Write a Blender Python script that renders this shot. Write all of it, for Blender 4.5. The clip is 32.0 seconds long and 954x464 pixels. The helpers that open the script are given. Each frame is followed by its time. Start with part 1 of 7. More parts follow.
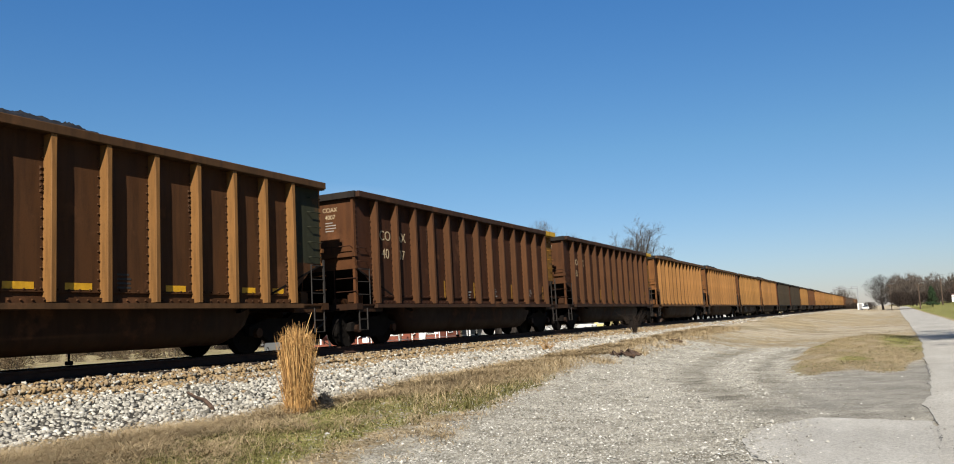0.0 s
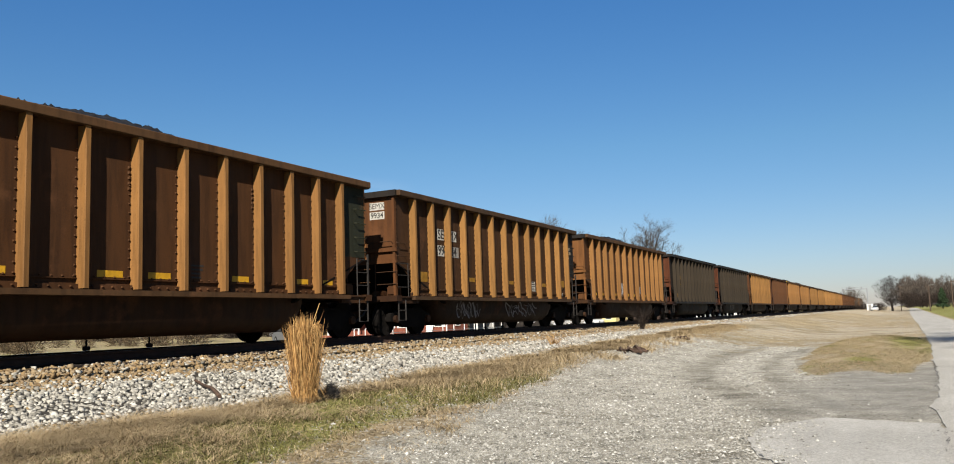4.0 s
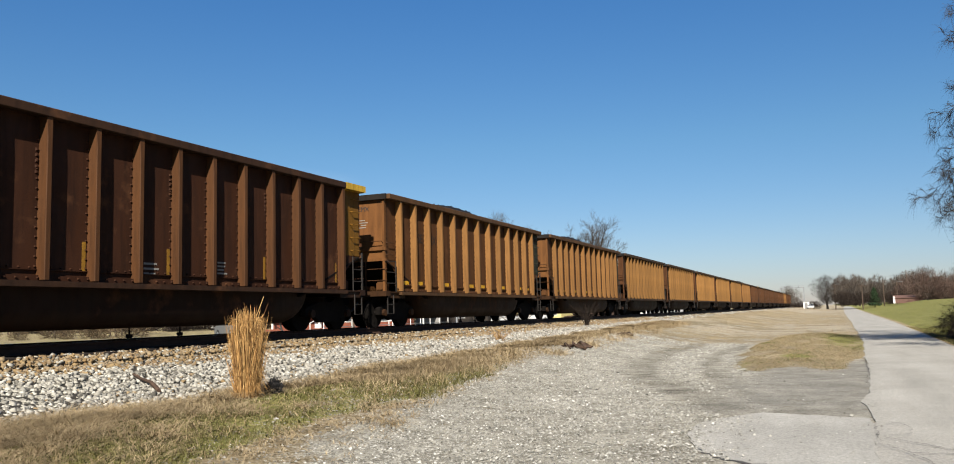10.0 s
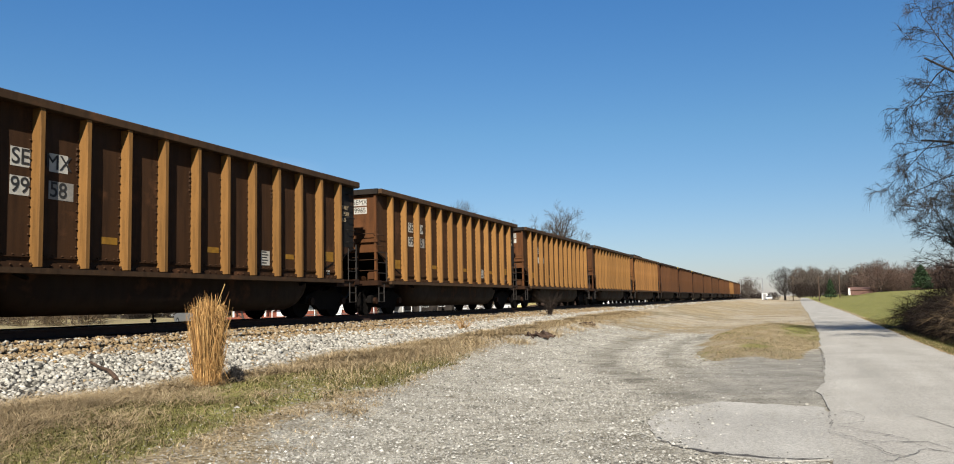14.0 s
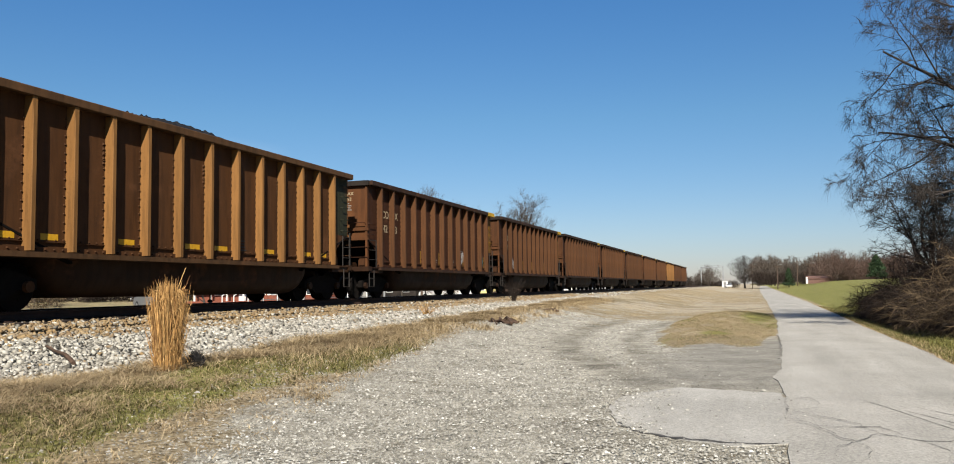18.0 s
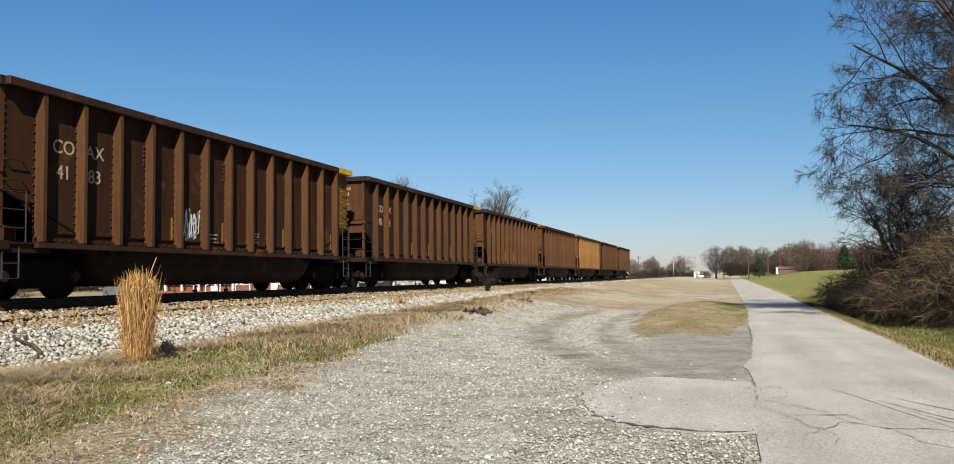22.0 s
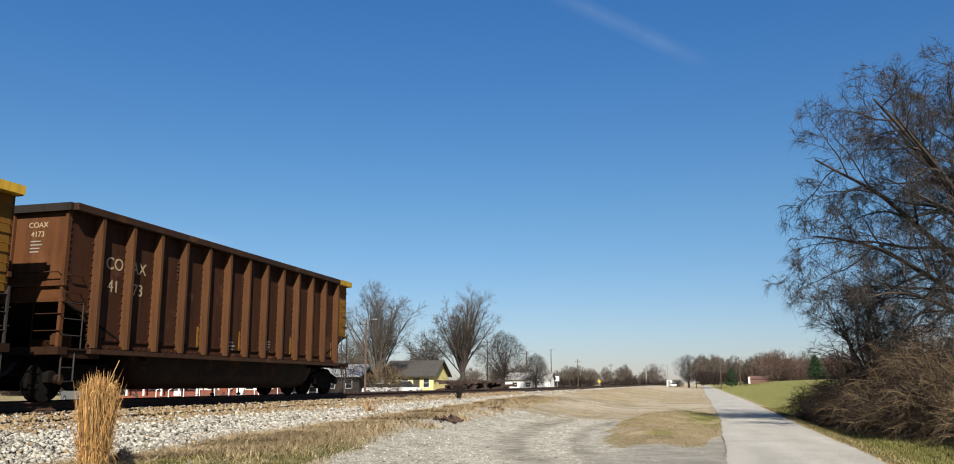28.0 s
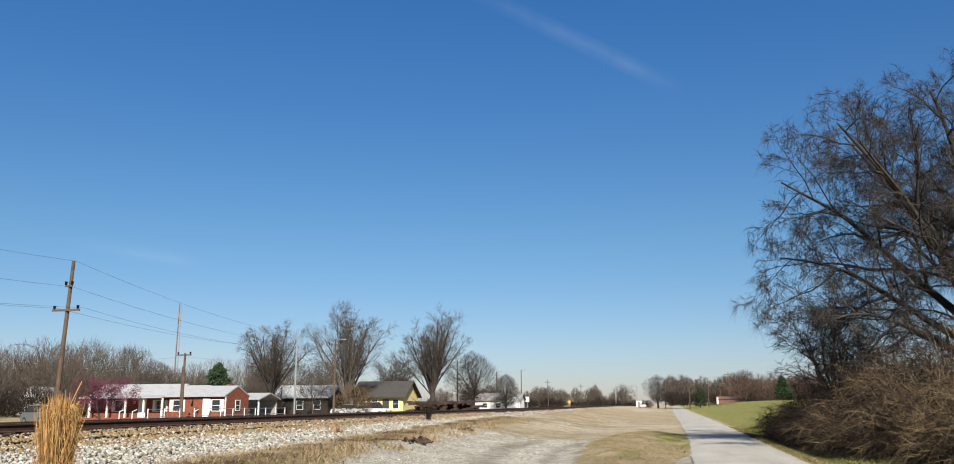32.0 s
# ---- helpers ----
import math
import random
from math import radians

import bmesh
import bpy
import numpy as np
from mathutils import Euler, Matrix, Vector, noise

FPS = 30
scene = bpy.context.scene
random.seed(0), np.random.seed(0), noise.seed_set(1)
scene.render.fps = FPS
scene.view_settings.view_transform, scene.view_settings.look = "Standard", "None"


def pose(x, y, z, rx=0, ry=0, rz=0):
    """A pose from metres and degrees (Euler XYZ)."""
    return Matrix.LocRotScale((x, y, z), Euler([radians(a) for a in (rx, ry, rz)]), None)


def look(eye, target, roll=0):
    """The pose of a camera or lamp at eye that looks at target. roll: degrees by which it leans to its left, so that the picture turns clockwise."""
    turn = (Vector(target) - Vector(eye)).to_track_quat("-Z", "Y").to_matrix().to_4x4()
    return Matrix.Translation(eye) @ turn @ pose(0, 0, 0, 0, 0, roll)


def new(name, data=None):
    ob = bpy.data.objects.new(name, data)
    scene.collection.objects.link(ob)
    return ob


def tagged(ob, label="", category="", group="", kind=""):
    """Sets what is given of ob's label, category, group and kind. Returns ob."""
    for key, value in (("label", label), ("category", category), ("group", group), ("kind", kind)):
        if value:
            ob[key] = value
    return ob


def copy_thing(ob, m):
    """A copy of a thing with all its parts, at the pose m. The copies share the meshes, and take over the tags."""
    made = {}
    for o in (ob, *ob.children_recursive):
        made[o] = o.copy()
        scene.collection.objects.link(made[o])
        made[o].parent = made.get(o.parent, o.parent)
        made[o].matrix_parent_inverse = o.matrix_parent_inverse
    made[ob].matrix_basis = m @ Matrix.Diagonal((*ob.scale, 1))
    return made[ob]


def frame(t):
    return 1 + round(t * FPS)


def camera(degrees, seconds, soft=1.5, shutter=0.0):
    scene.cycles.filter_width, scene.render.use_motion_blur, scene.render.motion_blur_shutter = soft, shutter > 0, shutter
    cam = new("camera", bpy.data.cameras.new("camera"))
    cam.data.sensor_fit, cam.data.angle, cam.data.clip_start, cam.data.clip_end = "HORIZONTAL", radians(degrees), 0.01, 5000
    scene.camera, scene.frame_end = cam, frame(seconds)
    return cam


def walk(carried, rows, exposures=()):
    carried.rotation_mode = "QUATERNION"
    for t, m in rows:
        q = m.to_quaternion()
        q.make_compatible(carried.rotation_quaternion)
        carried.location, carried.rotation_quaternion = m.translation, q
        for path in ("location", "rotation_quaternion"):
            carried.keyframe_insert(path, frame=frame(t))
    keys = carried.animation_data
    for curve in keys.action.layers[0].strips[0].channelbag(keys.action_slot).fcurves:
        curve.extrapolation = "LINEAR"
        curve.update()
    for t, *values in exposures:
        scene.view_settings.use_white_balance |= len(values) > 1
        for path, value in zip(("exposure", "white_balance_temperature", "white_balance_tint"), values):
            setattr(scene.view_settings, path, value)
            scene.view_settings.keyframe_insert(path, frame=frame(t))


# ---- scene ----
EYE = 1.6  # height of the hand-held camera over the lane
cam = camera(60.15, 32.0, soft=1.0)
PATH = [
    (0.0, pose(0, 0, EYE, 96.58, 3.04, 26.28)),
    (0.5, pose(0, 0, EYE, 96.04, 2.45, 26.37)),
    (1.0, pose(0, 0, EYE, 96.07, 2.42, 26.78)),
    (1.5, pose(0, 0, EYE, 96.12, 2.30, 27.13)),
    (2.0, pose(0, 0, EYE, 96.11, 2.19, 27.52)),
    (2.5, pose(0, 0, EYE, 96.12, 2.18, 26.94)),
    (4.5, pose(0, 0, EYE, 96.17, 1.94, 26.75)),
    (5.0, pose(0, 0, EYE, 96.20, 2.03, 26.52)),
    (5.5, pose(0, 0, EYE, 96.18, 2.06, 26.27)),
    (6.0, pose(0, 0, EYE, 96.19, 2.20, 25.57)),
    (6.5, pose(0, 0, EYE, 96.16, 2.01, 25.62)),
    (7.0, pose(0, 0, EYE, 96.15, 1.98, 25.19)),
    (7.5, pose(0, 0, EYE, 96.11, 1.89, 24.41)),
    (8.0, pose(0, 0, EYE, 96.11, 1.73, 24.41)),
    (8.5, pose(0, 0, EYE, 96.10, 1.64, 23.92)),
    (9.0, pose(0, 0, EYE, 95.95, 1.61, 23.58)),
    (9.5, pose(0, 0, EYE, 95.80, 1.50, 23.85)),
    (10.0, pose(0, 0, EYE, 95.70, 1.54, 23.08)),
    (10.5, pose(0, 0, EYE, 95.58, 1.47, 22.83)),
    (11.0, pose(0, 0, EYE, 95.48, 1.39, 22.67)),
    (11.5, pose(0, 0, EYE, 95.43, 1.42, 22.05)),
    (12.0, pose(0, 0, EYE, 95.35, 1.40, 21.54)),
    (12.5, pose(0, 0, EYE, 95.22, 1.37, 21.38)),
    (13.0, pose(0, 0, EYE, 95.06, 1.21, 21.20)),
    (13.5, pose(0, 0, EYE, 95.00, 1.27, 20.75)),
    (14.0, pose(0, 0, EYE, 94.89, 1.19, 20.56)),
    (14.5, pose(0, 0, EYE, 94.83, 1.16, 20.48)),
    (16.5, pose(0, 0, EYE, 94.24, 0.94, 19.12)),
    (17.0, pose(0, 0, EYE, 94.08, 0.91, 18.80)),
    (17.5, pose(0, 0, EYE, 93.95, 0.85, 18.46)),
    (18.0, pose(0, 0, EYE, 93.87, 0.78, 18.08)),
    (18.5, pose(0, 0, EYE, 93.74, 0.76, 17.50)),
    (19.0, pose(0, 0, EYE, 93.63, 0.80, 17.11)),
    (19.5, pose(0, 0, EYE, 93.55, 0.84, 17.33)),
    (20.0, pose(0, 0, EYE, 93.40, 0.82, 17.03)),
    (20.5, pose(0, 0, EYE, 93.30, 0.77, 16.94)),
    (21.0, pose(0, 0, EYE, 93.21, 0.79, 17.59)),
    (21.5, pose(0, 0, EYE, 93.16, 0.72, 17.33)),
    (22.0, pose(0, 0, EYE, 93.16, 0.72, 16.28)),
    (22.5, pose(0, 0, EYE, 93.22, 0.66, 15.42)),
    (23.0, pose(0, 0, EYE, 93.34, 0.60, 14.59)),
    (23.5, pose(0, 0, EYE, 93.54, 0.40, 14.55)),
    (24.0, pose(0, 0, EYE, 94.34, 0.16, 15.46)),
    (24.5, pose(0, 0, EYE, 94.88, -0.04, 15.33)),
    (26.5, pose(0, 0, EYE, 96.89, -0.60, 14.30)),
    (27.0, pose(0, 0, EYE, 98.20, -0.71, 14.84)),
    (27.5, pose(0, 0, EYE, 99.95, -0.15, 14.35)),
    (28.0, pose(0, 0, EYE, 100.47, 0.21, 14.30)),
    (28.5, pose(0, 0, EYE, 101.36, 0.55, 14.20)),
    (29.0, pose(0, 0, EYE, 102.63, 1.17, 12.43)),
    (29.5, pose(0, 0, EYE, 103.31, 1.13, 11.89)),
    (30.0, pose(0, 0, EYE, 103.35, 0.84, 12.32)),
    (30.5, pose(0, 0, EYE, 103.27, 0.54, 12.51)),
    (31.0, pose(0, 0, EYE, 103.09, 0.39, 12.41)),
    (31.5, pose(0, 0, EYE, 102.69, 0.28, 12.45)),
    (32.0, pose(0, 0, EYE, 101.86, 0.30, 12.25)),
]
walk(cam, PATH)

# ---- sky and sun ----
SUN_EL, SUN_AZ = 39.0, 157.5
world = bpy.data.worlds.new("sky")
scene.world = world
world.use_nodes = True
wn, wl = world.node_tree.nodes, world.node_tree.links
wn.clear()
w_out, w_bg, w_sky = wn.new("ShaderNodeOutputWorld"), wn.new("ShaderNodeBackground"), wn.new("ShaderNodeTexSky")
w_sky.sky_type, w_sky.sun_disc = "NISHITA", False
w_sky.sun_elevation, w_sky.sun_rotation = radians(SUN_EL), radians(SUN_AZ)
w_sky.air_density, w_sky.dust_density, w_sky.ozone_density, w_sky.altitude = 1.0, 0.3, 3.0, 150
w_bg.inputs["Strength"].default_value = 0.0504
w_hue = wn.new("ShaderNodeHueSaturation")  # a clear, deep winter blue
w_hue.inputs["Saturation"].default_value = 1.1
w_dir = wn.new("ShaderNodeTexCoord")
w_sep = wn.new("ShaderNodeSeparateXYZ")
wl.new(w_dir.outputs["Generated"], w_sep.inputs[0])
w_haze = wn.new("ShaderNodeValToRGB")  # milky near the horizon, deeper above
w_haze.color_ramp.elements.new(0.4), w_haze.color_ramp.elements.new(0.6), w_haze.color_ramp.elements.new(0.8)
for el, (p, c) in zip(w_haze.color_ramp.elements, ((0.0, (0.58, 0.565, 0.70)), (0.08, (0.60, 0.645, 0.745)), (0.2, (0.57, 0.735, 0.80)), (0.45, (0.405, 0.755, 1.01)), (1.0, (0.30, 0.58, 0.80)))):
    el.position, el.color = p, (*c, 1)
wl.new(w_sep.outputs[2], w_haze.inputs[0])
w_tint = wn.new("ShaderNodeMix")
w_tint.data_type, w_tint.blend_type = "RGBA", "MULTIPLY"
w_tint.inputs[0].default_value = 1.0
wl.new(w_haze.outputs[0], w_tint.inputs[7])
wl.new(w_sky.outputs[0], w_hue.inputs["Color"])
wl.new(w_hue.outputs[0], w_tint.inputs[6])


def sky_dot(v):
    d = wn.new("ShaderNodeVectorMath")
    d.operation = "DOT_PRODUCT"
    d.inputs[1].default_value = v
    wl.new(w_dir.outputs["Generated"], d.inputs[0])
    return d.outputs["Value"]


def sky_range(value, src, a, b, c, d):
    r = wn.new("ShaderNodeValToRGB")
    r.color_ramp.elements.new(0.4), r.color_ramp.elements.new(0.6)
    for el, (p, k) in zip(r.color_ramp.elements, ((a, 0), (b, 1), (c, 1), (d, 0))):
        el.position, el.color = p, (k, k, k, 1)
    m = wn.new("ShaderNodeMapRange")
    m.inputs["From Min"].default_value, m.inputs["From Max"].default_value = src
    wl.new(value, m.inputs["Value"])
    wl.new(m.outputs[0], r.inputs[0])
    return r.outputs[0]


# one thin wisp of ice cloud
w_noise = wn.new("ShaderNodeTexNoise")
w_noise.inputs["Scale"].default_value, w_noise.inputs["Detail"].default_value = 26.0, 5.0
wl.new(w_dir.outputs["Generated"], w_noise.inputs["Vector"])
w_cloud = wn.new("ShaderNodeMix")
w_cloud.data_type, w_cloud.blend_type = "RGBA", "MULTIPLY"
w_cloud.inputs[0].default_value = 1.0
wl.new(sky_range(sky_dot((-0.4999, 0.3297, -0.8009)), (-0.03, 0.03), 0.30, 0.5, 0.51, 0.72), w_cloud.inputs[6])
wl.new(sky_range(sky_dot((0.8630, 0.2677, -0.4284)), (-0.25, 0.25), 0.0, 0.5, 0.64, 0.78), w_cloud.inputs[7])
w_fac = wn.new("ShaderNodeMath")
w_fac.operation = "MULTIPLY"
w_soft = wn.new("ShaderNodeMath")
w_soft.operation, w_soft.inputs[1].default_value = "MULTIPLY", 0.11
wl.new(w_noise.outputs["Fac"], w_soft.inputs[0])
wl.new(w_cloud.outputs[2], w_fac.inputs[0])
wl.new(w_soft.outputs[0], w_fac.inputs[1])
w_cloud2 = wn.new("ShaderNodeMix")
w_cloud2.data_type, w_cloud2.blend_type = "RGBA", "MULTIPLY"
w_cloud2.inputs[0].default_value = 1.0
wl.new(sky_range(sky_dot((-0.1892, 0.0723, -0.9793)), (-0.03, 0.03), 0.32, 0.5, 0.52, 0.66), w_cloud2.inputs[6])
wl.new(sky_range(sky_dot((0.8051, 0.5824, -0.1126)), (-0.1, 0.1), 0.1, 0.5, 0.7, 0.85), w_cloud2.inputs[7])
w_thin = wn.new("ShaderNodeMath")
w_thin.operation = "MULTIPLY_ADD"
wl.new(w_cloud2.outputs[2], w_thin.inputs[0])
w_thin.inputs[1].default_value = 0.06
wl.new(w_fac.outputs[0], w_thin.inputs[2])
w_mix = wn.new("ShaderNodeMix")
w_mix.data_type = "RGBA"
w_mix.inputs[7].default_value = (6.5, 7.2, 8.0, 1)
wl.new(w_thin.outputs[0], w_mix.inputs[0])
wl.new(w_tint.outputs[2], w_mix.inputs[6])
wl.new(w_mix.outputs[2], w_bg.inputs[0])
wl.new(w_bg.outputs[0], w_out.inputs[0])

sun = new("sun", bpy.data.lights.new("sun", "SUN"))
sun.data.energy, sun.data.angle, sun.data.color = 5.0, radians(0.53), (1.0, 0.935, 0.82)
sd = Vector((math.sin(radians(SUN_AZ)) * math.cos(radians(SUN_EL)), math.cos(radians(SUN_AZ)) * math.cos(radians(SUN_EL)), math.sin(radians(SUN_EL))))
sun.matrix_world = look(sd * 100, (0, 0, 0))
scene.view_settings.exposure = 1.3


# ---- materials ----
def shader(name, rough=0.8, metal=0.0, spec=0.3):
    m = bpy.data.materials.new(name)
    m.use_nodes = True
    b = m.node_tree.nodes["Principled BSDF"]
    b.inputs["Roughness"].default_value, b.inputs["Metallic"].default_value = rough, metal
    b.inputs["Specular IOR Level"].default_value = spec
    return m, m.node_tree.nodes, m.node_tree.links, b


def node(ns, kind, **kw):
    n = ns.new(kind)
    for k, v in kw.items():
        n.inputs[k.replace("_", " ")].default_value = v
    return n


def noise_of(ns, ls, scale, detail=4.0, rough=0.55, vec=None, dist=0.0):
    n = node(ns, "ShaderNodeTexNoise", Scale=scale, Detail=detail, Roughness=rough, Distortion=dist)
    if vec is None:
        tc = ns.new("ShaderNodeTexCoord")
        vec = tc.outputs["Object"]
    ls.new(vec, n.inputs["Vector"])
    return n.outputs["Fac"]


def ramp(ns, ls, fac, stops):
    r = ns.new("ShaderNodeValToRGB")
    e = r.color_ramp.elements
    while len(e) < len(stops):
        e.new(0.5)
    for el, (p, c) in zip(e, stops):
        el.position, el.color = p, (*c, 1) if len(c) == 3 else c
    ls.new(fac, r.inputs[0])
    return r.outputs[0]


def mix(ns, ls, fac, a, b, kind="MIX"):
    n = ns.new("ShaderNodeMix")
    n.data_type, n.blend_type = "RGBA", kind
    for sock, v in ((n.inputs[0], fac), (n.inputs[6], a), (n.inputs[7], b)):
        if isinstance(v, (int, float)):
            sock.default_value = v
        elif isinstance(v, tuple):
            sock.default_value = (*v, 1)
        else:
            ls.new(v, sock)
    return n.outputs[2]


def math_node(ns, ls, op, a, b=0.0, clamp=False):
    n = ns.new("ShaderNodeMath")
    n.operation, n.use_clamp = op, clamp
    for sock, v in zip(n.inputs, (a, b)):
        if isinstance(v, (int, float)):
            sock.default_value = v
        else:
            ls.new(v, sock)
    return n.outputs[0]


def bump(ns, ls, b, height, strength=0.3, dist=0.02):
    n = node(ns, "ShaderNodeBump", Strength=strength, Distance=dist)
    ls.new(height, n.inputs["Height"])
    ls.new(n.outputs[0], b.inputs["Normal"])


def scaled(c, k):
    return tuple(min(v * k, 1.0) for v in c)


def plain(name, color, rough=0.7, metal=0.0, var=0.25, scale=6.0, bump_s=0.15, fine=60.0, spec=0.3):
    """A surface of one colour with stains at one scale and grain at another."""
    m, ns, ls, b = shader(name, rough, metal, spec)
    big, small = noise_of(ns, ls, scale, 5), noise_of(ns, ls, fine, 3)
    c = ramp(ns, ls, big, [(0.3, scaled(color, 1 - var)), (0.7, scaled(color, 1 + var))])
    g = ramp(ns, ls, small, [(0.3, (1 - var * 0.5,) * 3), (0.7, (1,) * 3)])
    ls.new(mix(ns, ls, 1.0, c, g, "MULTIPLY"), b.inputs["Base Color"])
    if bump_s:
        bump(ns, ls, b, small, bump_s, 0.01)
    return m


def pieces(name, colors, rough=0.8, bump_s=0.2, fine=40.0, island=False):
    """Colour picked piece by piece from a row of colours."""
    m, ns, ls, b = shader(name, rough)
    if island:
        pick = ns.new("ShaderNodeNewGeometry").outputs["Random Per Island"]
    else:
        pick = ns.new("ShaderNodeObjectInfo").outputs["Random"]
    c = ramp(ns, ls, pick, [(i / (len(colors) - 1), q) for i, q in enumerate(colors)])
    small = noise_of(ns, ls, fine, 3)
    g = ramp(ns, ls, small, [(0.3, (0.72,) * 3), (0.7, (1,) * 3)])
    ls.new(mix(ns, ls, 1.0, c, g, "MULTIPLY"), b.inputs["Base Color"])
    if bump_s:
        bump(ns, ls, b, small, bump_s, 0.005)
    return m


def car_paint():
    """Weathered freight-car enamel; its colour is each object's own colour."""
    m, ns, ls, b = shader("car_enamel", 0.7, 0.0, 0.15)
    col = ns.new("ShaderNodeObjectInfo")
    tc = ns.new("ShaderNodeTexCoord")
    mp = node(ns, "ShaderNodeMapping")
    mp.inputs["Scale"].default_value = (2.0, 2.0, 0.22)
    ls.new(tc.outputs["Object"], mp.inputs["Vector"])
    streak = noise_of(ns, ls, 3.0, 6, 0.6, mp.outputs[0], 0.4)
    blot = noise_of(ns, ls, 1.1, 5, 0.65)
    speck = noise_of(ns, ls, 45.0, 3, 0.6)
    rnd = math_node(ns, ls, "MULTIPLY_ADD", col.outputs["Random"], 0.25)
    rnd.node.inputs[2].default_value = 0.88
    base = mix(ns, ls, 1.0, col.outputs["Color"], rnd, "MULTIPLY")
    dark = ramp(ns, ls, streak, [(0.28, (0.55,) * 3), (0.55, (1,) * 3), (0.8, (1.12, 1.08, 1.04))])
    c = mix(ns, ls, 1.0, base, dark, "MULTIPLY")
    rust = ramp(ns, ls, blot, [(0.58, (0, 0, 0)), (0.74, (0.55,) * 3)])
    c = mix(ns, ls, rust, c, (0.10, 0.042, 0.018))
    pit = ramp(ns, ls, speck, [(0.25, (0.6,) * 3), (0.42, (1,) * 3)])
    c = mix(ns, ls, 1.0, c, pit, "MULTIPLY")
    ls.new(c, b.inputs["Base Color"])
    ls.new(ramp(ns, ls, blot, [(0.3, (0.6,) * 3), (0.7, (0.9,) * 3)]), b.inputs["Roughness"])
    bump(ns, ls, b, math_node(ns, ls, "ADD", speck, blot), 0.12, 0.012)
    return m


PAINT = car_paint()
COAL = plain("coal", (0.009, 0.009, 0.010), 0.6, 0, 0.5, 5, 0.8, 16, 0.2)
# black steel taken near zero, so the shade under the cars is in its colour
BLACK_STEEL = plain("shade_black_steel", (0.005, 0.004, 0.0035), 0.95, 0, 0.4, 4, 0.2, 30, 0.08)
RAIL_TOP = plain("polished_rail", (0.104, 0.0986, 0.0958), 0.35, 0.85, 0.15, 3, 0.05)
RAIL_RUST = plain("rail_rust", (0.034, 0.0155, 0.009), 0.85, 0, 0.35, 5, 0.3, 50)
# creosote brown lowered further to carry the train's shadow on the ties
TIE_WOOD = plain("shade_dark_creosote_tie", (0.013, 0.008, 0.0055), 0.9, 0, 0.5, 4, 0.5, 28)
STENCIL = plain("stencil_white", (0.24, 0.185, 0.115), 0.7, 0, 0.25, 9, 0.05)
STENCIL_YEL = plain("stencil_yellow", (0.321, 0.171, 0.0156), 0.7, 0, 0.3, 7, 0.05)
TAPE_DULL = plain("worn_reflective_tape", (0.17, 0.085, 0.009), 0.6, 0, 0.3, 8, 0.05)
TAPE_YEL = plain("reflective_tape", (0.389, 0.207, 0.0104), 0.5, 0, 0.2, 8, 0.05)
BROWN_INK = plain("faded_brown_stencil", (0.014, 0.008, 0.0045), 0.8, 0, 0.4, 8, 0.05)
BLACK_INK = plain("black_stencil", (0.0156, 0.0156, 0.0156), 0.7, 0, 0.2, 8, 0.05)
PATCH_WHITE = plain("white_patch", (0.311, 0.295, 0.259), 0.7, 0, 0.2, 5, 0.05)
PATCH_GREY = plain("grey_patch", (0.166, 0.156, 0.14), 0.7, 0, 0.2, 5, 0.05)
SPRAY = plain("silver_spray_paint", (0.42, 0.43, 0.44), 0.6, 0, 0.25, 9, 0.05)
SPRAY_TEAL = plain("teal_spray_paint", (0.0311, 0.104, 0.125), 0.6, 0, 0.3, 9, 0.05)
SPRAY_DIM = plain("faded_spray_paint", (0.156, 0.14, 0.13), 0.7, 0, 0.3, 9, 0.05)
BALLAST = pieces("ballast_stone", [(0.10, 0.092, 0.077), (0.34, 0.32, 0.278), (0.20, 0.186, 0.156), (0.44, 0.42, 0.37), (0.06, 0.055, 0.045), (0.29, 0.27, 0.232)], 0.85, 0.3, 30, True)
BALLAST_TAN = pieces("ballast_stone_rusty", [(0.156, 0.0986, 0.0441), (0.217, 0.15, 0.0727), (0.197, 0.156, 0.104), (0.125, 0.0778, 0.0363), (0.238, 0.181, 0.109)], 0.9, 0.3, 30, True)
# bed sheet coloured near-black as the shade in the gaps between ballast stones
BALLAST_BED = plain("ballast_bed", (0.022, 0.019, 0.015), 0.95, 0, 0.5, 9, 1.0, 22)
DRY_BLADE = pieces("dry_grass", [(0.12, 0.078, 0.036), (0.29, 0.215, 0.118), (0.43, 0.34, 0.205), (0.18, 0.12, 0.058), (0.36, 0.28, 0.165)], 0.9, 0.0, 20, True)
GREEN_BLADE = pieces("green_grass", [(0.042, 0.039, 0.007), (0.105, 0.095, 0.022), (0.068, 0.066, 0.012), (0.17, 0.148, 0.055)], 0.85, 0.0, 20, True)
STRAW = pieces("straw_stems", [(0.20, 0.098, 0.027), (0.36, 0.20, 0.067), (0.48, 0.30, 0.118), (0.10, 0.043, 0.012), (0.30, 0.155, 0.047)], 0.85, 0.0, 20, True)
BARK = plain("grey_bark", (0.07, 0.058, 0.048), 0.95, 0, 0.4, 5, 0.6, 40)
BARK_DARK = plain("dark_bark", (0.0338, 0.027, 0.0234), 0.95, 0, 0.4, 5, 0.5, 40)
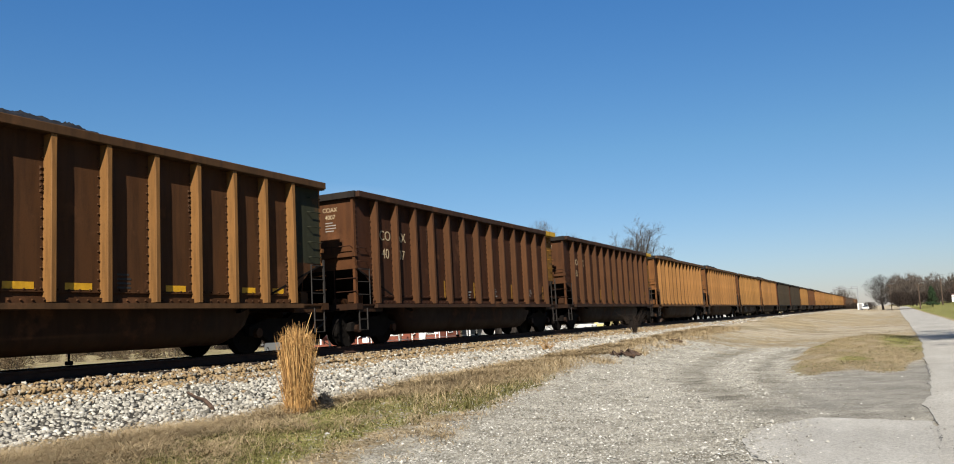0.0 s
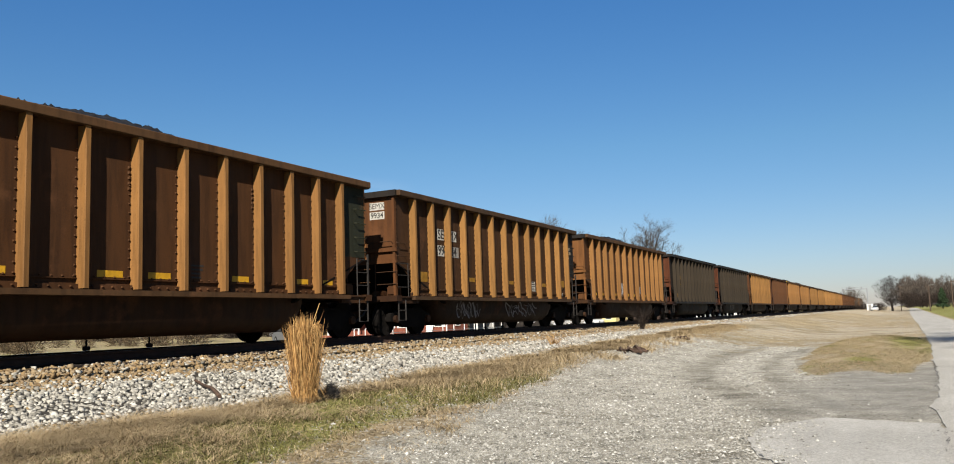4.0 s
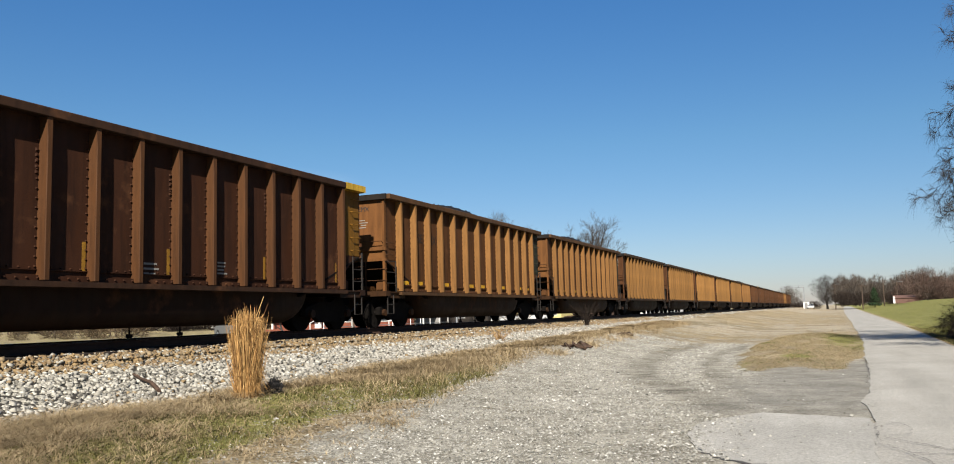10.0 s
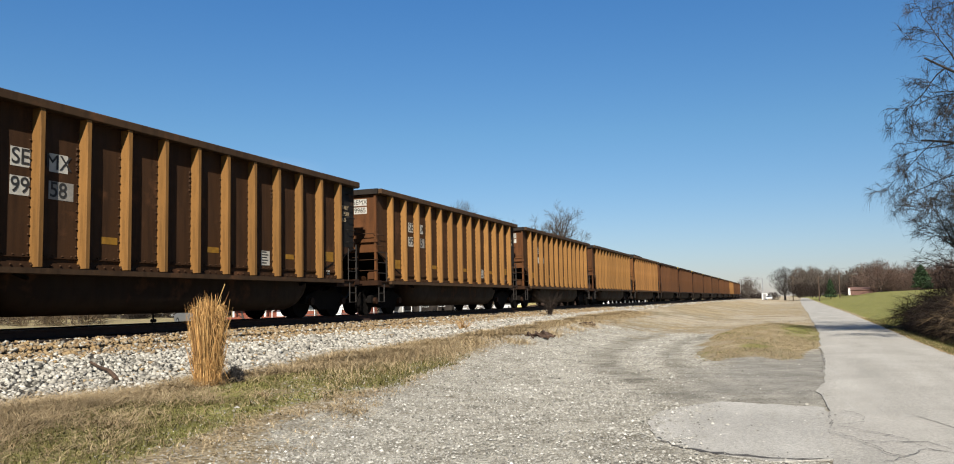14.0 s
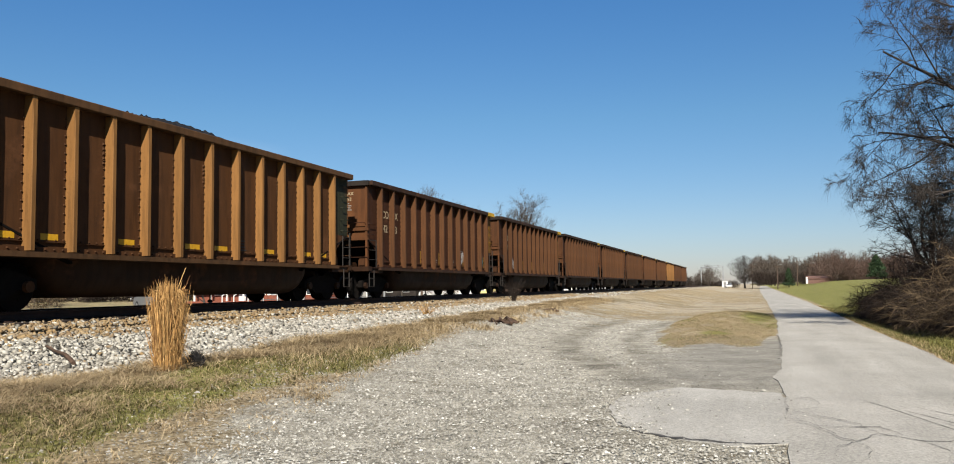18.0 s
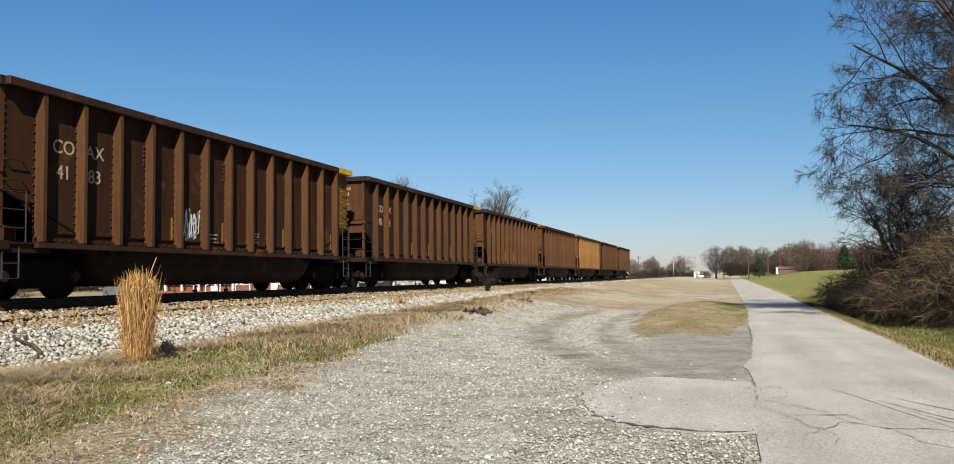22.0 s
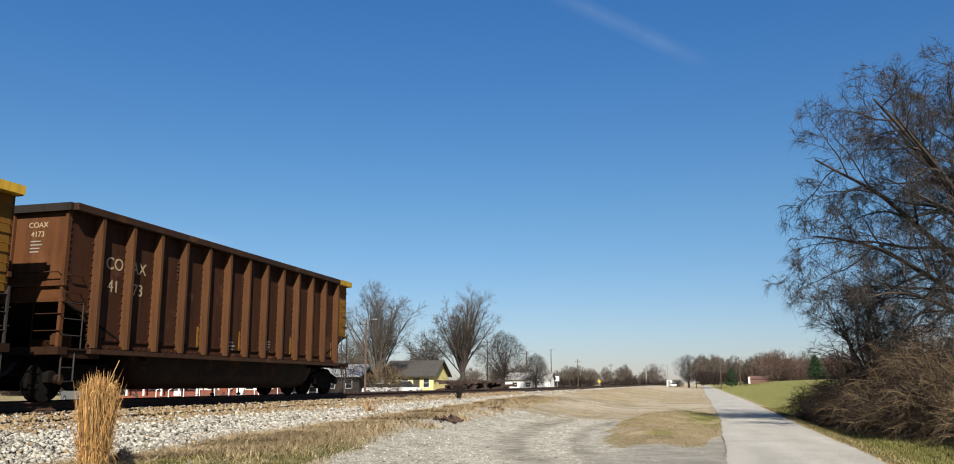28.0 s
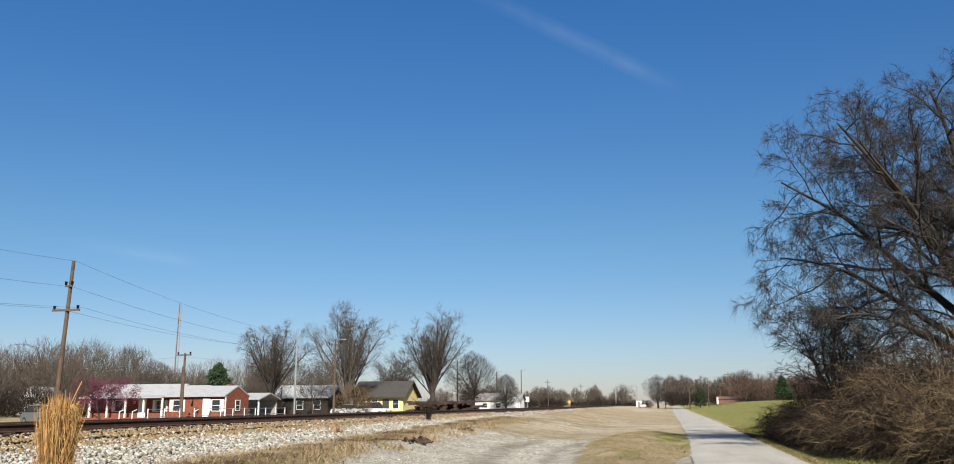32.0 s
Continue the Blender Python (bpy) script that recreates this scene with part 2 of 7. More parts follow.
TWIG = pieces("twigs", [(0.024, 0.019, 0.016), (0.042, 0.034, 0.028), (0.018, 0.0145, 0.0125)], 0.95, 0, 20, True)
TWIG_PALE = pieces("pale_twigs", [(0.05, 0.04, 0.031), (0.08, 0.065, 0.05), (0.036, 0.029, 0.023)], 0.95, 0, 20, True)
# twigs of distant woods, paled and greyed to put distance haze in the colour
WOODS = pieces("haze_pale_twigs", [(0.055, 0.043, 0.033), (0.085, 0.067, 0.052), (0.036, 0.029, 0.024)], 0.95, 0, 20, True)
TWIG_RED = pieces("budding_twigs", [(0.06, 0.038, 0.028), (0.08, 0.047, 0.035), (0.045, 0.034, 0.027)], 0.95, 0, 20, True)
BRUSH_TWIG = pieces("brush_stems", [(0.06, 0.039, 0.02), (0.11, 0.076, 0.04), (0.036, 0.023, 0.013), (0.16, 0.118, 0.067)], 0.95, 0, 20, True)
# dark brown brush, lowered so it also carries the shade inside the thicket
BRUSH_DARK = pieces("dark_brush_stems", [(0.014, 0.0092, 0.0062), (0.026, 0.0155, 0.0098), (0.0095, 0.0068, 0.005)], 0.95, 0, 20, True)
EVERGREEN = pieces("cedar_needles", [(0.0144, 0.0324, 0.0115), (0.0252, 0.0468, 0.0158), (0.018, 0.0396, 0.0144)], 0.9, 0, 20, True)
BLOSSOM = pieces("redbud_blossom", [(0.085, 0.018, 0.034), (0.13, 0.035, 0.058), (0.065, 0.024, 0.032)], 0.9, 0, 20, True)
BRICK = plain("red_brick", (0.145, 0.0441, 0.0259), 0.9, 0, 0.25, 3, 0.2, 40)
WHITE_PAINT = plain("white_paint", (0.562, 0.554, 0.533), 0.6, 0, 0.08, 2, 0.03)
ROOF_WHITE = plain("pale_metal_roof", (0.29, 0.295, 0.30), 0.5, 0.2, 0.12, 2, 0.05)
ROOF_DARK = plain("dark_shingles", (0.0389, 0.0353, 0.0321), 0.95, 0, 0.3, 4, 0.3, 30)
YELLOW_SIDING = plain("yellow_siding", (0.44, 0.37, 0.16), 0.7, 0, 0.1, 2, 0.05)
GREY_SIDING = plain("grey_siding", (0.176, 0.171, 0.166), 0.8, 0, 0.15, 2, 0.05)
BROWN_WALL = plain("brown_boards", (0.104, 0.057, 0.0441), 0.9, 0, 0.2, 3, 0.1)
# wall colour that stands in for the shade under a pale roof
SHADE_BOARDS = plain("porch_shade_boards", (0.030, 0.024, 0.02), 0.9, 0, 0.3, 3, 0.1)
POLE_WOOD = plain("pole_wood", (0.0732, 0.0497, 0.0346), 0.9, 0, 0.3, 3, 0.3, 30)
GALV = plain("galvanised_steel", (0.233, 0.238, 0.243), 0.45, 0.6, 0.12, 3, 0.05)
WIRE = plain("wire", (0.0259, 0.0259, 0.0259), 0.6, 0, 0.2, 3, 0.0)
DARK_GLASS = plain("window_glass", (0.0216, 0.0252, 0.0288), 0.12, 0, 0.2, 3, 0.0, 20, 0.6)
ASPHALT_FAR = plain("worn_asphalt", (0.0878, 0.0871, 0.0857), 0.9, 0, 0.15, 0.5, 0.2, 30)
CAR_WHITE = plain("white_car_paint", (0.432, 0.432, 0.432), 0.3, 0, 0.05, 2, 0, 20, 0.5)
CAR_SILVER = plain("silver_car_paint", (0.181, 0.186, 0.192), 0.3, 0.5, 0.05, 2, 0, 20, 0.5)
RUBBER = plain("rubber", (0.0144, 0.0144, 0.0144), 0.9, 0, 0.2, 6, 0.1)
SIGN_YELLOW = plain("yellow_sign", (0.415, 0.259, 0.0104), 0.5, 0, 0.05, 3, 0)
LOG_WOOD = plain("old_tie_pile", (0.036, 0.022, 0.016), 0.95, 0, 0.4, 3, 0.4, 20)
# ---- mesh helpers ----
def mesh_ob(name, verts, faces, mats, parent=None, label="", smooth=False, mat_index=None):
    me = bpy.data.meshes.new(name)
    me.from_pydata([tuple(v) for v in verts] if not isinstance(verts, np.ndarray) else verts.tolist(), [], faces if not isinstance(faces, np.ndarray) else faces.tolist())
    for m in mats if isinstance(mats, (list, tuple)) else [mats]:
        me.materials.append(m)
    if mat_index is not None:
        me.polygons.foreach_set("material_index", mat_index)
    if smooth:
        me.polygons.foreach_set("use_smooth", [True] * len(me.polygons))
    me.update()
    ob = new(name, me)
    if parent is not None:
        ob.parent = parent
    if label:
        ob["label"] = label
    return ob


def part(name, bm, material, parent, label="", smooth=False):
    """One bmesh as one mesh object under a thing or a part."""
    me = bpy.data.meshes.new(name)
    bm.to_mesh(me)
    bm.free()
    for m in material if isinstance(material, (list, tuple)) else [material]:
        me.materials.append(m)
    if smooth:
        me.polygons.foreach_set("use_smooth", [True] * len(me.polygons))
    ob = new(name, me)
    if parent is not None:
        ob.parent = parent
    if label:
        ob["label"] = label
    return ob


def box(bm, x0, x1, y0, y1, z0, z1, m=None):
    v = [bm.verts.new(p) for p in ((x0, y0, z0), (x1, y0, z0), (x1, y1, z0), (x0, y1, z0), (x0, y0, z1), (x1, y0, z1), (x1, y1, z1), (x0, y1, z1))]
    for f in ((0, 3, 2, 1), (4, 5, 6, 7), (0, 1, 5, 4), (1, 2, 6, 5), (2, 3, 7, 6), (3, 0, 4, 7)):
        bm.faces.new([v[i] for i in f])
    if m is not None:
        bmesh.ops.transform(bm, matrix=m, verts=v)
    return v


def boxes(*bs):
    bm = bmesh.new()
    for b in bs:
        box(bm, *b)
    return bm


def prism(bm, outline, axis, a, b):
    """A flat outline pushed from a to b along an axis (x, y or z)."""
    def at(p, q):
        return {"x": (q, p[0], p[1]), "y": (p[0], q, p[1]), "z": (p[0], p[1], q)}[axis]
    lo, hi = [bm.verts.new(at(p, a)) for p in outline], [bm.verts.new(at(p, b)) for p in outline]
    n = len(outline)
    bm.faces.new(lo), bm.faces.new(hi[::-1])
    for i in range(n):
        bm.faces.new((lo[i], hi[i], hi[(i + 1) % n], lo[(i + 1) % n]))
    bmesh.ops.recalc_face_normals(bm, faces=bm.faces[:])


def tube(bm, pts, r, sides=6, r2=None):
    """A round bar along a line of points."""
    pts = [Vector(p) for p in pts]
    rings = []
    for i, p in enumerate(pts):
        d = (pts[min(i + 1, len(pts) - 1)] - pts[max(i - 1, 0)]).normalized()
        a = d.orthogonal().normalized() if i == 0 else (rings_a - d * rings_a.dot(d)).normalized()
        rings_a = a
        b = d.cross(a)
        k = r if r2 is None else r + (r2 - r) * i / (len(pts) - 1)
        rings.append([bm.verts.new(p + (a * math.cos(2 * math.pi * j / sides) + b * math.sin(2 * math.pi * j / sides)) * k) for j in range(sides)])
    for u, v in zip(rings, rings[1:]):
        for j in range(sides):
            bm.faces.new((u[j], u[(j + 1) % sides], v[(j + 1) % sides], v[j]))
    bm.faces.new(rings[0][::-1]), bm.faces.new(rings[-1])


def empty(name, m, label, category, group="", kind=""):
    e = new(name)
    e.matrix_basis = m
    return tagged(e, label, category, group, kind)


def sstep(a, b, x):
    t = np.clip((x - a) / (b - a), 0, 1)
    return t * t * (3 - 2 * t)


# ---- the lie of the land ----
TRACK_X, RAIL_Z = -13.94, 1.27
ROAD_L = ([-40, 8, 15, 20, 27, 38, 78, 160, 320, 600], [0.35, 0.35, 0.5, 0.75, 0.85, 1.2, 1.7, 2.4, 4.5, 9.0])
ROAD_R = ([-40, 8, 16, 22, 31, 48, 82, 160, 320, 600], [3.4, 3.5, 3.65, 3.85, 3.95, 4.35, 5.0, 6.0, 8.4, 13.0])
GRAVEL_L = ([-40, 5, 7, 9, 11, 12.8, 17.4, 25, 33, 46, 60, 70], [-4.5, -4.6, -5.0, -5.6, -6.1, -6.6, -7.3, -8.6, -9.4, -9.4, -7.5, -5.0])


def road_left(y):
    return np.interp(y, *ROAD_L)


def road_right(y):
    return np.interp(y, *ROAD_R)


def toe_z(y):
    return np.interp(y, [0, 10, 20, 30, 47, 70, 500], [0.27, 0.30, 0.43, 0.53, 0.68, 0.85, 0.95])


def rough2(x, y):
    return 0.5 * np.sin(x * 1.7 + 0.6 * np.sin(y * 0.9)) * np.sin(y * 1.3 + 0.8 * np.sin(x * 0.7)) + 0.5 * np.sin(x * 0.45 + 1.1) * np.sin(y * 0.31 + 0.4)


def land(x, y):
    """Height of the ground, without the ballast."""
    x, y = np.asarray(x, float), np.asarray(y, float)
    start = np.interp(y, [0, 40, 80, 300], [-4.5, -5.0, -1.5, 0.0])
    left = toe_z(y) * sstep(0, 1, (start - x) / np.maximum(start + 9.6, 2.0))
    left = np.where(x < -17, 0.25 + (toe_z(y) - 0.25) * sstep(-24, -17, x), left)
    far_right = np.maximum(x - road_right(y) - 0.4, 0)
    right = 2.0 * sstep(0, 16, far_right) * sstep(25, 90, y) + 0.35 * sstep(0, 4, far_right) * (1 - 0.5 * sstep(25, 90, y))
    right = right - 0.12 * np.exp(-((far_right - 0.5) / 0.4) ** 2) * (far_right > 0) * (y > 26) * (y < 70)
    mound = 0.13 * (1 - sstep(0.35, 1.15, ((x + 0.75 + 0.02 * (36 - y)) / 2.25) ** 2 + ((y - 36) / 15.5) ** 2))
    off_road = sstep(0.3, 2.0, np.maximum(road_left(y) - x, x - road_right(y)))
    return left + right + (mound + 0.035 * rough2(x, y)) * off_road


RUT_A = ([-1.4, -2.6, -4.2, -5.1, -5.6, -5.2], [13.2, 16.0, 20.0, 24.0, 30.0, 40.0])
RUT_B = ([-0.6, -1.7, -2.5, -3.2, -3.6, -3.3], [14.0, 17.0, 20.0, 24.0, 29.0, 38.0])
RUT_C = ([-3.2, -2.9, -2.7, -2.2], [7.0, 8.6, 10.0, 12.6])


def zone_masks(x, y):
    gl = np.interp(y, *GRAVEL_L) + 0.5 * rough2(x * 0.8, y * 0.6)
    rl = road_left(y)
    gravel = sstep(-1.5 + 0.05 * np.minimum(y, 20), 0.5, x - gl) * (1 - sstep(-0.3, 0.5, x - rl)) * (1 - 0.75 * sstep(24, 50, y + 5 * rough2(x * 0.3, y * 0.2)))
    cx, cy = (x + 0.75 + 0.02 * (36 - y)) / 2.25, (y - 36) / 15.5
    isl = cx ** 2 + cy ** 2 + 0.35 * rough2(x * 1.3, y * 0.4)
    island = 1 - sstep(0.75, 1.1, isl)
    gravel = gravel * (1 - island)
    green = np.zeros_like(x)
    lo, hi = np.interp(y, [6, 10, 13, 17], [1.2, 0.8, 0.1, -0.1]), np.interp(y, [6, 10, 13, 17, 22], [3.4, 2.9, 2.0, 1.2, 0.6])
    strip = sstep(-0.2, 0.4, gl - x - lo) * (1 - sstep(-0.3, 0.5, gl - x - hi)) * (1 - sstep(15, 23, y))
    green = np.maximum(green, strip * (0.85 + 0.45 * rough2(x * 1.1, y * 0.9)))
    green = np.maximum(green, island * sstep(-0.2, 0.5, rough2(x * 1.2 + 2, y * 0.35 + 1)) * 0.9)
    green = np.maximum(green, island * np.exp(-((x - 0.5) / 0.8) ** 2 - ((y - 42) / 6) ** 2) * 1.2)
    green = np.maximum(green, sstep(0.15, 0.7, x - road_right(y)))
    far_l = sstep(-17.0, -19.5, x)
    green = np.maximum(green, far_l * 0.34)
    dirt = sstep(-0.5, 0.5, rough2(x * 0.35 + 3, y * 0.12)) * sstep(38, 56, y) * (x < rl) * (x > -13)
    dark = sstep(-2.6, -0.2, x + 0.03 * y) * (1 - sstep(0.0, 0.8, x - rl)) * sstep(11.0, 15.5, y) * (1 - sstep(23, 28, y)) * (1 - island)
    # worn wheel tracks that swing round from the far side of the pull-off to the lane
    rut = np.zeros_like(x)
    for ax, ay, w, k in ((*RUT_A, 0.55, 1.0), (*RUT_B, 0.45, 0.8), (*RUT_C, 0.5, 0.35)):
        rut = np.maximum(rut, k * np.exp(-((x - np.interp(y, ay, ax)) / w) ** 2) * sstep(ay[0] - 1, ay[0] + 1, y) * (1 - sstep(ay[-1] - 4, ay[-1] + 2, y)))
    return gravel, np.clip(green, 0, 1), np.clip(dirt, 0, 1), np.clip(dark, 0, 1), np.clip(rut, 0, 1)


def spaced(lo, hi, dense_lo, dense_hi, step, grow):
    a = list(np.arange(dense_lo, dense_hi + step / 2, step))
    s = step
    while a[-1] < hi:
        s *= grow
        a.append(a[-1] + s)
    s, b = step, [dense_lo]
    while b[-1] > lo:
        s *= grow
        b.append(b[-1] - s)
    return np.array(b[:0:-1] + a)


def ground_mat():
    m, ns, ls, b = shader("ground_cover", 0.95, 0, 0.15)

    def attr(n):
        a = ns.new("ShaderNodeAttribute")
        a.attribute_name = n
        return a.outputs["Fac"]

    n_wide = noise_of(ns, ls, 0.7, 7, 0.65, None, 0.6)
    n_big, n_mid, n_fine, n_vf = noise_of(ns, ls, 0.35, 5, 0.6), noise_of(ns, ls, 2.2, 6, 0.65), noise_of(ns, ls, 14, 5, 0.7), noise_of(ns, ls, 45, 4, 0.7)

    def sharp(f, lo=0.36, hi=0.64, k=0.9):
        v = math_node(ns, ls, "ADD", f, math_node(ns, ls, "MULTIPLY", math_node(ns, ls, "SUBTRACT", n_mid, 0.5), k))
        v = math_node(ns, ls, "ADD", v, math_node(ns, ls, "MULTIPLY", math_node(ns, ls, "SUBTRACT", n_fine, 0.5), k * 1.1))
        v = math_node(ns, ls, "ADD", v, math_node(ns, ls, "MULTIPLY", math_node(ns, ls, "SUBTRACT", n_wide, 0.5), k * 1.5))
        return ramp(ns, ls, v, [(lo, (0, 0, 0)), (hi, (1, 1, 1))])

    dry = ramp(ns, ls, n_fine, [(0.33, (0.07, 0.052, 0.030)), (0.48, (0.215, 0.172, 0.108)), (0.64, (0.40, 0.335, 0.225))])
    dry = mix(ns, ls, 1.0, dry, ramp(ns, ls, n_big, [(0.3, (0.66, 0.64, 0.60)), (0.7, (1.2, 1.17, 1.1))]), "MULTIPLY")
    green = ramp(ns, ls, n_fine, [(0.3, (0.045, 0.045, 0.010)), (0.5, (0.135, 0.138, 0.036)), (0.7, (0.27, 0.26, 0.10))])
    green = mix(ns, ls, 1.0, green, ramp(ns, ls, n_wide, [(0.35, (0.72, 0.72, 0.7)), (0.65, (1.3, 1.25, 1.2))]), "MULTIPLY")
    green = mix(ns, ls, ramp(ns, ls, noise_of(ns, ls, 1.6, 6, 0.7), [(0.52, (0, 0, 0)), (0.66, (0.5,) * 3)]), green, (0.16, 0.115, 0.055))
    tc = ns.new("ShaderNodeTexCoord")
    vr = node(ns, "ShaderNodeTexVoronoi", Scale=34.0)
    ls.new(tc.outputs["Object"], vr.inputs["Vector"])
    sep = ns.new("ShaderNodeSeparateColor")
    ls.new(vr.outputs["Color"], sep.inputs[0])
    stones = ramp(ns, ls, sep.outputs[0], [(0.0, (0.10, 0.095, 0.08)), (0.3, (0.265, 0.252, 0.217)), (0.7, (0.395, 0.38, 0.338)), (1.0, (0.58, 0.564, 0.512))])
    gap = ramp(ns, ls, vr.outputs["Distance"], [(0.3, (1, 1, 1)), (0.8, (0.42, 0.40, 0.37))])
    stones = mix(ns, ls, 1.0, stones, gap, "MULTIPLY")
    grit = ramp(ns, ls, n_vf, [(0.34, (0.12, 0.114, 0.097)), (0.5, (0.30, 0.288, 0.252)), (0.66, (0.50, 0.484, 0.435))])
    stones = mix(ns, ls, ramp(ns, ls, noise_of(ns, ls, 1.3, 6, 0.7), [(0.38, (0.15,) * 3), (0.62, (0.85,) * 3)]), stones, grit)
    stones = mix(ns, ls, 1.0, stones, ramp(ns, ls, n_mid, [(0.34, (0.66, 0.645, 0.615)), (0.64, (1.22, 1.21, 1.18))]), "MULTIPLY")
    patch = noise_of(ns, ls, 0.8, 3, 0.5, None, 1.5)
    stones = mix(ns, ls, 1.0, stones, ramp(ns, ls, patch, [(0.35, (0.72, 0.70, 0.67)), (0.6, (1.08, 1.07, 1.05))]), "MULTIPLY")
    dirt = ramp(ns, ls, n_fine, [(0.34, (0.17, 0.142, 0.10)), (0.64, (0.40, 0.345, 0.255))])
    dirt = mix(ns, ls, ramp(ns, ls, noise_of(ns, ls, 0.22, 6, 0.65, None, 0.8), [(0.5, (0, 0, 0)), (0.6, (0.75,) * 3)]), dirt, (0.115, 0.093, 0.05))
    tar = ramp(ns, ls, n_vf, [(0.3, (0.115, 0.11, 0.099)), (0.5, (0.165, 0.158, 0.144)), (0.7, (0.24, 0.23, 0.21))])
    c = mix(ns, ls, sharp(attr("dirt"), 0.15, 0.85, 1.6), dry, dirt)
    c = mix(ns, ls, sharp(attr("green"), 0.34, 0.66, 1.35), c, green)
    grav = sharp(attr("gravel"), 0.3, 0.7, 1.25)
    c = mix(ns, ls, grav, c, stones)
    c = mix(ns, ls, math_node(ns, ls, "MULTIPLY", sharp(attr("rut"), 0.35, 0.8, 0.7), 0.5), c, mix(ns, ls, 1.0, c, (0.52, 0.515, 0.50), "MULTIPLY"))
    c = mix(ns, ls, math_node(ns, ls, "MULTIPLY", sharp(attr("tar"), 0.25, 0.9, 0.9), 0.55), c, tar)
    ls.new(c, b.inputs["Base Color"])
    h = math_node(ns, ls, "ADD", math_node(ns, ls, "MULTIPLY", vr.outputs["Distance"], -0.6), math_node(ns, ls, "ADD", n_fine, n_vf))
    bump(ns, ls, b, h, 1.0, 0.035)
    return m


gx = spaced(-3000, 3000, -16.0, 9.0, 0.25, 1.13)
gy = spaced(-400, 4600, 3.0, 60.0, 0.3, 1.05)
GX, GY = np.meshgrid(gx, gy)
GZ = land(GX, GY)
nx, ny = len(gx), len(gy)
idx = np.arange(nx * ny).reshape(ny, nx)
gf = np.stack([idx[:-1, :-1], idx[:-1, 1:], idx[1:, 1:], idx[1:, :-1]], -1).reshape(-1, 4)
ground = mesh_ob("ground", np.stack([GX, GY, GZ], -1).reshape(-1, 3), gf, ground_mat(), None, smooth=True)
tagged(ground, "flat ground with dry grass, green patches and a pale gravel pull-off", "ground", kind="structure")
for nm, val in zip(("gravel", "green", "dirt", "tar", "rut"), zone_masks(GX, GY)):
    ground.data.attributes.new(nm, "FLOAT", "POINT").data.foreach_set("value", val.ravel())


# ---- paved lane ----
def road_mat(name, lo, mid, hi):
    m, ns, ls, b = shader(name, 0.88, 0, 0.3)
    tc = ns.new("ShaderNodeTexCoord")
    mp = node(ns, "ShaderNodeMapping")
    mp.inputs["Scale"].default_value = (1.0, 0.12, 1.0)
    ls.new(tc.outputs["Object"], mp.inputs["Vector"])
    track = noise_of(ns, ls, 1.6, 4, 0.5, mp.outputs[0])
    big, fine, vf = noise_of(ns, ls, 0.5, 6, 0.6), noise_of(ns, ls, 30, 4, 0.7), noise_of(ns, ls, 75, 3, 0.75)
    c = ramp(ns, ls, track, [(0.25, lo), (0.5, mid), (0.8, hi)])
    c = mix(ns, ls, 1.0, c, ramp(ns, ls, big, [(0.3, (0.84,) * 3), (0.7, (1.12,) * 3)]), "MULTIPLY")
    c = mix(ns, ls, 1.0, c, ramp(ns, ls, fine, [(0.3, (0.62,) * 3), (0.65, (1.16,) * 3)]), "MULTIPLY")
    c = mix(ns, ls, 1.0, c, ramp(ns, ls, vf, [(0.32, (0.6,) * 3), (0.5, (1.0,) * 3), (0.68, (1.3,) * 3)]), "MULTIPLY")
    ls.new(c, b.inputs["Base Color"])
    bump(ns, ls, b, math_node(ns, ls, "ADD", fine, vf), 0.6, 0.012)
    return m


ASPHALT = road_mat("lane_asphalt", (0.225, 0.214, 0.19), (0.262, 0.249, 0.222), (0.305, 0.291, 0.262))
ASPHALT_OLD = road_mat("apron_asphalt", (0.232, 0.222, 0.20), (0.268, 0.257, 0.233), (0.312, 0.30, 0.273))
CRACK = plain("crack_shadow_fill", (0.045, 0.042, 0.04), 0.95, 0, 0.3, 9, 0.3)


def strip_mesh(name, ys, lefts, rights, lift, thick, mat, across=8):
    v, f = [], []
    for y, a, b in zip(ys, lefts, rights):
        xs = np.linspace(a, b, across)
        zs = land(xs, np.full(across, y)) * 0 + float(land((a + b) / 2, y))
        crown = 0.03 * (1 - ((xs - (a + b) / 2) / ((b - a) / 2)) ** 2)
        for x, z, q in zip(xs, zs, crown):
            v.append((x, y, z + lift + q))
        v.append((a, y, zs[0] + lift - thick)), v.append((b, y, zs[0] + lift - thick))
    n = across + 2
    for i in range(len(ys) - 1):
        p, q = i * n, (i + 1) * n
        for j in range(across - 1):
            f.append((p + j, p + j + 1, q + j + 1, q + j))
        f.append((p + across, p, q, q + across)), f.append((p + across - 1, p + across + 1, q + across + 1, q + across - 1))
    return mesh_ob(name, v, f, mat, smooth=False)


road_y = np.concatenate([np.arange(-40, 60, 0.5), np.arange(60, 200, 3), np.arange(200, 640, 12)])
wob = 0.10 * rough2(road_y * 1.9, road_y * 2.3) + 0.05 * rough2(road_y * 5.1, road_y * 4.3)
lane = strip_mesh("road", road_y, road_left(road_y) + wob, road_right(road_y) + 0.08 * rough2(road_y * 2.9 + 4, road_y * 1.7), 0.014, 0.12, ASPHALT)
tagged(lane, "narrow sun-bleached asphalt lane with worn crumbling edges", "road", kind="structure")

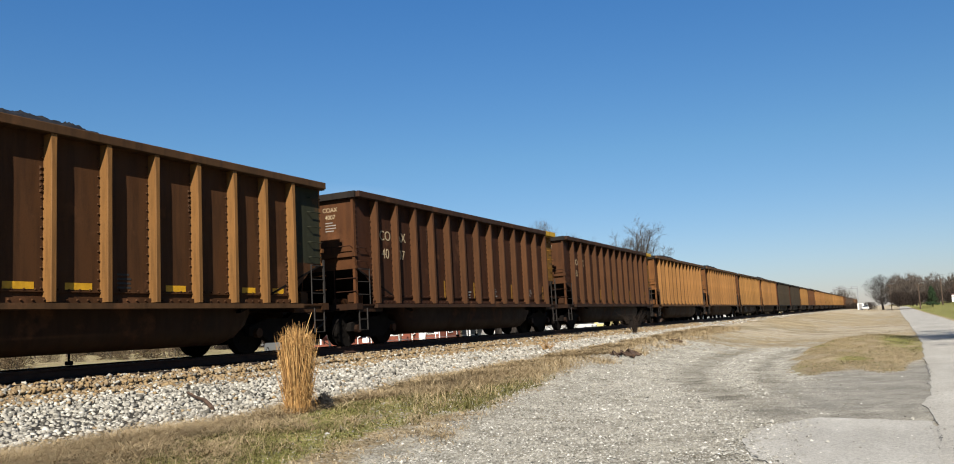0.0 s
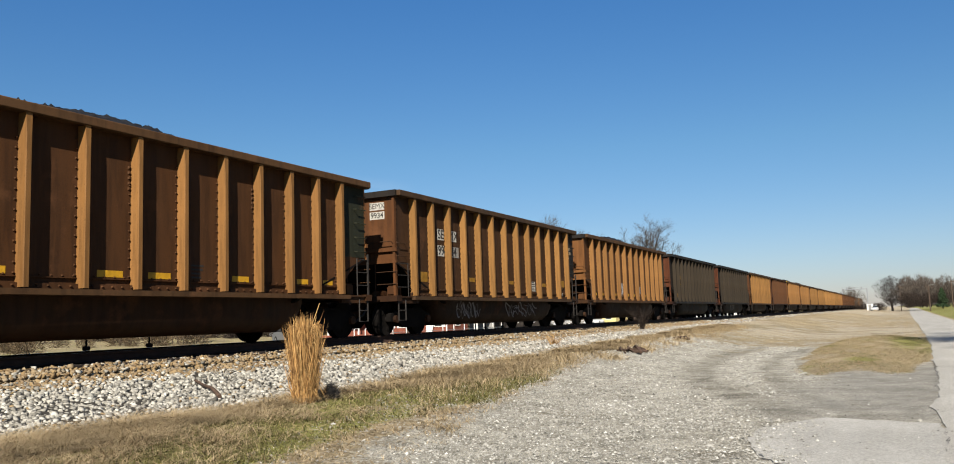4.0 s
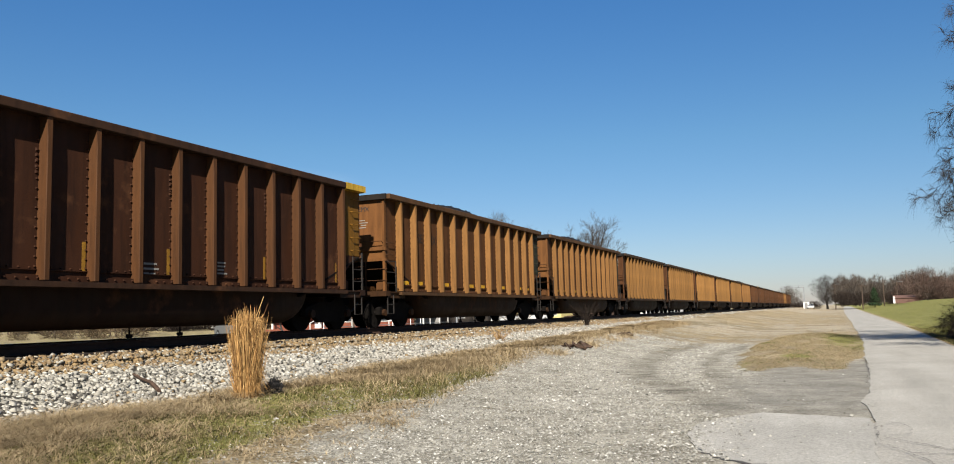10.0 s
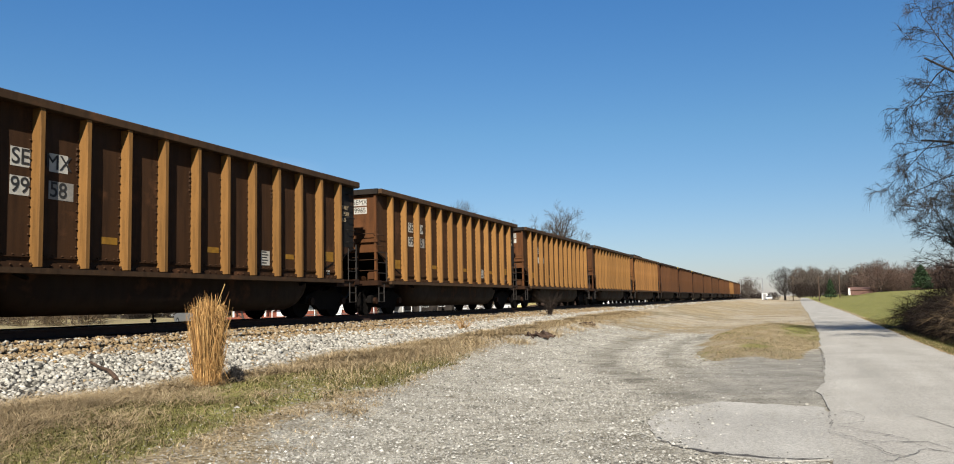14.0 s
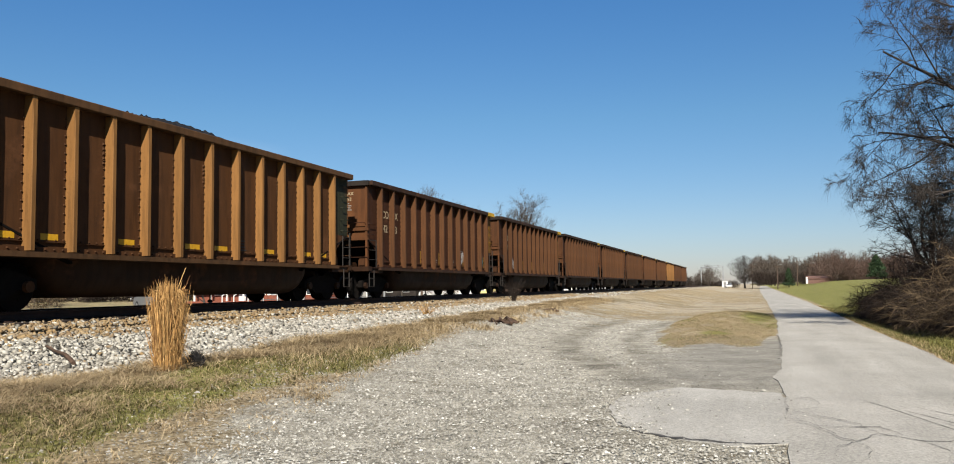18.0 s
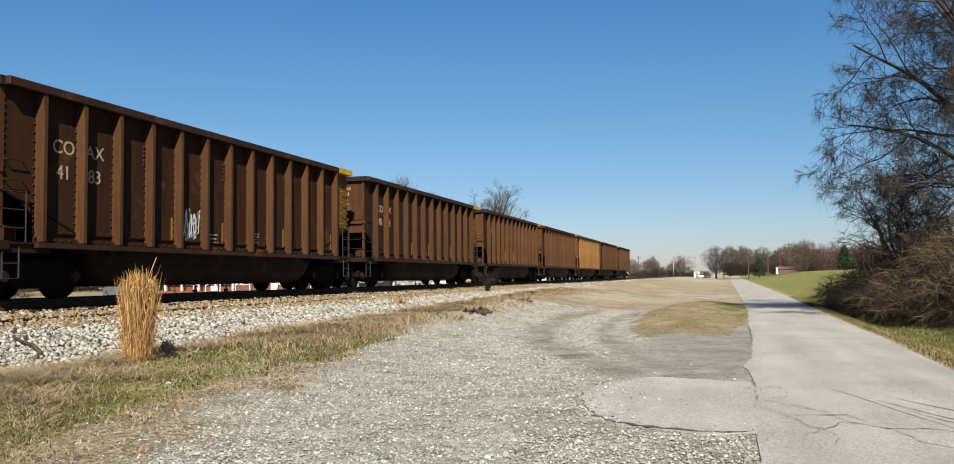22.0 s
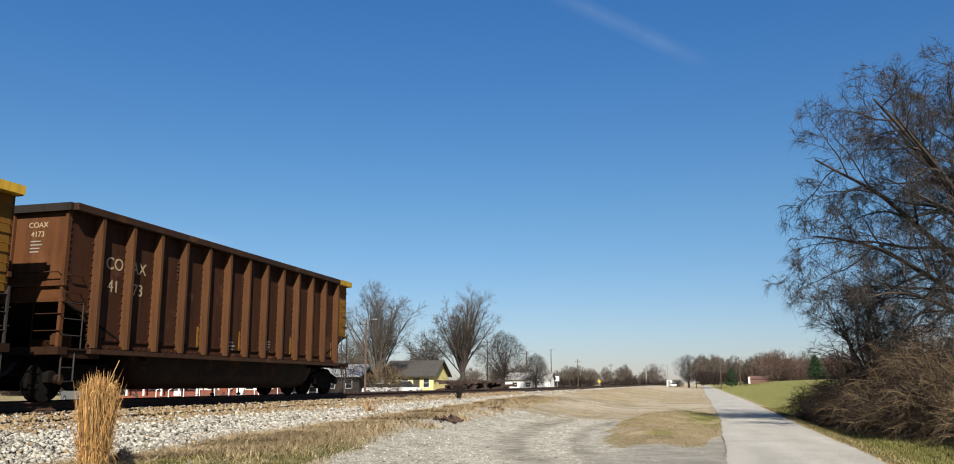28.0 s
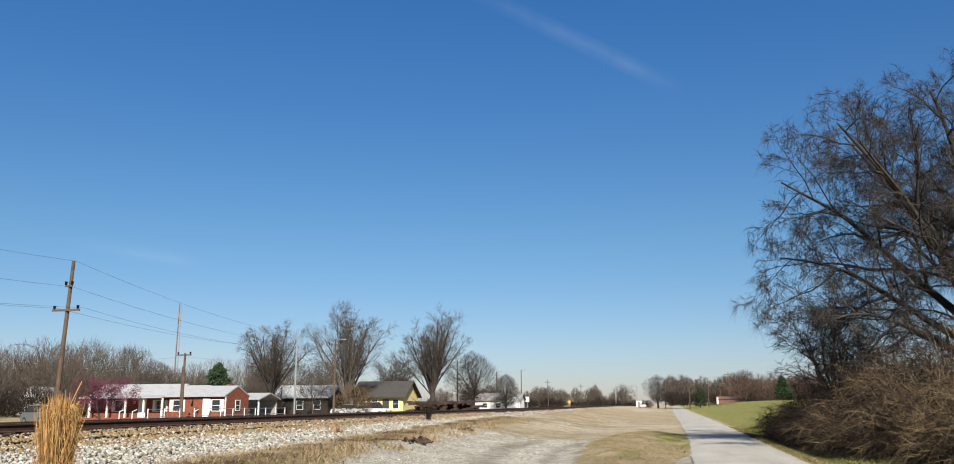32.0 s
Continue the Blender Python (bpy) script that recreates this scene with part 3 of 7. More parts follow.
apron_xy = [(-0.85, 8.9), (-1.45, 9.6), (-1.75, 10.8), (-1.8, 12.0), (-1.05, 13.3), (-0.3, 13.1), (0.42, 12.9), (0.42, 11.4), (0.40, 10.0), (0.42, 8.9), (-0.2, 8.65)]
bm = bmesh.new()
pv = []
for (ax, ay), (bx, by) in zip(apron_xy, apron_xy[1:] + apron_xy[:1]):
    for k in range(5):
        s = k / 5
        px_, py_ = ax + (bx - ax) * s, ay + (by - ay) * s
        pv.append((px_ + 0.05 * float(rough2(px_ * 6, py_ * 7)), py_ + 0.07 * float(rough2(px_ * 7 + 2, py_ * 6))))
prism(bm, pv, "z", -0.05, 0.012)
apron = part("pavement", bm, ASPHALT_OLD, None)
tagged(apron, "broken pale asphalt apron at the lane's edge", "pavement", kind="structure")


def crack(name, pts, width, label):
    bm, rnd = bmesh.new(), random.Random(len(pts))
    fine_pts = []
    for (ax, ay), (bx, by) in zip(pts, pts[1:]):
        n = max(2, int(math.hypot(bx - ax, by - ay) / 0.09))
        fine_pts += [(ax + (bx - ax) * k / n + rnd.uniform(-0.03, 0.03), ay + (by - ay) * k / n + rnd.uniform(-0.03, 0.03)) for k in range(n)]
    prev = None
    for i, (x, y) in enumerate(fine_pts):
        w = 1.6 * width * rnd.uniform(0.3, 1.2) * math.sin(math.pi * (i + 0.5) / len(fine_pts)) ** 0.4
        z = 0.017 if x < road_left(y) else 0.047
        cur = (bm.verts.new((x, y - w, z)), bm.verts.new((x, y + w, z)))
        if prev:
            bm.faces.new((prev[0], cur[0], cur[1], prev[1]))
        prev = cur
    return tagged(part(name, bm, CRACK, None), label, "crack", kind="structure")


crack("trim", [(-1.5, 9.75), (-1.25, 9.25), (-0.85, 8.95), (-0.2, 8.72), (0.35, 8.85)], 0.035, "dark open crack along the broken apron edge")
crack("trim", [(0.42, 10.4), (0.7, 9.8), (0.85, 9.2), (1.05, 8.7), (1.0, 8.0)], 0.012, "thin wandering crack in the lane surface")
crack("trim", [(0.45, 13.0), (0.44, 11.6), (0.42, 10.2)], 0.014, "thin crack between the lane and the apron")
crack("trim", [(0.85, 27.0), (0.8, 24.0), (0.78, 21.5), (0.6, 19.3)], 0.025, "dark broken edge between the lane and the grass")
crack("trim", [(0.7, 9.8), (1.3, 9.9), (1.5, 9.4)], 0.008, "thin branch of a crack in the lane surface")
crack("trim", [(0.5, 10.9), (0.85, 10.5), (1.1, 10.1), (1.25, 9.5), (1.6, 9.1), (1.75, 8.5), (2.1, 8.0)], 0.010, "wandering crack across the lane surface")
crack("trim", [(1.25, 9.5), (1.0, 9.0), (0.75, 8.6), (0.7, 8.0)], 0.008, "thin branch of a crack in the lane surface")
crack("trim", [(1.6, 9.1), (2.0, 9.2), (2.3, 8.9)], 0.007, "thin branch of a crack in the lane surface")
crack("trim", [(0.6, 12.4), (0.85, 11.9), (0.8, 11.3), (0.5, 10.9)], 0.009, "thin crack near the lane's edge")
STAIN = plain("tyre_stain", (0.11, 0.104, 0.093), 0.9, 0, 0.3, 5, 0.2)
for k, (a, b) in enumerate((((1.35, 12.3), (2.3, 9.0)), ((1.75, 11.2), (2.65, 9.2)), ((1.95, 11.5), (3.0, 9.6)), ((2.0, 10.4), (2.5, 9.0)))):
    bm, q = bmesh.new(), random.Random(k)
    prev = None
    for i in range(26):
        f = i / 25
        x, y, w = a[0] + (b[0] - a[0]) * f, a[1] + (b[1] - a[1]) * f + 0.05 * math.sin(7 * f + k), 0.05 * math.sin(math.pi * f) * q.uniform(0.3, 1.3)
        cur = (bm.verts.new((x, y - w, 0.0455)), bm.verts.new((x, y + w, 0.0455)))
        if prev:
            bm.faces.new((prev[0], cur[0], cur[1], prev[1]))
        prev = cur
    tagged(part("trim", bm, STAIN, None), "dark tyre smear on the lane surface", "tyre mark", kind="structure")
# ---- track bed ----
bed_y = np.concatenate([np.arange(-40, 80, 1.0), np.arange(80, 300, 6), np.arange(300, 1600, 40)])
prof = [(-18.6, -0.5), (-17.0, 0.05), (-15.9, 0.86), (-15.3, 0.98), (-12.6, 0.98), (-12.0, 0.86), (-10.6, None), (-9.3, -0.02)]
bv, bf = [], []
for y in bed_y:
    tz = float(toe_z(y))
    for x, z in prof:
        zz = tz + (0.86 - tz) * 0.42 if z is None else (tz + z if z < 0.5 else z)
        bv.append((x + (0.25 * float(rough2(x, y * 0.8)) if abs(x + 14) > 3 else 0), y, zz - 0.05))
n = len(prof)
for i in range(len(bed_y) - 1):
    for j in range(n - 1):
        bf.append((i * n + j, i * n + j + 1, (i + 1) * n + j + 1, (i + 1) * n + j))
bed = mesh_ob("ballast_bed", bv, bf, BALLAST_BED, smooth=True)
tagged(bed, "raised bed of crushed stone under the track, near-black for the shade between stones", "track bed", kind="structure")

CUBE_V = np.array([(x, y, z) for x in (-1, 1) for y in (-1, 1) for z in (-1, 1)], float) * 0.72
CUBE_F = np.array([(0, 1, 3), (0, 3, 2), (4, 6, 7), (4, 7, 5), (0, 4, 5), (0, 5, 1), (2, 3, 7), (2, 7, 6), (0, 2, 6), (0, 6, 4), (1, 5, 7), (1, 7, 3)])


def fast_mesh(name, V, F, mats, mi=None):
    """Triangles or quads straight from arrays."""
    me = bpy.data.meshes.new(name)
    k = F.shape[1]
    me.vertices.add(len(V)), me.loops.add(F.size), me.polygons.add(len(F))
    me.vertices.foreach_set("co", np.asarray(V, np.float32).ravel())
    me.loops.foreach_set("vertex_index", F.astype(np.int32).ravel())
    me.polygons.foreach_set("loop_start", np.arange(0, F.size, k, dtype=np.int32))
    for m in mats:
        me.materials.append(m)
    if mi is not None:
        me.polygons.foreach_set("material_index", np.asarray(mi, np.int32))
    me.update(calc_edges=True)
    me.validate()
    return me


def stones(name, P, size, rng, mats, pick):
    """Angular stones, one lump for each place."""
    n = len(P)
    q = rng.normal(size=(n, 4))
    q /= np.linalg.norm(q, axis=1, keepdims=True)
    w, x, y, z = q.T
    R = np.stack([1 - 2 * (y * y + z * z), 2 * (x * y - z * w), 2 * (x * z + y * w), 2 * (x * y + z * w), 1 - 2 * (x * x + z * z), 2 * (y * z - x * w), 2 * (x * z - y * w), 2 * (y * z + x * w), 1 - 2 * (x * x + y * y)], -1).reshape(n, 3, 3)
    s = size[:, None] * rng.uniform(0.5, 1.35, (n, 3))
    base = CUBE_V[None] * rng.uniform(0.5, 1.3, (n, 8, 1)) * s[:, None, :]
    V = np.einsum("nij,nkj->nki", R, base)
    V[..., 2] *= 0.8
    V = V + P[:, None, :]
    F = CUBE_F[None] + (np.arange(n) * 8)[:, None, None]
    return new(name, fast_mesh(name, V.reshape(-1, 3), F.reshape(-1, 3), mats, np.repeat(pick, 12)))


def bed_height(x, y):
    tz = toe_z(y)
    mid = tz + (0.86 - tz) * 0.42
    return np.where(x < -12.6, 0.98, np.where(x < -12.0, 0.98 - 0.12 * (x + 12.6) / 0.6, np.where(x < -10.6, 0.86 + (mid - 0.86) * (x + 12.0) / 1.4, mid + (tz - 0.02 - mid) * (x + 10.6) / 1.3))) - 0.05


rng = np.random.default_rng(5)
n = 50000
sy = 3.0 + 62.0 * rng.random(n) ** 1.7
sx = -12.75 + 3.55 * rng.random(n)
edge = -9.45 + 0.45 * rough2(sx * 0 + 3, sy * 0.7) - 0.018 * np.maximum(sy - 12, 0)
keep = sx < edge + rng.normal(0, 0.12, n)
sx, sy = sx[keep], sy[keep]
size = rng.uniform(0.018, 0.047, len(sx)) * (1 + sy / 80)
tan = rng.random(len(sx)) < sstep(-11.55, -12.25, sx + 0.25 * rough2(sx * 2, sy * 1.2)) * 0.85 + 0.03
ballast = stones("ballast", np.stack([sx, sy, bed_height(sx, sy) + size * 0.25], -1), size, rng, [BALLAST, BALLAST_TAN], tan.astype(int))
tagged(ballast, "pale grey crushed-stone ballast, rust-tinted near the ties", "ballast", kind="stuff")
n = 6500
fy = 62.0 + 240.0 * rng.random(n) ** 1.6
fx = -12.75 + 2.6 * rng.random(n)
far_stones = stones("ballast", np.stack([fx, fy, bed_height(fx, fy) + 0.02], -1), rng.uniform(0.06, 0.11, n), rng, [BALLAST, BALLAST_TAN], (rng.random(n) < 0.35).astype(int))
tagged(far_stones, "pale grey crushed-stone ballast along the distant track", "ballast", kind="stuff")
n = 4200
iy, ix = 4 + 60 * rng.random(n) ** 1.5, -15.6 + 3.0 * rng.random(n)
crib = stones("ballast", np.stack([ix, iy, np.full(n, 0.95)], -1), rng.uniform(0.035, 0.06, n), rng, [BALLAST, BALLAST_TAN], (rng.random(n) < 0.8).astype(int))
tagged(crib, "rust-tinted ballast between the ties", "ballast", kind="stuff")

n = 7000
iy, ix = 3 + 60 * rng.random(n) ** 1.5, -12.78 + 0.42 * rng.random(n)
heap = stones("ballast", np.stack([ix, iy, 0.935 + 0.10 * np.clip((-12.42 - ix) / 0.3, 0, 1) + 0.03 * rng.random(n)], -1), rng.uniform(0.03, 0.055, n), rng, [BALLAST, BALLAST_TAN], (rng.random(n) < 0.85).astype(int))
tagged(heap, "rust-tinted ballast banked round the tie ends", "ballast", kind="stuff")

# rails: head, web and foot in one section, head worn bright
RAIL = [(-0.075, 0), (0.075, 0), (0.075, 0.012), (0.014, 0.03), (0.010, 0.12), (0.036, 0.135), (0.037, 0.165), (0.028, 0.175), (-0.028, 0.175), (-0.037, 0.165), (-0.036, 0.135), (-0.010, 0.12), (-0.014, 0.03), (-0.075, 0.012)]
track = empty("railway_track", pose(TRACK_X, 0, 0), "single railway track of rusty rails on dark wooden ties", "railway track", kind="structure")
for side in (-0.755, 0.755):
    bm = bmesh.new()
    prism(bm, [(x + side, z + RAIL_Z - 0.175) for x, z in RAIL], "y", -60, 1600)
    r = part("rail", bm, [RAIL_RUST, RAIL_TOP], track, "rust-brown steel rail with a worn bright head")
    for p in r.data.polygons:
        if p.normal.z > 0.9 and p.center.z > RAIL_Z - 0.02:
            p.material_index = 1
bm = bmesh.new()
box(bm, -1.3, 1.3, -0.115, 0.115, 0.90, 1.075)
bmesh.ops.bevel(bm, geom=bm.edges[:], offset=0.015, segments=1, affect="EDGES")
tie0 = part("tie", bm, TIE_WOOD, track)
trnd = random.Random(3)
bm2 = bmesh.new()
box(bm2, -0.17, 0.17, -0.09, 0.09, 1.075, 1.095)
plate0 = part("tie_plate", bm2, RAIL_RUST, tie0, "rusty steel tie plate")
plate0.location.x = 0.755
for i in range(120):
    o = tie0 if i == 0 else tie0.copy()
    if i:
        scene.collection.objects.link(o)
        q = plate0.copy()
        scene.collection.objects.link(q)
        q.parent = o
    o.location = (trnd.uniform(-0.04, 0.04), 3 + 0.52 * i, trnd.uniform(-0.02, 0.01))
    o.rotation_euler.z = trnd.uniform(-0.02, 0.02)
bm = bmesh.new()
for i in range(-90, 900):
    y = 3 + 0.52 * i
    if 0 <= i < 120:
        continue
    a = trnd.uniform(-0.05, 0.05)
    box(bm, -1.3 + a, 1.3 + a, y - 0.115, y + 0.115, 0.90, 1.07)
tagged(part("ties", bm, TIE_WOOD, track), kind="stuff")
# ---- coal train ----
L_CAR, Y0, Y1 = 16.17, 0.77, 15.40
X_PANEL, X_RIB, Z_TOP = 1.39, 1.60, 4.14
EVEN_RIBS = [1.61 + 1.057 * i for i in range(13)]
WIDE_RIBS = list(np.cumsum([1.53, 1.0, 1.0, 1.02, 1.06, 1.11, 1.13, 1.12, 1.10, 1.09, 1.05, 1.0, 0.97]))  # wider bays amidships


def side_panel(bm, s):
    out = [(Y0, 2.05), (Y0, 4.02), (Y1, 4.02), (Y1, 2.05), (Y1 - 0.35, 1.95), (Y1 - 1.0, 1.42), (Y1 - 1.06, 1.12), (Y0 + 1.06, 1.12), (Y0 + 1.0, 1.42), (Y0 + 0.35, 1.95)]
    prism(bm, out, "x", s * (X_PANEL - 0.02), s * X_PANEL)


def gondola(ribs):
    """One bathtub coal gondola: front at y = 0, couplers to couplers L_CAR, z = 0 on the rails."""
    car = empty("coal_gondola", Matrix(), "", "freight car", "coal gondolas of the train")
    for s in (1, -1):
        bm = bmesh.new()
        side_panel(bm, s)
        part("side_panel", bm, PAINT, car)
        bm = bmesh.new()
        box(bm, *sorted((s * 1.36, s * 1.615)), Y0 - 0.04, Y1 + 0.04, 3.97, Z_TOP)
        bmesh.ops.bevel(bm, geom=bm.edges[:], offset=0.015, segments=1, affect="EDGES")
        part("top_chord", bm, PAINT, car)
        bm = boxes((*sorted((s * 1.30, s * 1.60)), Y0 + 0.7, Y1 - 0.95, 1.0, 1.10))
        part("side_sill", bm, PAINT, car)
        part("sill_angle", boxes((*sorted((s * (X_PANEL + 0.002), s * (X_PANEL + 0.07))), Y0 + 0.75, Y1 - 1.0, 1.102, 1.20)), PAINT, car)
        part("ledge", boxes((*sorted((s * (X_PANEL + 0.002), s * (X_PANEL + 0.035))), Y0 + 0.75, Y1 - 1.0, 1.295, 1.31)), PAINT, car)
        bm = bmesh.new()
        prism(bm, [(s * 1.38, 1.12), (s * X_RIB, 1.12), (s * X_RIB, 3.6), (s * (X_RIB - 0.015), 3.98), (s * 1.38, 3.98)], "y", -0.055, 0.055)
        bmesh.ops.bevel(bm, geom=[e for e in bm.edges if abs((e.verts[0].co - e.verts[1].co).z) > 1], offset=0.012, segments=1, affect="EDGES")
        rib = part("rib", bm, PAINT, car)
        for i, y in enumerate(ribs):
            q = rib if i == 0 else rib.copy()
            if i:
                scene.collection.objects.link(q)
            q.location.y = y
    # rivets along every rib and the sill
    pos = [(y - 0.09, z, 0.018) for y in ribs for z in np.arange(1.36, 3.9, 0.17)] + [(y, 1.16, 0.018) for y in np.arange(ribs[0] + 0.15, ribs[-1], 0.21)]
    pos += [(y, 1.34, 0.016) for y in np.arange(ribs[0] + 0.25, ribs[-1], 0.21)]
    pos += [(Y0 + 0.06, z, 0.02) for z in np.arange(2.1, 3.9, 0.14)] + [(ribs[-1] - 0.1, z, 0.022) for z in np.arange(1.2, 2.2, 0.09)] + [(ribs[0] - 0.1, z, 0.024) for z in np.arange(1.2, 2.0, 0.1)]
    pos += [(ribs[i] - 0.1, z, 0.03) for i in (3, 6, 9) for z in np.arange(3.0, 3.5, 0.1)]
    V, F = [], []
    for y, z, r in pos:
        k, x, q = len(V), (X_PANEL if z > 1.2 else X_PANEL + 0.07), 0.5 * r
        V += [(x - 0.003, y - r, z - r), (x - 0.003, y + r, z - r), (x - 0.003, y + r, z + r), (x - 0.003, y - r, z + r), (x + 0.03, y - q, z - q), (x + 0.03, y + q, z - q), (x + 0.03, y + q, z + q), (x + 0.03, y - q, z + q)]
        F += [(k + 4, k + 5, k + 6, k + 7), (k, k + 1, k + 5, k + 4), (k + 1, k + 2, k + 6, k + 5), (k + 2, k + 3, k + 7, k + 6), (k + 3, k, k + 4, k + 7)]
    tagged(mesh_ob("rivets", V, F, PAINT, car), kind="stuff")
    for y, d in ((Y0, 1), (Y1, -1)):
        part("end_wall", boxes((-X_PANEL, X_PANEL, *sorted((y, y + d * 0.025)), 2.05, 4.02)), PAINT, car)
        for x0, x1, deep in ((-0.05, 0.05, 0.07), (-X_PANEL, -1.33, 0.05)) + (() if d == 1 else ((1.33, X_PANEL, 0.05),)):
            part("end_post", boxes((x0, x1, *sorted((y - d * deep, y - d * 0.001)), 2.05, 3.97)), PAINT, car)
        bm = boxes((-1.5, 1.5, *sorted((y - d * 0.12, y + d * 0.02)), 3.97, Z_TOP))
        part("end_chord", bm, PAINT, car)
        bm = boxes((-1.45, 1.45, *sorted((y - d * 0.08, y)), 2.38, 2.48), (-1.45, 1.45, *sorted((y - d * 0.06, y)), 2.05, 2.13))
        part("end_brace", bm, PAINT, car)
        # the slope sheet's near-black holds the shade below the end wall
        bm = bmesh.new()
        prism(bm, [(y, 2.05), (y + d * 0.04, 2.08), (y + d * 2.9, 0.95), (y + d * 2.9, 0.9)], "x", -1.40, 1.40)
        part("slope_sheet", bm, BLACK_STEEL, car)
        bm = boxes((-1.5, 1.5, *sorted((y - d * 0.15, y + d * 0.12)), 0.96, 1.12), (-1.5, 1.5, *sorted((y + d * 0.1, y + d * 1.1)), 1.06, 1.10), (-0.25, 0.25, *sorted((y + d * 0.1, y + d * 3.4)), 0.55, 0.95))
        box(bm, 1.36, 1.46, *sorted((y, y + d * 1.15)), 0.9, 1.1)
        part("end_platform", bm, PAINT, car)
        # coupler with its knuckle, and a lumpy angle cock beside it
        bm = boxes((-0.1, 0.1, *sorted((y - d * 0.72, y)), 0.72, 0.92), (-0.17, 0.17, *sorted((y - d * 0.80, y - d * 0.50)), 0.68, 0.98))
        bmesh.ops.bevel(bm, geom=bm.edges[:], offset=0.04, segments=2, affect="EDGES")
        part("coupler", bm, BLACK_STEEL, car, "black cast-steel coupler, its tone deepened for shade")
        bm = bmesh.new()
        tube(bm, [(0.45, y - d * 0.1, 0.8), (0.46, y - d * 0.3, 0.62), (0.36, y - d * 0.6, 0.4)], 0.03, 6)
        part("air_hose", bm, RUBBER, car)
        for s in (1, -1):
            # ladder: two stiles, rungs on the side and the end, a stirrup step
            bm = boxes((*sorted((s * 1.335, s * (X_PANEL + 0.02))), *sorted((y - d * 0.055, y + d * 0.045)), 1.0, 3.97) if d == 1 else (*sorted((s * 1.45, s * 1.49)), y, y + 0.045, 1.0, 2.2))
            part("corner_post" if d == 1 else "ladder_stile", bm, PAINT, car)
            bm = bmesh.new()
            for z in (1.36, 1.70, 2.04):
                tube(bm, [(s * 1.47, y, z), (s * 1.49, y + d * 0.5, z)], 0.012, 5)
            tube(bm, [(s * 1.49, y + d * 0.5, 1.08), (s * 1.49, y + d * 0.5, 2.06)], 0.016, 5)
            part("side_ladder", bm, PAINT, car)
            for z in (2.25, 2.62, 3.0, 3.37, 3.72):
                if d == 1 and z > 2.7:
                    continue
                bm = bmesh.new()
                tube(bm, [(s * 1.40, y + d * 0.04, z), (s * 1.48, y + d * 0.05, z), (s * 1.48, y + d * 0.46, z), (s * 1.40, y + d * 0.48, z)], 0.013, 5)
                part("grab_iron" if d == 1 else "ladder_rung", bm, PAINT, car)
            bm = bmesh.new()
            tube(bm, [(s * 1.46, y, 1.0), (s * 1.46, y, 0.42), (s * 1.46, y + d * 0.38, 0.42), (s * 1.46, y + d * 0.38, 1.0)], 0.02, 5)
            tube(bm, [(s * 1.46, y, 0.7), (s * 1.46, y + d * 0.38, 0.7)], 0.014, 5)
            part("stirrup_step", bm, PAINT, car)
        bm = bmesh.new()
        tube(bm, [(-1.2, y - d * 0.1, 2.6), (-1.2, y - d * 0.16, 2.66), (1.35, y - d * 0.16, 2.66), (1.35, y - d * 0.05, 2.6)], 0.014, 5)
        for z in (1.45, 1.8):
            tube(bm, [(0.75, y - d * 0.08, z), (1.5, y - d * 0.08, z)], 0.013, 5)
        tube(bm, [(0.75, y - d * 0.08, 1.1), (0.75, y - d * 0.08, 2.05)], 0.016, 5)
        part("end_handrail", bm, PAINT, car)
        for nm, q in (("brake_cylinder", (0.9, 1.2, *sorted((y + d * 0.25, y + d * 0.6)), 1.1, 1.42)), ("air_reservoir", (0.35, 0.6, *sorted((y + d * 0.3, y + d * 0.8)), 1.1, 1.3))):
            bm = boxes(q)
            bmesh.ops.bevel(bm, geom=bm.edges[:], offset=0.04, segments=2, affect="EDGES")
            part(nm, bm, PAINT, car)
        # the truck
        yc = y + d * 1.2
        bm = boxes((-1.05, 1.05, yc - 0.2, yc + 0.2, 0.42, 0.72))
        truck = part("truck", bm, BLACK_STEEL, car, "black two-axle cast-steel truck, its tone deepened for shade")
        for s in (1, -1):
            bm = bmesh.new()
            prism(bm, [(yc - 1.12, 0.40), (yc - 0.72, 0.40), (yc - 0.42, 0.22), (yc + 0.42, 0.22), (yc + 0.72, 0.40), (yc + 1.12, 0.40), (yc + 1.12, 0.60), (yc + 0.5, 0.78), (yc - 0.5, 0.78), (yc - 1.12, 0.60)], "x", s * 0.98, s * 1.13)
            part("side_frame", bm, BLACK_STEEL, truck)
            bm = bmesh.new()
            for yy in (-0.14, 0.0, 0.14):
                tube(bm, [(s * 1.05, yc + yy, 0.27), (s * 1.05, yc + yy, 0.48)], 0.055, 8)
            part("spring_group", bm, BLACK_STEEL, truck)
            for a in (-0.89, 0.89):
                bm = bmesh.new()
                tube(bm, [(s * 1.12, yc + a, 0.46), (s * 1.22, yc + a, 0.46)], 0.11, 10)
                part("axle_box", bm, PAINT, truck)
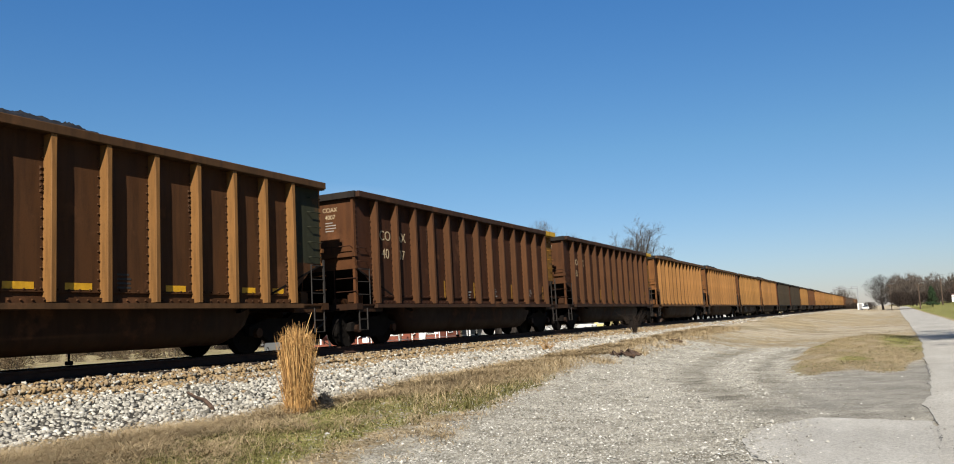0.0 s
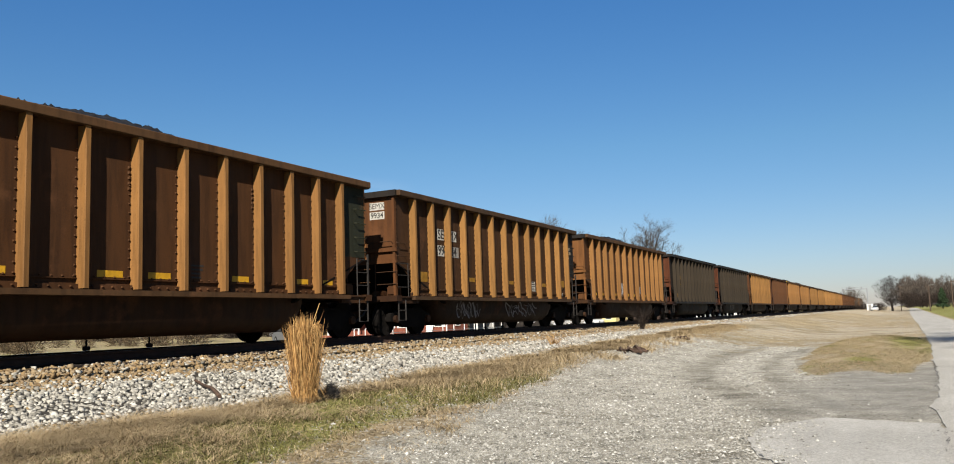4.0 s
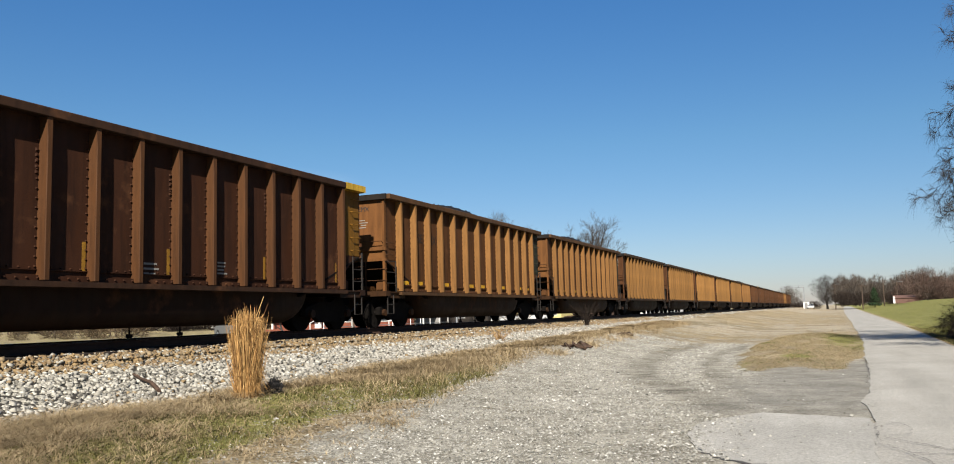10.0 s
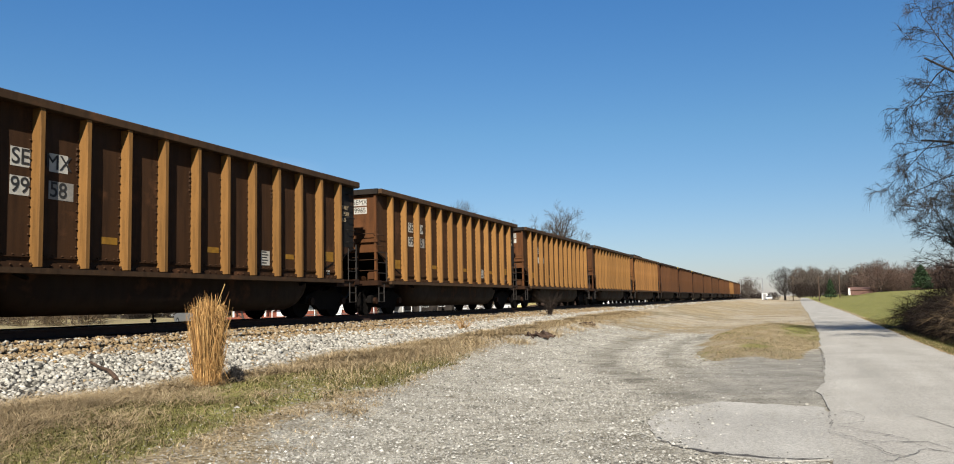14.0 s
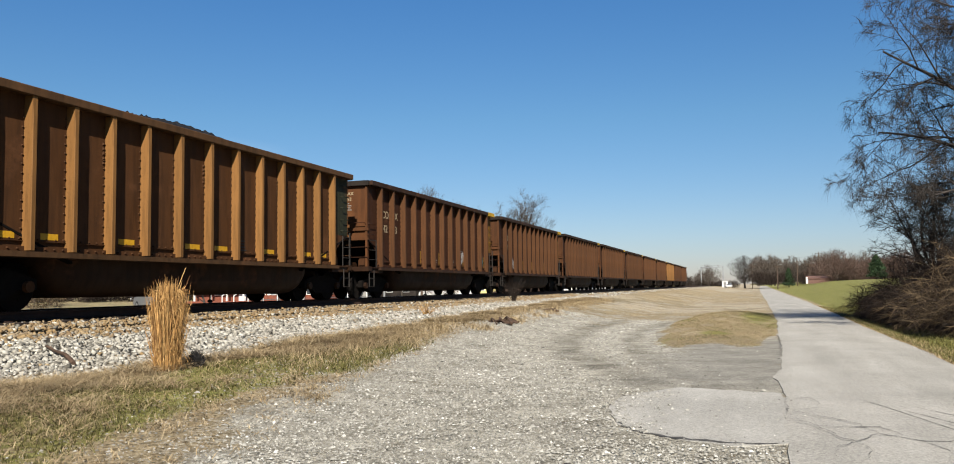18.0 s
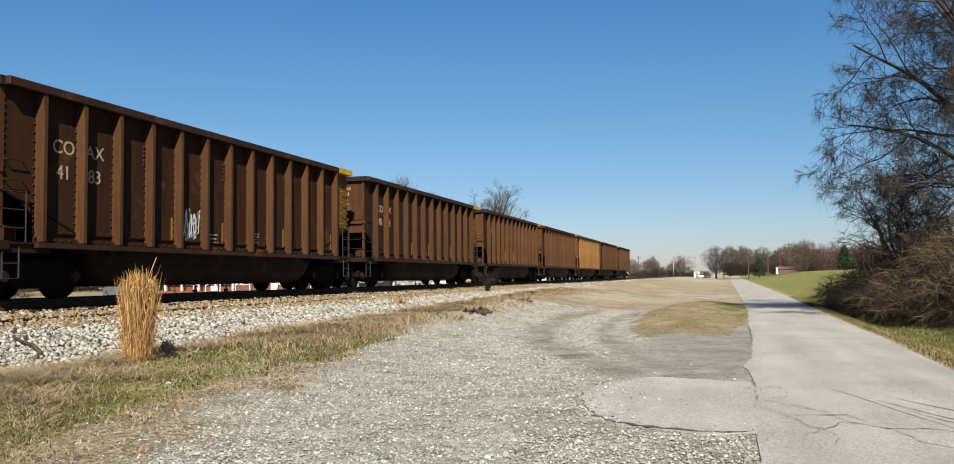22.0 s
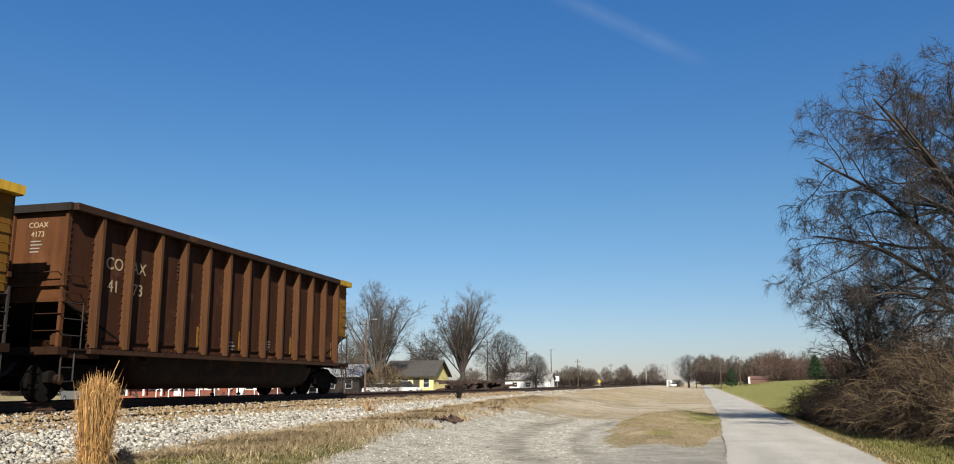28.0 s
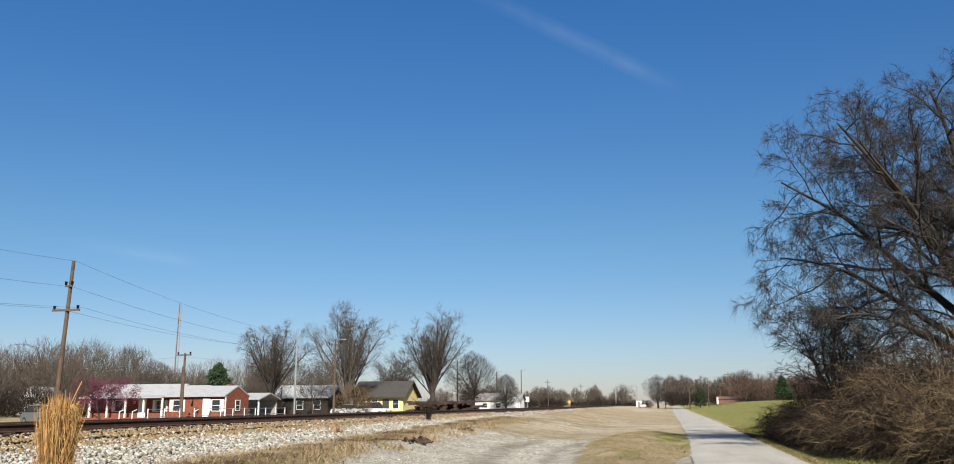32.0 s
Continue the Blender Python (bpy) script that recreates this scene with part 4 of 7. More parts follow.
        for a in (-0.89, 0.89):
            bm = bmesh.new()
            tube(bm, [(-1.2, 0, 0), (1.2, 0, 0)], 0.075, 8)
            for s in (1, -1):
                tube(bm, [(s * 0.70, 0, 0), (s * 0.83, 0, 0)], 0.457, 24)
                tube(bm, [(s * 0.665, 0, 0), (s * 0.70, 0, 0)], 0.485, 24)
                for k in range(5):
                    q = k * 2 * math.pi / 5
                    tube(bm, [(s * 0.82, 0.27 * math.cos(q), 0.27 * math.sin(q)), (s * 0.845, 0.27 * math.cos(q), 0.27 * math.sin(q))], 0.06, 6)
            w = part("wheelset", bm, BLACK_STEEL, truck, "black steel wheels on one axle, their tone deepened for shade")
            w.location = (0, yc + a, 0.457)
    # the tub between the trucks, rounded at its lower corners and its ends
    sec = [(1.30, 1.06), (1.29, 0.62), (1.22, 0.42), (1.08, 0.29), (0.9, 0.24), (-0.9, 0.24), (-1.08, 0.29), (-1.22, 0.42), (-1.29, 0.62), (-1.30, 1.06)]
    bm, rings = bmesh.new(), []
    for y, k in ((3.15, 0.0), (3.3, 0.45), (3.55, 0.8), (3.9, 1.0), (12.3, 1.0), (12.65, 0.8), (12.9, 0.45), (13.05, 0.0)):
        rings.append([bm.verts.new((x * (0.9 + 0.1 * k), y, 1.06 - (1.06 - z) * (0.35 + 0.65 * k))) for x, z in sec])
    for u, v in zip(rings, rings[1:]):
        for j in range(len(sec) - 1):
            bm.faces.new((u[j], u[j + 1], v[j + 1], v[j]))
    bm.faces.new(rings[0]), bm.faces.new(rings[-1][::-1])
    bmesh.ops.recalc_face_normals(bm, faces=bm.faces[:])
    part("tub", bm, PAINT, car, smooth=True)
    bm = boxes((-1.25, 1.25, 2.2, 13.97, 1.0, 1.06))
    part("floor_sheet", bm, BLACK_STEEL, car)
    for y in (7.2, 8.6):
        bm = bmesh.new()
        tube(bm, [(1.0, y, 0.24), (1.0, y, 0.06)], 0.02, 5)
        tube(bm, [(1.0, y - 0.06, 0.08), (1.0, y + 0.06, 0.08)], 0.04, 6)
        part("drain_rod", bm, BLACK_STEEL, car)
    return car


def coal_load(name, height, seed):
    """A heaped load, rough on top, down to the rim along the sides."""
    rx, ry = 30, 300
    x, y = np.meshgrid(np.linspace(-1.36, 1.36, rx), np.linspace(Y0 + 0.1, Y1 - 0.1, ry))
    g = np.random.default_rng(seed)
    hump = (1 - np.abs(x / 1.40) ** 2.2) * sstep(0, 6.5, y - Y0) * sstep(0, 7.5, Y1 - y)
    wave = 0.94 + 0.06 * np.sin(y * 1.1 + seed) * np.sin(y * 0.43 + 2 * seed)
    z = 3.92 + (height + 0.22) * hump * wave + g.normal(0, 0.02, x.shape) + 0.03 * rough2(x * 9, y * 8) + 0.05 * (g.random(x.shape) > 0.97)
    k = np.arange(rx * ry).reshape(ry, rx)
    f = np.stack([k[:-1, :-1], k[:-1, 1:], k[1:, 1:], k[1:, :-1]], -1).reshape(-1, 4)
    return fast_mesh(name, np.stack([x, y, z], -1).reshape(-1, 3), f, [COAL])


LOADS = {h: coal_load("coal", k, i + 1) for i, (h, k) in enumerate(((0.42, 0.5), (0.10, 0.42), (0.02, 0.3)))}
TEXT = {}


def text_mesh(body, size):
    if (body, size) not in TEXT:
        c = bpy.data.curves.new("lettering", "FONT")
        c.body, c.size, c.extrude, c.align_x, c.align_y, c.offset = body, size, 0.002, "CENTER", "CENTER", 0.0 if "M" in body else 0.008 * size
        o = bpy.data.objects.new("lettering", c)
        scene.collection.objects.link(o)
        me = bpy.data.meshes.new_from_object(o.evaluated_get(bpy.context.evaluated_depsgraph_get()))
        bpy.data.objects.remove(o)
        TEXT[body, size] = me
    return TEXT[body, size]


def letters(car, body, size, y, z, mat, face="side", x=None):
    me = text_mesh(body, size).copy()
    me.materials.clear()
    me.materials.append(mat)
    o = new("lettering", me)
    o.parent = car
    o.matrix_basis = pose(X_PANEL + 0.006 if x is None else x, y, z, 90, 0, 90) if face == "side" else pose(x, Y0 - 0.006, z, 90, 0, 0)
    return o


def plate(car, name, y0, y1, z0, z1, mat, x=X_PANEL, label=""):
    o = part(name, boxes((x + 0.0005, x + 0.0045, y0, y1, z0, z1)), mat, car, label)
    return o


def bars(car, y, z, n, w, h, step, mat, rnd):
    """Small writing that cannot be read, as bars."""
    for i in range(n):
        part("stencil_line", boxes((X_PANEL + 0.0005, X_PANEL + 0.005, y, y + w * rnd.uniform(0.6, 1.0), z - i * step, z - i * step + h)), mat, car)


def end_bars(car, mat, rnd):
    for i in range(4):
        part("stencil_line", boxes((0.45, 0.45 + rnd.uniform(0.22, 0.36), Y0 - 0.005, Y0 - 0.0005, 3.34 - 0.075 * i, 3.365 - 0.075 * i)), mat, car)


def scrawl(car, y, z, w, h, mat, seed, x=X_PANEL, strokes=9):
    """A sprayed tag: one looping flat stroke with no legible words."""
    rnd, bm = random.Random(seed), bmesh.new()
    n, prev = strokes * 18, None
    amp = [rnd.uniform(0.25, 0.5) for _ in range(strokes + 2)]
    ph = [rnd.uniform(0, 6.28) for _ in range(4)]
    for i in range(n + 1):
        s, u = i / n, i / 18
        k = int(u)
        a = amp[k] + (amp[k + 1] - amp[k]) * (u - k)
        t = u * 6.28
        py = y + w * s + 0.75 * w / strokes * math.sin(t + ph[0]) + 0.25 * w / strokes * math.sin(2.3 * t + ph[1])
        pz = z + h * 0.5 + h * a * math.sin(t * 1.0 + ph[2] + 1.2 * math.sin(u * 1.7)) + 0.12 * h * math.sin(2.7 * t + ph[3])
        th = 0.014 + 0.008 * math.sin(3 * u)
        d = x + 0.006 + 0.00002 * i
        cur = (bm.verts.new((d, py - th, pz - th)), bm.verts.new((d, py + th, pz + th)))
        if prev:
            bm.faces.new((prev[0], cur[0], cur[1], prev[1]))
        prev = cur
    bmesh.ops.recalc_face_normals(bm, faces=bm.faces[:])
    part("spray_paint_tag", bm, mat, car, "sprayed looping tag")


def tint(c, k):
    return (c[0] * k, c[1] * k, c[2] * k, 1)


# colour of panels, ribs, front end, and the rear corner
# panels darker than ribs: grazing light and rib shade are put into the paint
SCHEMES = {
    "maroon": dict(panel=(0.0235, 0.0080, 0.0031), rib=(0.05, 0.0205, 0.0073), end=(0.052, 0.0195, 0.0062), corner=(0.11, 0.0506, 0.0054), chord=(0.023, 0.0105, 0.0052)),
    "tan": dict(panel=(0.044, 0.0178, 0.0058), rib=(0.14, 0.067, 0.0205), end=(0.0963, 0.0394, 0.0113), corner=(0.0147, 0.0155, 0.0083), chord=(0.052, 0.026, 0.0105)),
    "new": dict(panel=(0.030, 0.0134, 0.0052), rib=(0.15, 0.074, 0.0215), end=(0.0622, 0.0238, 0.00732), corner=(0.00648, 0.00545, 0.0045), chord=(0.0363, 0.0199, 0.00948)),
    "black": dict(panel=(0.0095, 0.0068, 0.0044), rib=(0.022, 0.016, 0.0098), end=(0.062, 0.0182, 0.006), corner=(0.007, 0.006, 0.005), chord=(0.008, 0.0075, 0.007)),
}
WORDS = {"maroon": "maroon-brown ribbed steel coal gondola with a yellow end, loaded with coal", "tan": "faded tan-brown ribbed steel coal gondola heaped with coal",
         "new": "brown ribbed steel coal gondola with ribs coloured sunlit orange-brown and a black end", "black": "black ribbed steel coal gondola with yellow lettering, loaded with coal"}
# scheme, mark, number, and the load's heap
TRAIN = [("tan", "", "", 0.42), ("maroon", "COAX", "4007", 0.02), ("maroon", "COAX", "4301", 0.02), ("tan", "SEMX", "", 0.42), ("tan", "", "", 0.42), ("new", "SEMX", "9934", 0.02),
         ("tan", "SEMX", "81", 0.42), ("black", "", "377001", 0.02), ("black", "", "377333", 0.02), ("new", "SEMX", "9931", 0.02), ("maroon", "COAX", "4037", 0.02), ("tan", "SEMX", "", 0.42),
         ("tan", "SEMX", "95", 0.42), ("new", "SEMX", "9913", 0.02), ("new", "SEMX", "9958", 0.02), ("new", "SEMX", "9965", 0.02), ("new", "SEMX", "", 0.02), ("new", "SEMX", "9969", 0.02),
         ("tan", "", "", 0.42), ("maroon", "COAX", "4293", 0.02), ("maroon", "COAX", "4197", 0.02), ("maroon", "COAX", "4343", 0.02), ("maroon", "COAX", "4183", 0.02), ("maroon", "COAX", "4003", 0.02),
         ("maroon", "COAX", "4113", 0.02), ("maroon", "COAX", "4162", 0.10), ("tan", "", "", 0.10), ("maroon", "COAX", "4114", 0.02), ("maroon", "COAX", "4173", 0.02)]
CARS = []
base_car, wide_car = gondola(EVEN_RIBS), gondola(WIDE_RIBS)


def bay_of(ribs, i):
    """Start and end of the clear panel after rib i."""
    return ribs[i] + 0.065, ribs[i + 1] - 0.065


def dress(car, k, scheme, mark, number, heap):
    ribs = WIDE_RIBS if scheme == "tan" else EVEN_RIBS

    def bay(i):
        return bay_of(ribs, i)

    rnd = random.Random(100 + k)
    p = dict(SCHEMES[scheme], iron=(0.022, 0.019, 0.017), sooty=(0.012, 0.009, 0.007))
    f = rnd.uniform(0.88, 1.12)
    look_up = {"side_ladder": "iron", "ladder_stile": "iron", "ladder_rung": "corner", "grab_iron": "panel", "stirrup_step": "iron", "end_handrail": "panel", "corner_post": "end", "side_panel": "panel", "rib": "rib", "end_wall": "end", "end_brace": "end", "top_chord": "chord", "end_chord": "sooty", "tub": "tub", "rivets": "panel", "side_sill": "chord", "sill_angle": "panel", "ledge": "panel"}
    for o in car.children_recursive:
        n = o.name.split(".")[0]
        # tub, platforms and axle boxes scaled down: underbody shade put into their colour
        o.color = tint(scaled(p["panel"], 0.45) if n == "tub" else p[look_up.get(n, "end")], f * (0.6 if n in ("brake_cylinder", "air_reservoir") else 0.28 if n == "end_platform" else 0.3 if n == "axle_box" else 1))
    tagged(car, WORDS[scheme])
    o = new("coal", LOADS[heap])
    o.parent = car
    o["label"] = "heap of loose black coal"
    # rear corner: painted bay and chord end
    c = plate(car, "corner_panel", ribs[-1] + 0.075, Y1 - 0.01, 2.10, 3.96, PAINT)
    c.color = tint(p["corner"], 1)
    if scheme == "maroon":
        bm = boxes((1.35, 1.62, ribs[-1] + 0.1, Y1 + 0.045, 3.965, Z_TOP + 0.005))
        part("chord_end", bm, PAINT, car, "yellow-painted end of the top chord").color = (0.32, 0.195, 0.022, 1)
        for i in (3, 5, 8, 11):
            a, b = bay(i)
            plate(car, "reflector", b - 0.10, b - 0.02, 1.3, 1.85, STENCIL_YEL if k == 24 else TAPE_DULL)
    if scheme == "tan":
        for i in (0, 1, 3, 5, 6, 8, 10, 11):
            a, b = bay(i)
            plate(car, "reflector", a + 0.3, b - 0.15, 1.34, 1.46, TAPE_YEL)
    if scheme == "new":
        for i, (z0, z1, w) in {0: (1.55, 1.85, 0.42), 3: (1.63, 1.77, 0.42), 6: (1.62, 1.75, 0.42), 9: (1.6, 1.73, 0.38), 11: (1.62, 1.9, 0.46)}.items():
            a, b = bay(i)
            plate(car, "reflector", b - 0.05 - w, b - 0.05, z0, z1, TAPE_DULL)
        a, b = bay(8)
        plate(car, "data_plate", a + 0.45, a + 0.82, 1.4, 1.77, PATCH_WHITE)
        bars(car, a + 0.475, 1.72, 5, 0.33, 0.035, 0.07, BLACK_INK, rnd)
        for j, word in enumerate(("ROTARY", "COUPLER", "END")):
            letters(car, word, 0.17, ribs[-1] + 0.47, 3.30 - 0.19 * j, STENCIL, x=X_PANEL + 0.009)
        a, b = bay(11)
        plate(car, "data_plate", a + 0.5, a + 0.66, 1.24, 1.36, PATCH_WHITE)
    if scheme == "black":
        for i in (1, 2, 4, 6, 8):
            a, b = bay(i)
            plate(car, "reflector", a + 0.3, b - 0.12, 1.36, 1.48, TAPE_YEL)
        for i in (0, 11):
            a, b = bay(i)
            plate(car, "reflector", a + 0.35, b - 0.02, 1.36, 1.66, TAPE_YEL)
        for i in (9, 10, 11):
            a, b = bay(i)
            plate(car, "emblem", a + 0.22, b - 0.18, 2.98, 3.62, STENCIL_YEL, label="large yellow painted emblem block")
            plate(car, "emblem", a + 0.2, b - 0.14, 2.76, 2.88, STENCIL_YEL, label="yellow underline bar")
            plate(car, "emblem", a + 0.38, b - 0.34, 3.14, 3.46, BLACK_INK, x=X_PANEL + 0.005, label="dark gap in the emblem")
        plate(car, "white_panel", ribs[-1] + 0.1, ribs[-1] + 0.45, 2.9, 3.9, PATCH_WHITE, x=X_PANEL + 0.005)
        plate(car, "white_panel", ribs[-1] + 0.55, Y1 - 0.03, 2.9, 3.9, PATCH_WHITE, x=X_PANEL + 0.005)
        for i in (2, 5, 10):
            a, b = bay(i)
            bars(car, a + 0.25, 1.95, 5, 0.42, 0.028, 0.075, STENCIL_YEL if i != 5 else STENCIL, rnd)
        a, b = bay(4)
        plate(car, "data_plate", a + 0.25, a + 0.5, 2.0, 2.18, PATCH_WHITE)
    # marks and numbers are split round the ribs
    if scheme == "maroon":
        for body, y, z in (("CO", 2.28, 3.03), ("AX", 3.14, 3.03), (number[:2], 2.28, 2.52), (number[2:], 3.14, 2.52)):
            letters(car, body, 0.39, y, z, STENCIL)
        letters(car, mark, 0.17, 0, 3.70, STENCIL, "end", 0.62)
        letters(car, number, 0.17, 0, 3.50, STENCIL, "end", 0.62)
        end_bars(car, PATCH_GREY, rnd)
        a, b = bay(5)
        bars(car, a + 0.2, 1.5, 3, 0.5, 0.04, 0.1, PATCH_GREY, rnd)
    elif scheme == "new":
        a, b = bay(1)
        c_, d_ = bay(2)
        for y0, y1, z, s in ((b - 0.42, b - 0.02, 3.06, mark[:2]), (c_ + 0.26, c_ + 0.68, 3.06, mark[2:]), (b - 0.42, b - 0.02, 2.55, number[:2]), (c_ + 0.26, c_ + 0.82, 2.55, number[2:])):
            plate(car, "number_patch", y0, y1, z - 0.17, z + 0.17, PATCH_WHITE if y0 < c_ or z > 2.8 else PATCH_GREY)
            if s:
                letters(car, s, 0.40, min((y0 + y1) / 2, y0 + 0.21), z, BLACK_INK, x=X_PANEL + 0.009)
        for z, s in ((3.72, mark), (3.45, number)):
            part("number_patch", boxes((0.55, 1.05, Y0 - 0.004, Y0 - 0.0005, z - 0.11, z + 0.11)), PATCH_WHITE, car)
            if s:
                letters(car, s, 0.22, 0, z, BLACK_INK, "end", 0.8).location.y -= 0.003
    elif scheme == "black":
        a, b = bay(1)
        for q, y in enumerate(((a + b) / 2 + 0.1, bay(2)[0] + 0.4)):
            for e in (-0.2, 0.06):
                plate(car, "mark_block", y + e + 0.12, y + e + 0.29, 2.58, 2.9, STENCIL_YEL, label="yellow painted mark block")
        for q, y in ((0, (a + b) / 2 + 0.15), (2, bay(2)[0] + 0.46), (4, bay(3)[0] + 0.36)):
            letters(car, number[q:q + 2], 0.46, y + 0.13, 2.14, STENCIL_YEL)
        letters(car, number, 0.19, 0, 3.74, STENCIL_YEL, "end", 0.72)
        end_bars(car, PATCH_GREY, rnd)
    elif mark:
        a, b = bay(1)
        letters(car, "SE", 0.42, b - 0.3, 2.9, BROWN_INK)
        letters(car, "MX", 0.42, bay(2)[0] + 0.5, 2.9, BROWN_INK)
        if number:
            letters(car, number, 0.42, bay(2)[0] + 0.46 if number == "95" else b - 0.3, 2.4, BROWN_INK)
        letters(car, mark, 0.2, 0, 3.7, BLACK_INK, "end", 0.6)
        end_bars(car, PATCH_GREY, rnd)
    if scheme in ("tan", "maroon"):
        a, b = bay(7)
        bars(car, a + 0.25, 1.62, 4, 0.35, 0.035, 0.08, PATCH_GREY if scheme == "maroon" else BLACK_INK, rnd)


for k, (scheme, mark, number, heap) in enumerate(TRAIN):
    if k < 2:
        CARS.append((wide_car, base_car)[k])
    else:
        CARS.append(copy_thing(wide_car if scheme == "tan" else base_car, Matrix()))
for k, row in enumerate(TRAIN):
    dress(CARS[k], k, *row)
# sprayed tags, car by car
scrawl(CARS[5], 4.6, 0.42, 1.5, 0.55, SPRAY_DIM, 1, 1.30)
scrawl(CARS[5], 8.4, 0.45, 2.6, 0.5, SPRAY_DIM, 2, 1.30)
scrawl(CARS[6], 5.78, 1.42, 0.84, 0.6, SPRAY, 3, strokes=8)
scrawl(CARS[6], 6.0, 1.22, 0.4, 0.42, SPRAY, 13, strokes=5)
scrawl(CARS[6], 9.14, 1.5, 0.7, 0.42, SPRAY, 4, strokes=8)
scrawl(CARS[6], 9.2, 1.24, 0.55, 0.4, SPRAY, 24, strokes=6)
scrawl(CARS[8], 6.0, 0.5, 2.0, 0.45, SPRAY_DIM, 5, 1.30)
scrawl(CARS[8], EVEN_RIBS[0] + 0.1, 1.5, 0.6, 0.7, SPRAY_DIM, 6, strokes=5)
scrawl(CARS[19], EVEN_RIBS[8] + 0.4, 1.35, 0.5, 0.7, SPRAY, 7, strokes=5)
scrawl(CARS[19], EVEN_RIBS[11] + 0.2, 1.35, 0.55, 0.6, SPRAY_TEAL, 8, strokes=5)
scrawl(CARS[20], EVEN_RIBS[1] + 0.4, 1.35, 0.6, 0.75, SPRAY, 9, strokes=4)
scrawl(CARS[21], EVEN_RIBS[5] + 0.1, 1.3, 0.9, 0.6, SPRAY_DIM, 10, strokes=7)
scrawl(CARS[21], EVEN_RIBS[8] + 0.4, 1.3, 0.5, 0.7, SPRAY, 11, strokes=6)
scrawl(CARS[22], EVEN_RIBS[4] + 0.38, 1.3, 0.55, 0.8, SPRAY, 12, strokes=7)
scrawl(CARS[23], EVEN_RIBS[11] + 0.1, 1.35, 0.5, 0.5, SPRAY_DIM, 13, strokes=3)
scrawl(CARS[1], EVEN_RIBS[10] + 0.1, 1.4, 0.6, 0.3, SPRAY_DIM, 14, strokes=5)

# where the foremost slot of the train is, by the clock
TRAIN_Y = [(0.0, 17.52), (2.0, -14.04), (6.0, -77.15), (13.0, -187.31), (19.0, -281.34), (23.0, -344.11), (28.0, -422.93), (32.0, -485.9)]


def slot(k, t):
    ts, ys = zip(*TRAIN_Y)
    return float(np.interp(t, ts, ys)) + L_CAR * (k - 1)


for k, car in enumerate(CARS):
    car.matrix_basis = pose(TRACK_X, slot(k, 0), RAIL_Z)
# ---- bare trees ----
def grow_tree(seed, height, radius, plan, up=0.0, droop=0.0, first=0.25, lean=(0, 0), top=True):
    """Lines of points with radii, level by level. plan: per level (children, angle, length share, wiggle)."""
    rnd = random.Random(seed)
    levels = [[] for _ in range(len(plan) + 1)]
    counts = (9, 8, 6, 5, 4, 3)

    def line(p, d, length, r, level):
        n = counts[min(level, 5)]
        w = plan[level - 1][3] if level else 0.10
        pts, rs = [p.copy()], [r]
        for i in range(n - 1):
            bend = up if level <= 2 else up * 0.5
            d = (d + Vector((rnd.gauss(0, w), rnd.gauss(0, w), rnd.gauss(0, w) + bend - droop * (i / n) * (1 if level else 0)))).normalized()
            p = p + d * (length / (n - 1))
            pts.append(p.copy()), rs.append(max(r * (1 - 0.8 * (i + 1) / (n - 1)), 0.004))
        levels[level].append((pts, rs))
        if level < len(plan):
            kids, ang, share, _ = plan[level]
            spin = rnd.uniform(0, 6.28)
            for k in range(kids):
                f = (first if level == 0 else 0.18) + (1 - (first if level == 0 else 0.18)) * (k + rnd.random()) / kids
                f = min(f, 0.985)
                i = f * (n - 1)
                a, b = int(i), min(int(i) + 1, n - 1)
                q = pts[a].lerp(pts[b], i - a)
                t = (pts[b] - pts[a]).normalized() if b > a else d
                o = t.orthogonal().normalized()
                spin += 2.4 + rnd.uniform(-0.5, 0.5)
                o.rotate(Matrix.Rotation(spin, 3, t))
                an = radians(ang * rnd.uniform(0.7, 1.3))
                dd = (t * math.cos(an) + o * math.sin(an)).normalized()
                rr = rs[a] + (rs[b] - rs[a]) * (i - a)
                line(q, dd, length * share * rnd.uniform(0.7, 1.2) * (1.15 - 0.6 * f), max(rr * 0.62, 0.005), level + 1)

    line(Vector((0, 0, -0.15)), Vector((lean[0], lean[1], 1)).normalized(), height, radius, 0)
    return levels


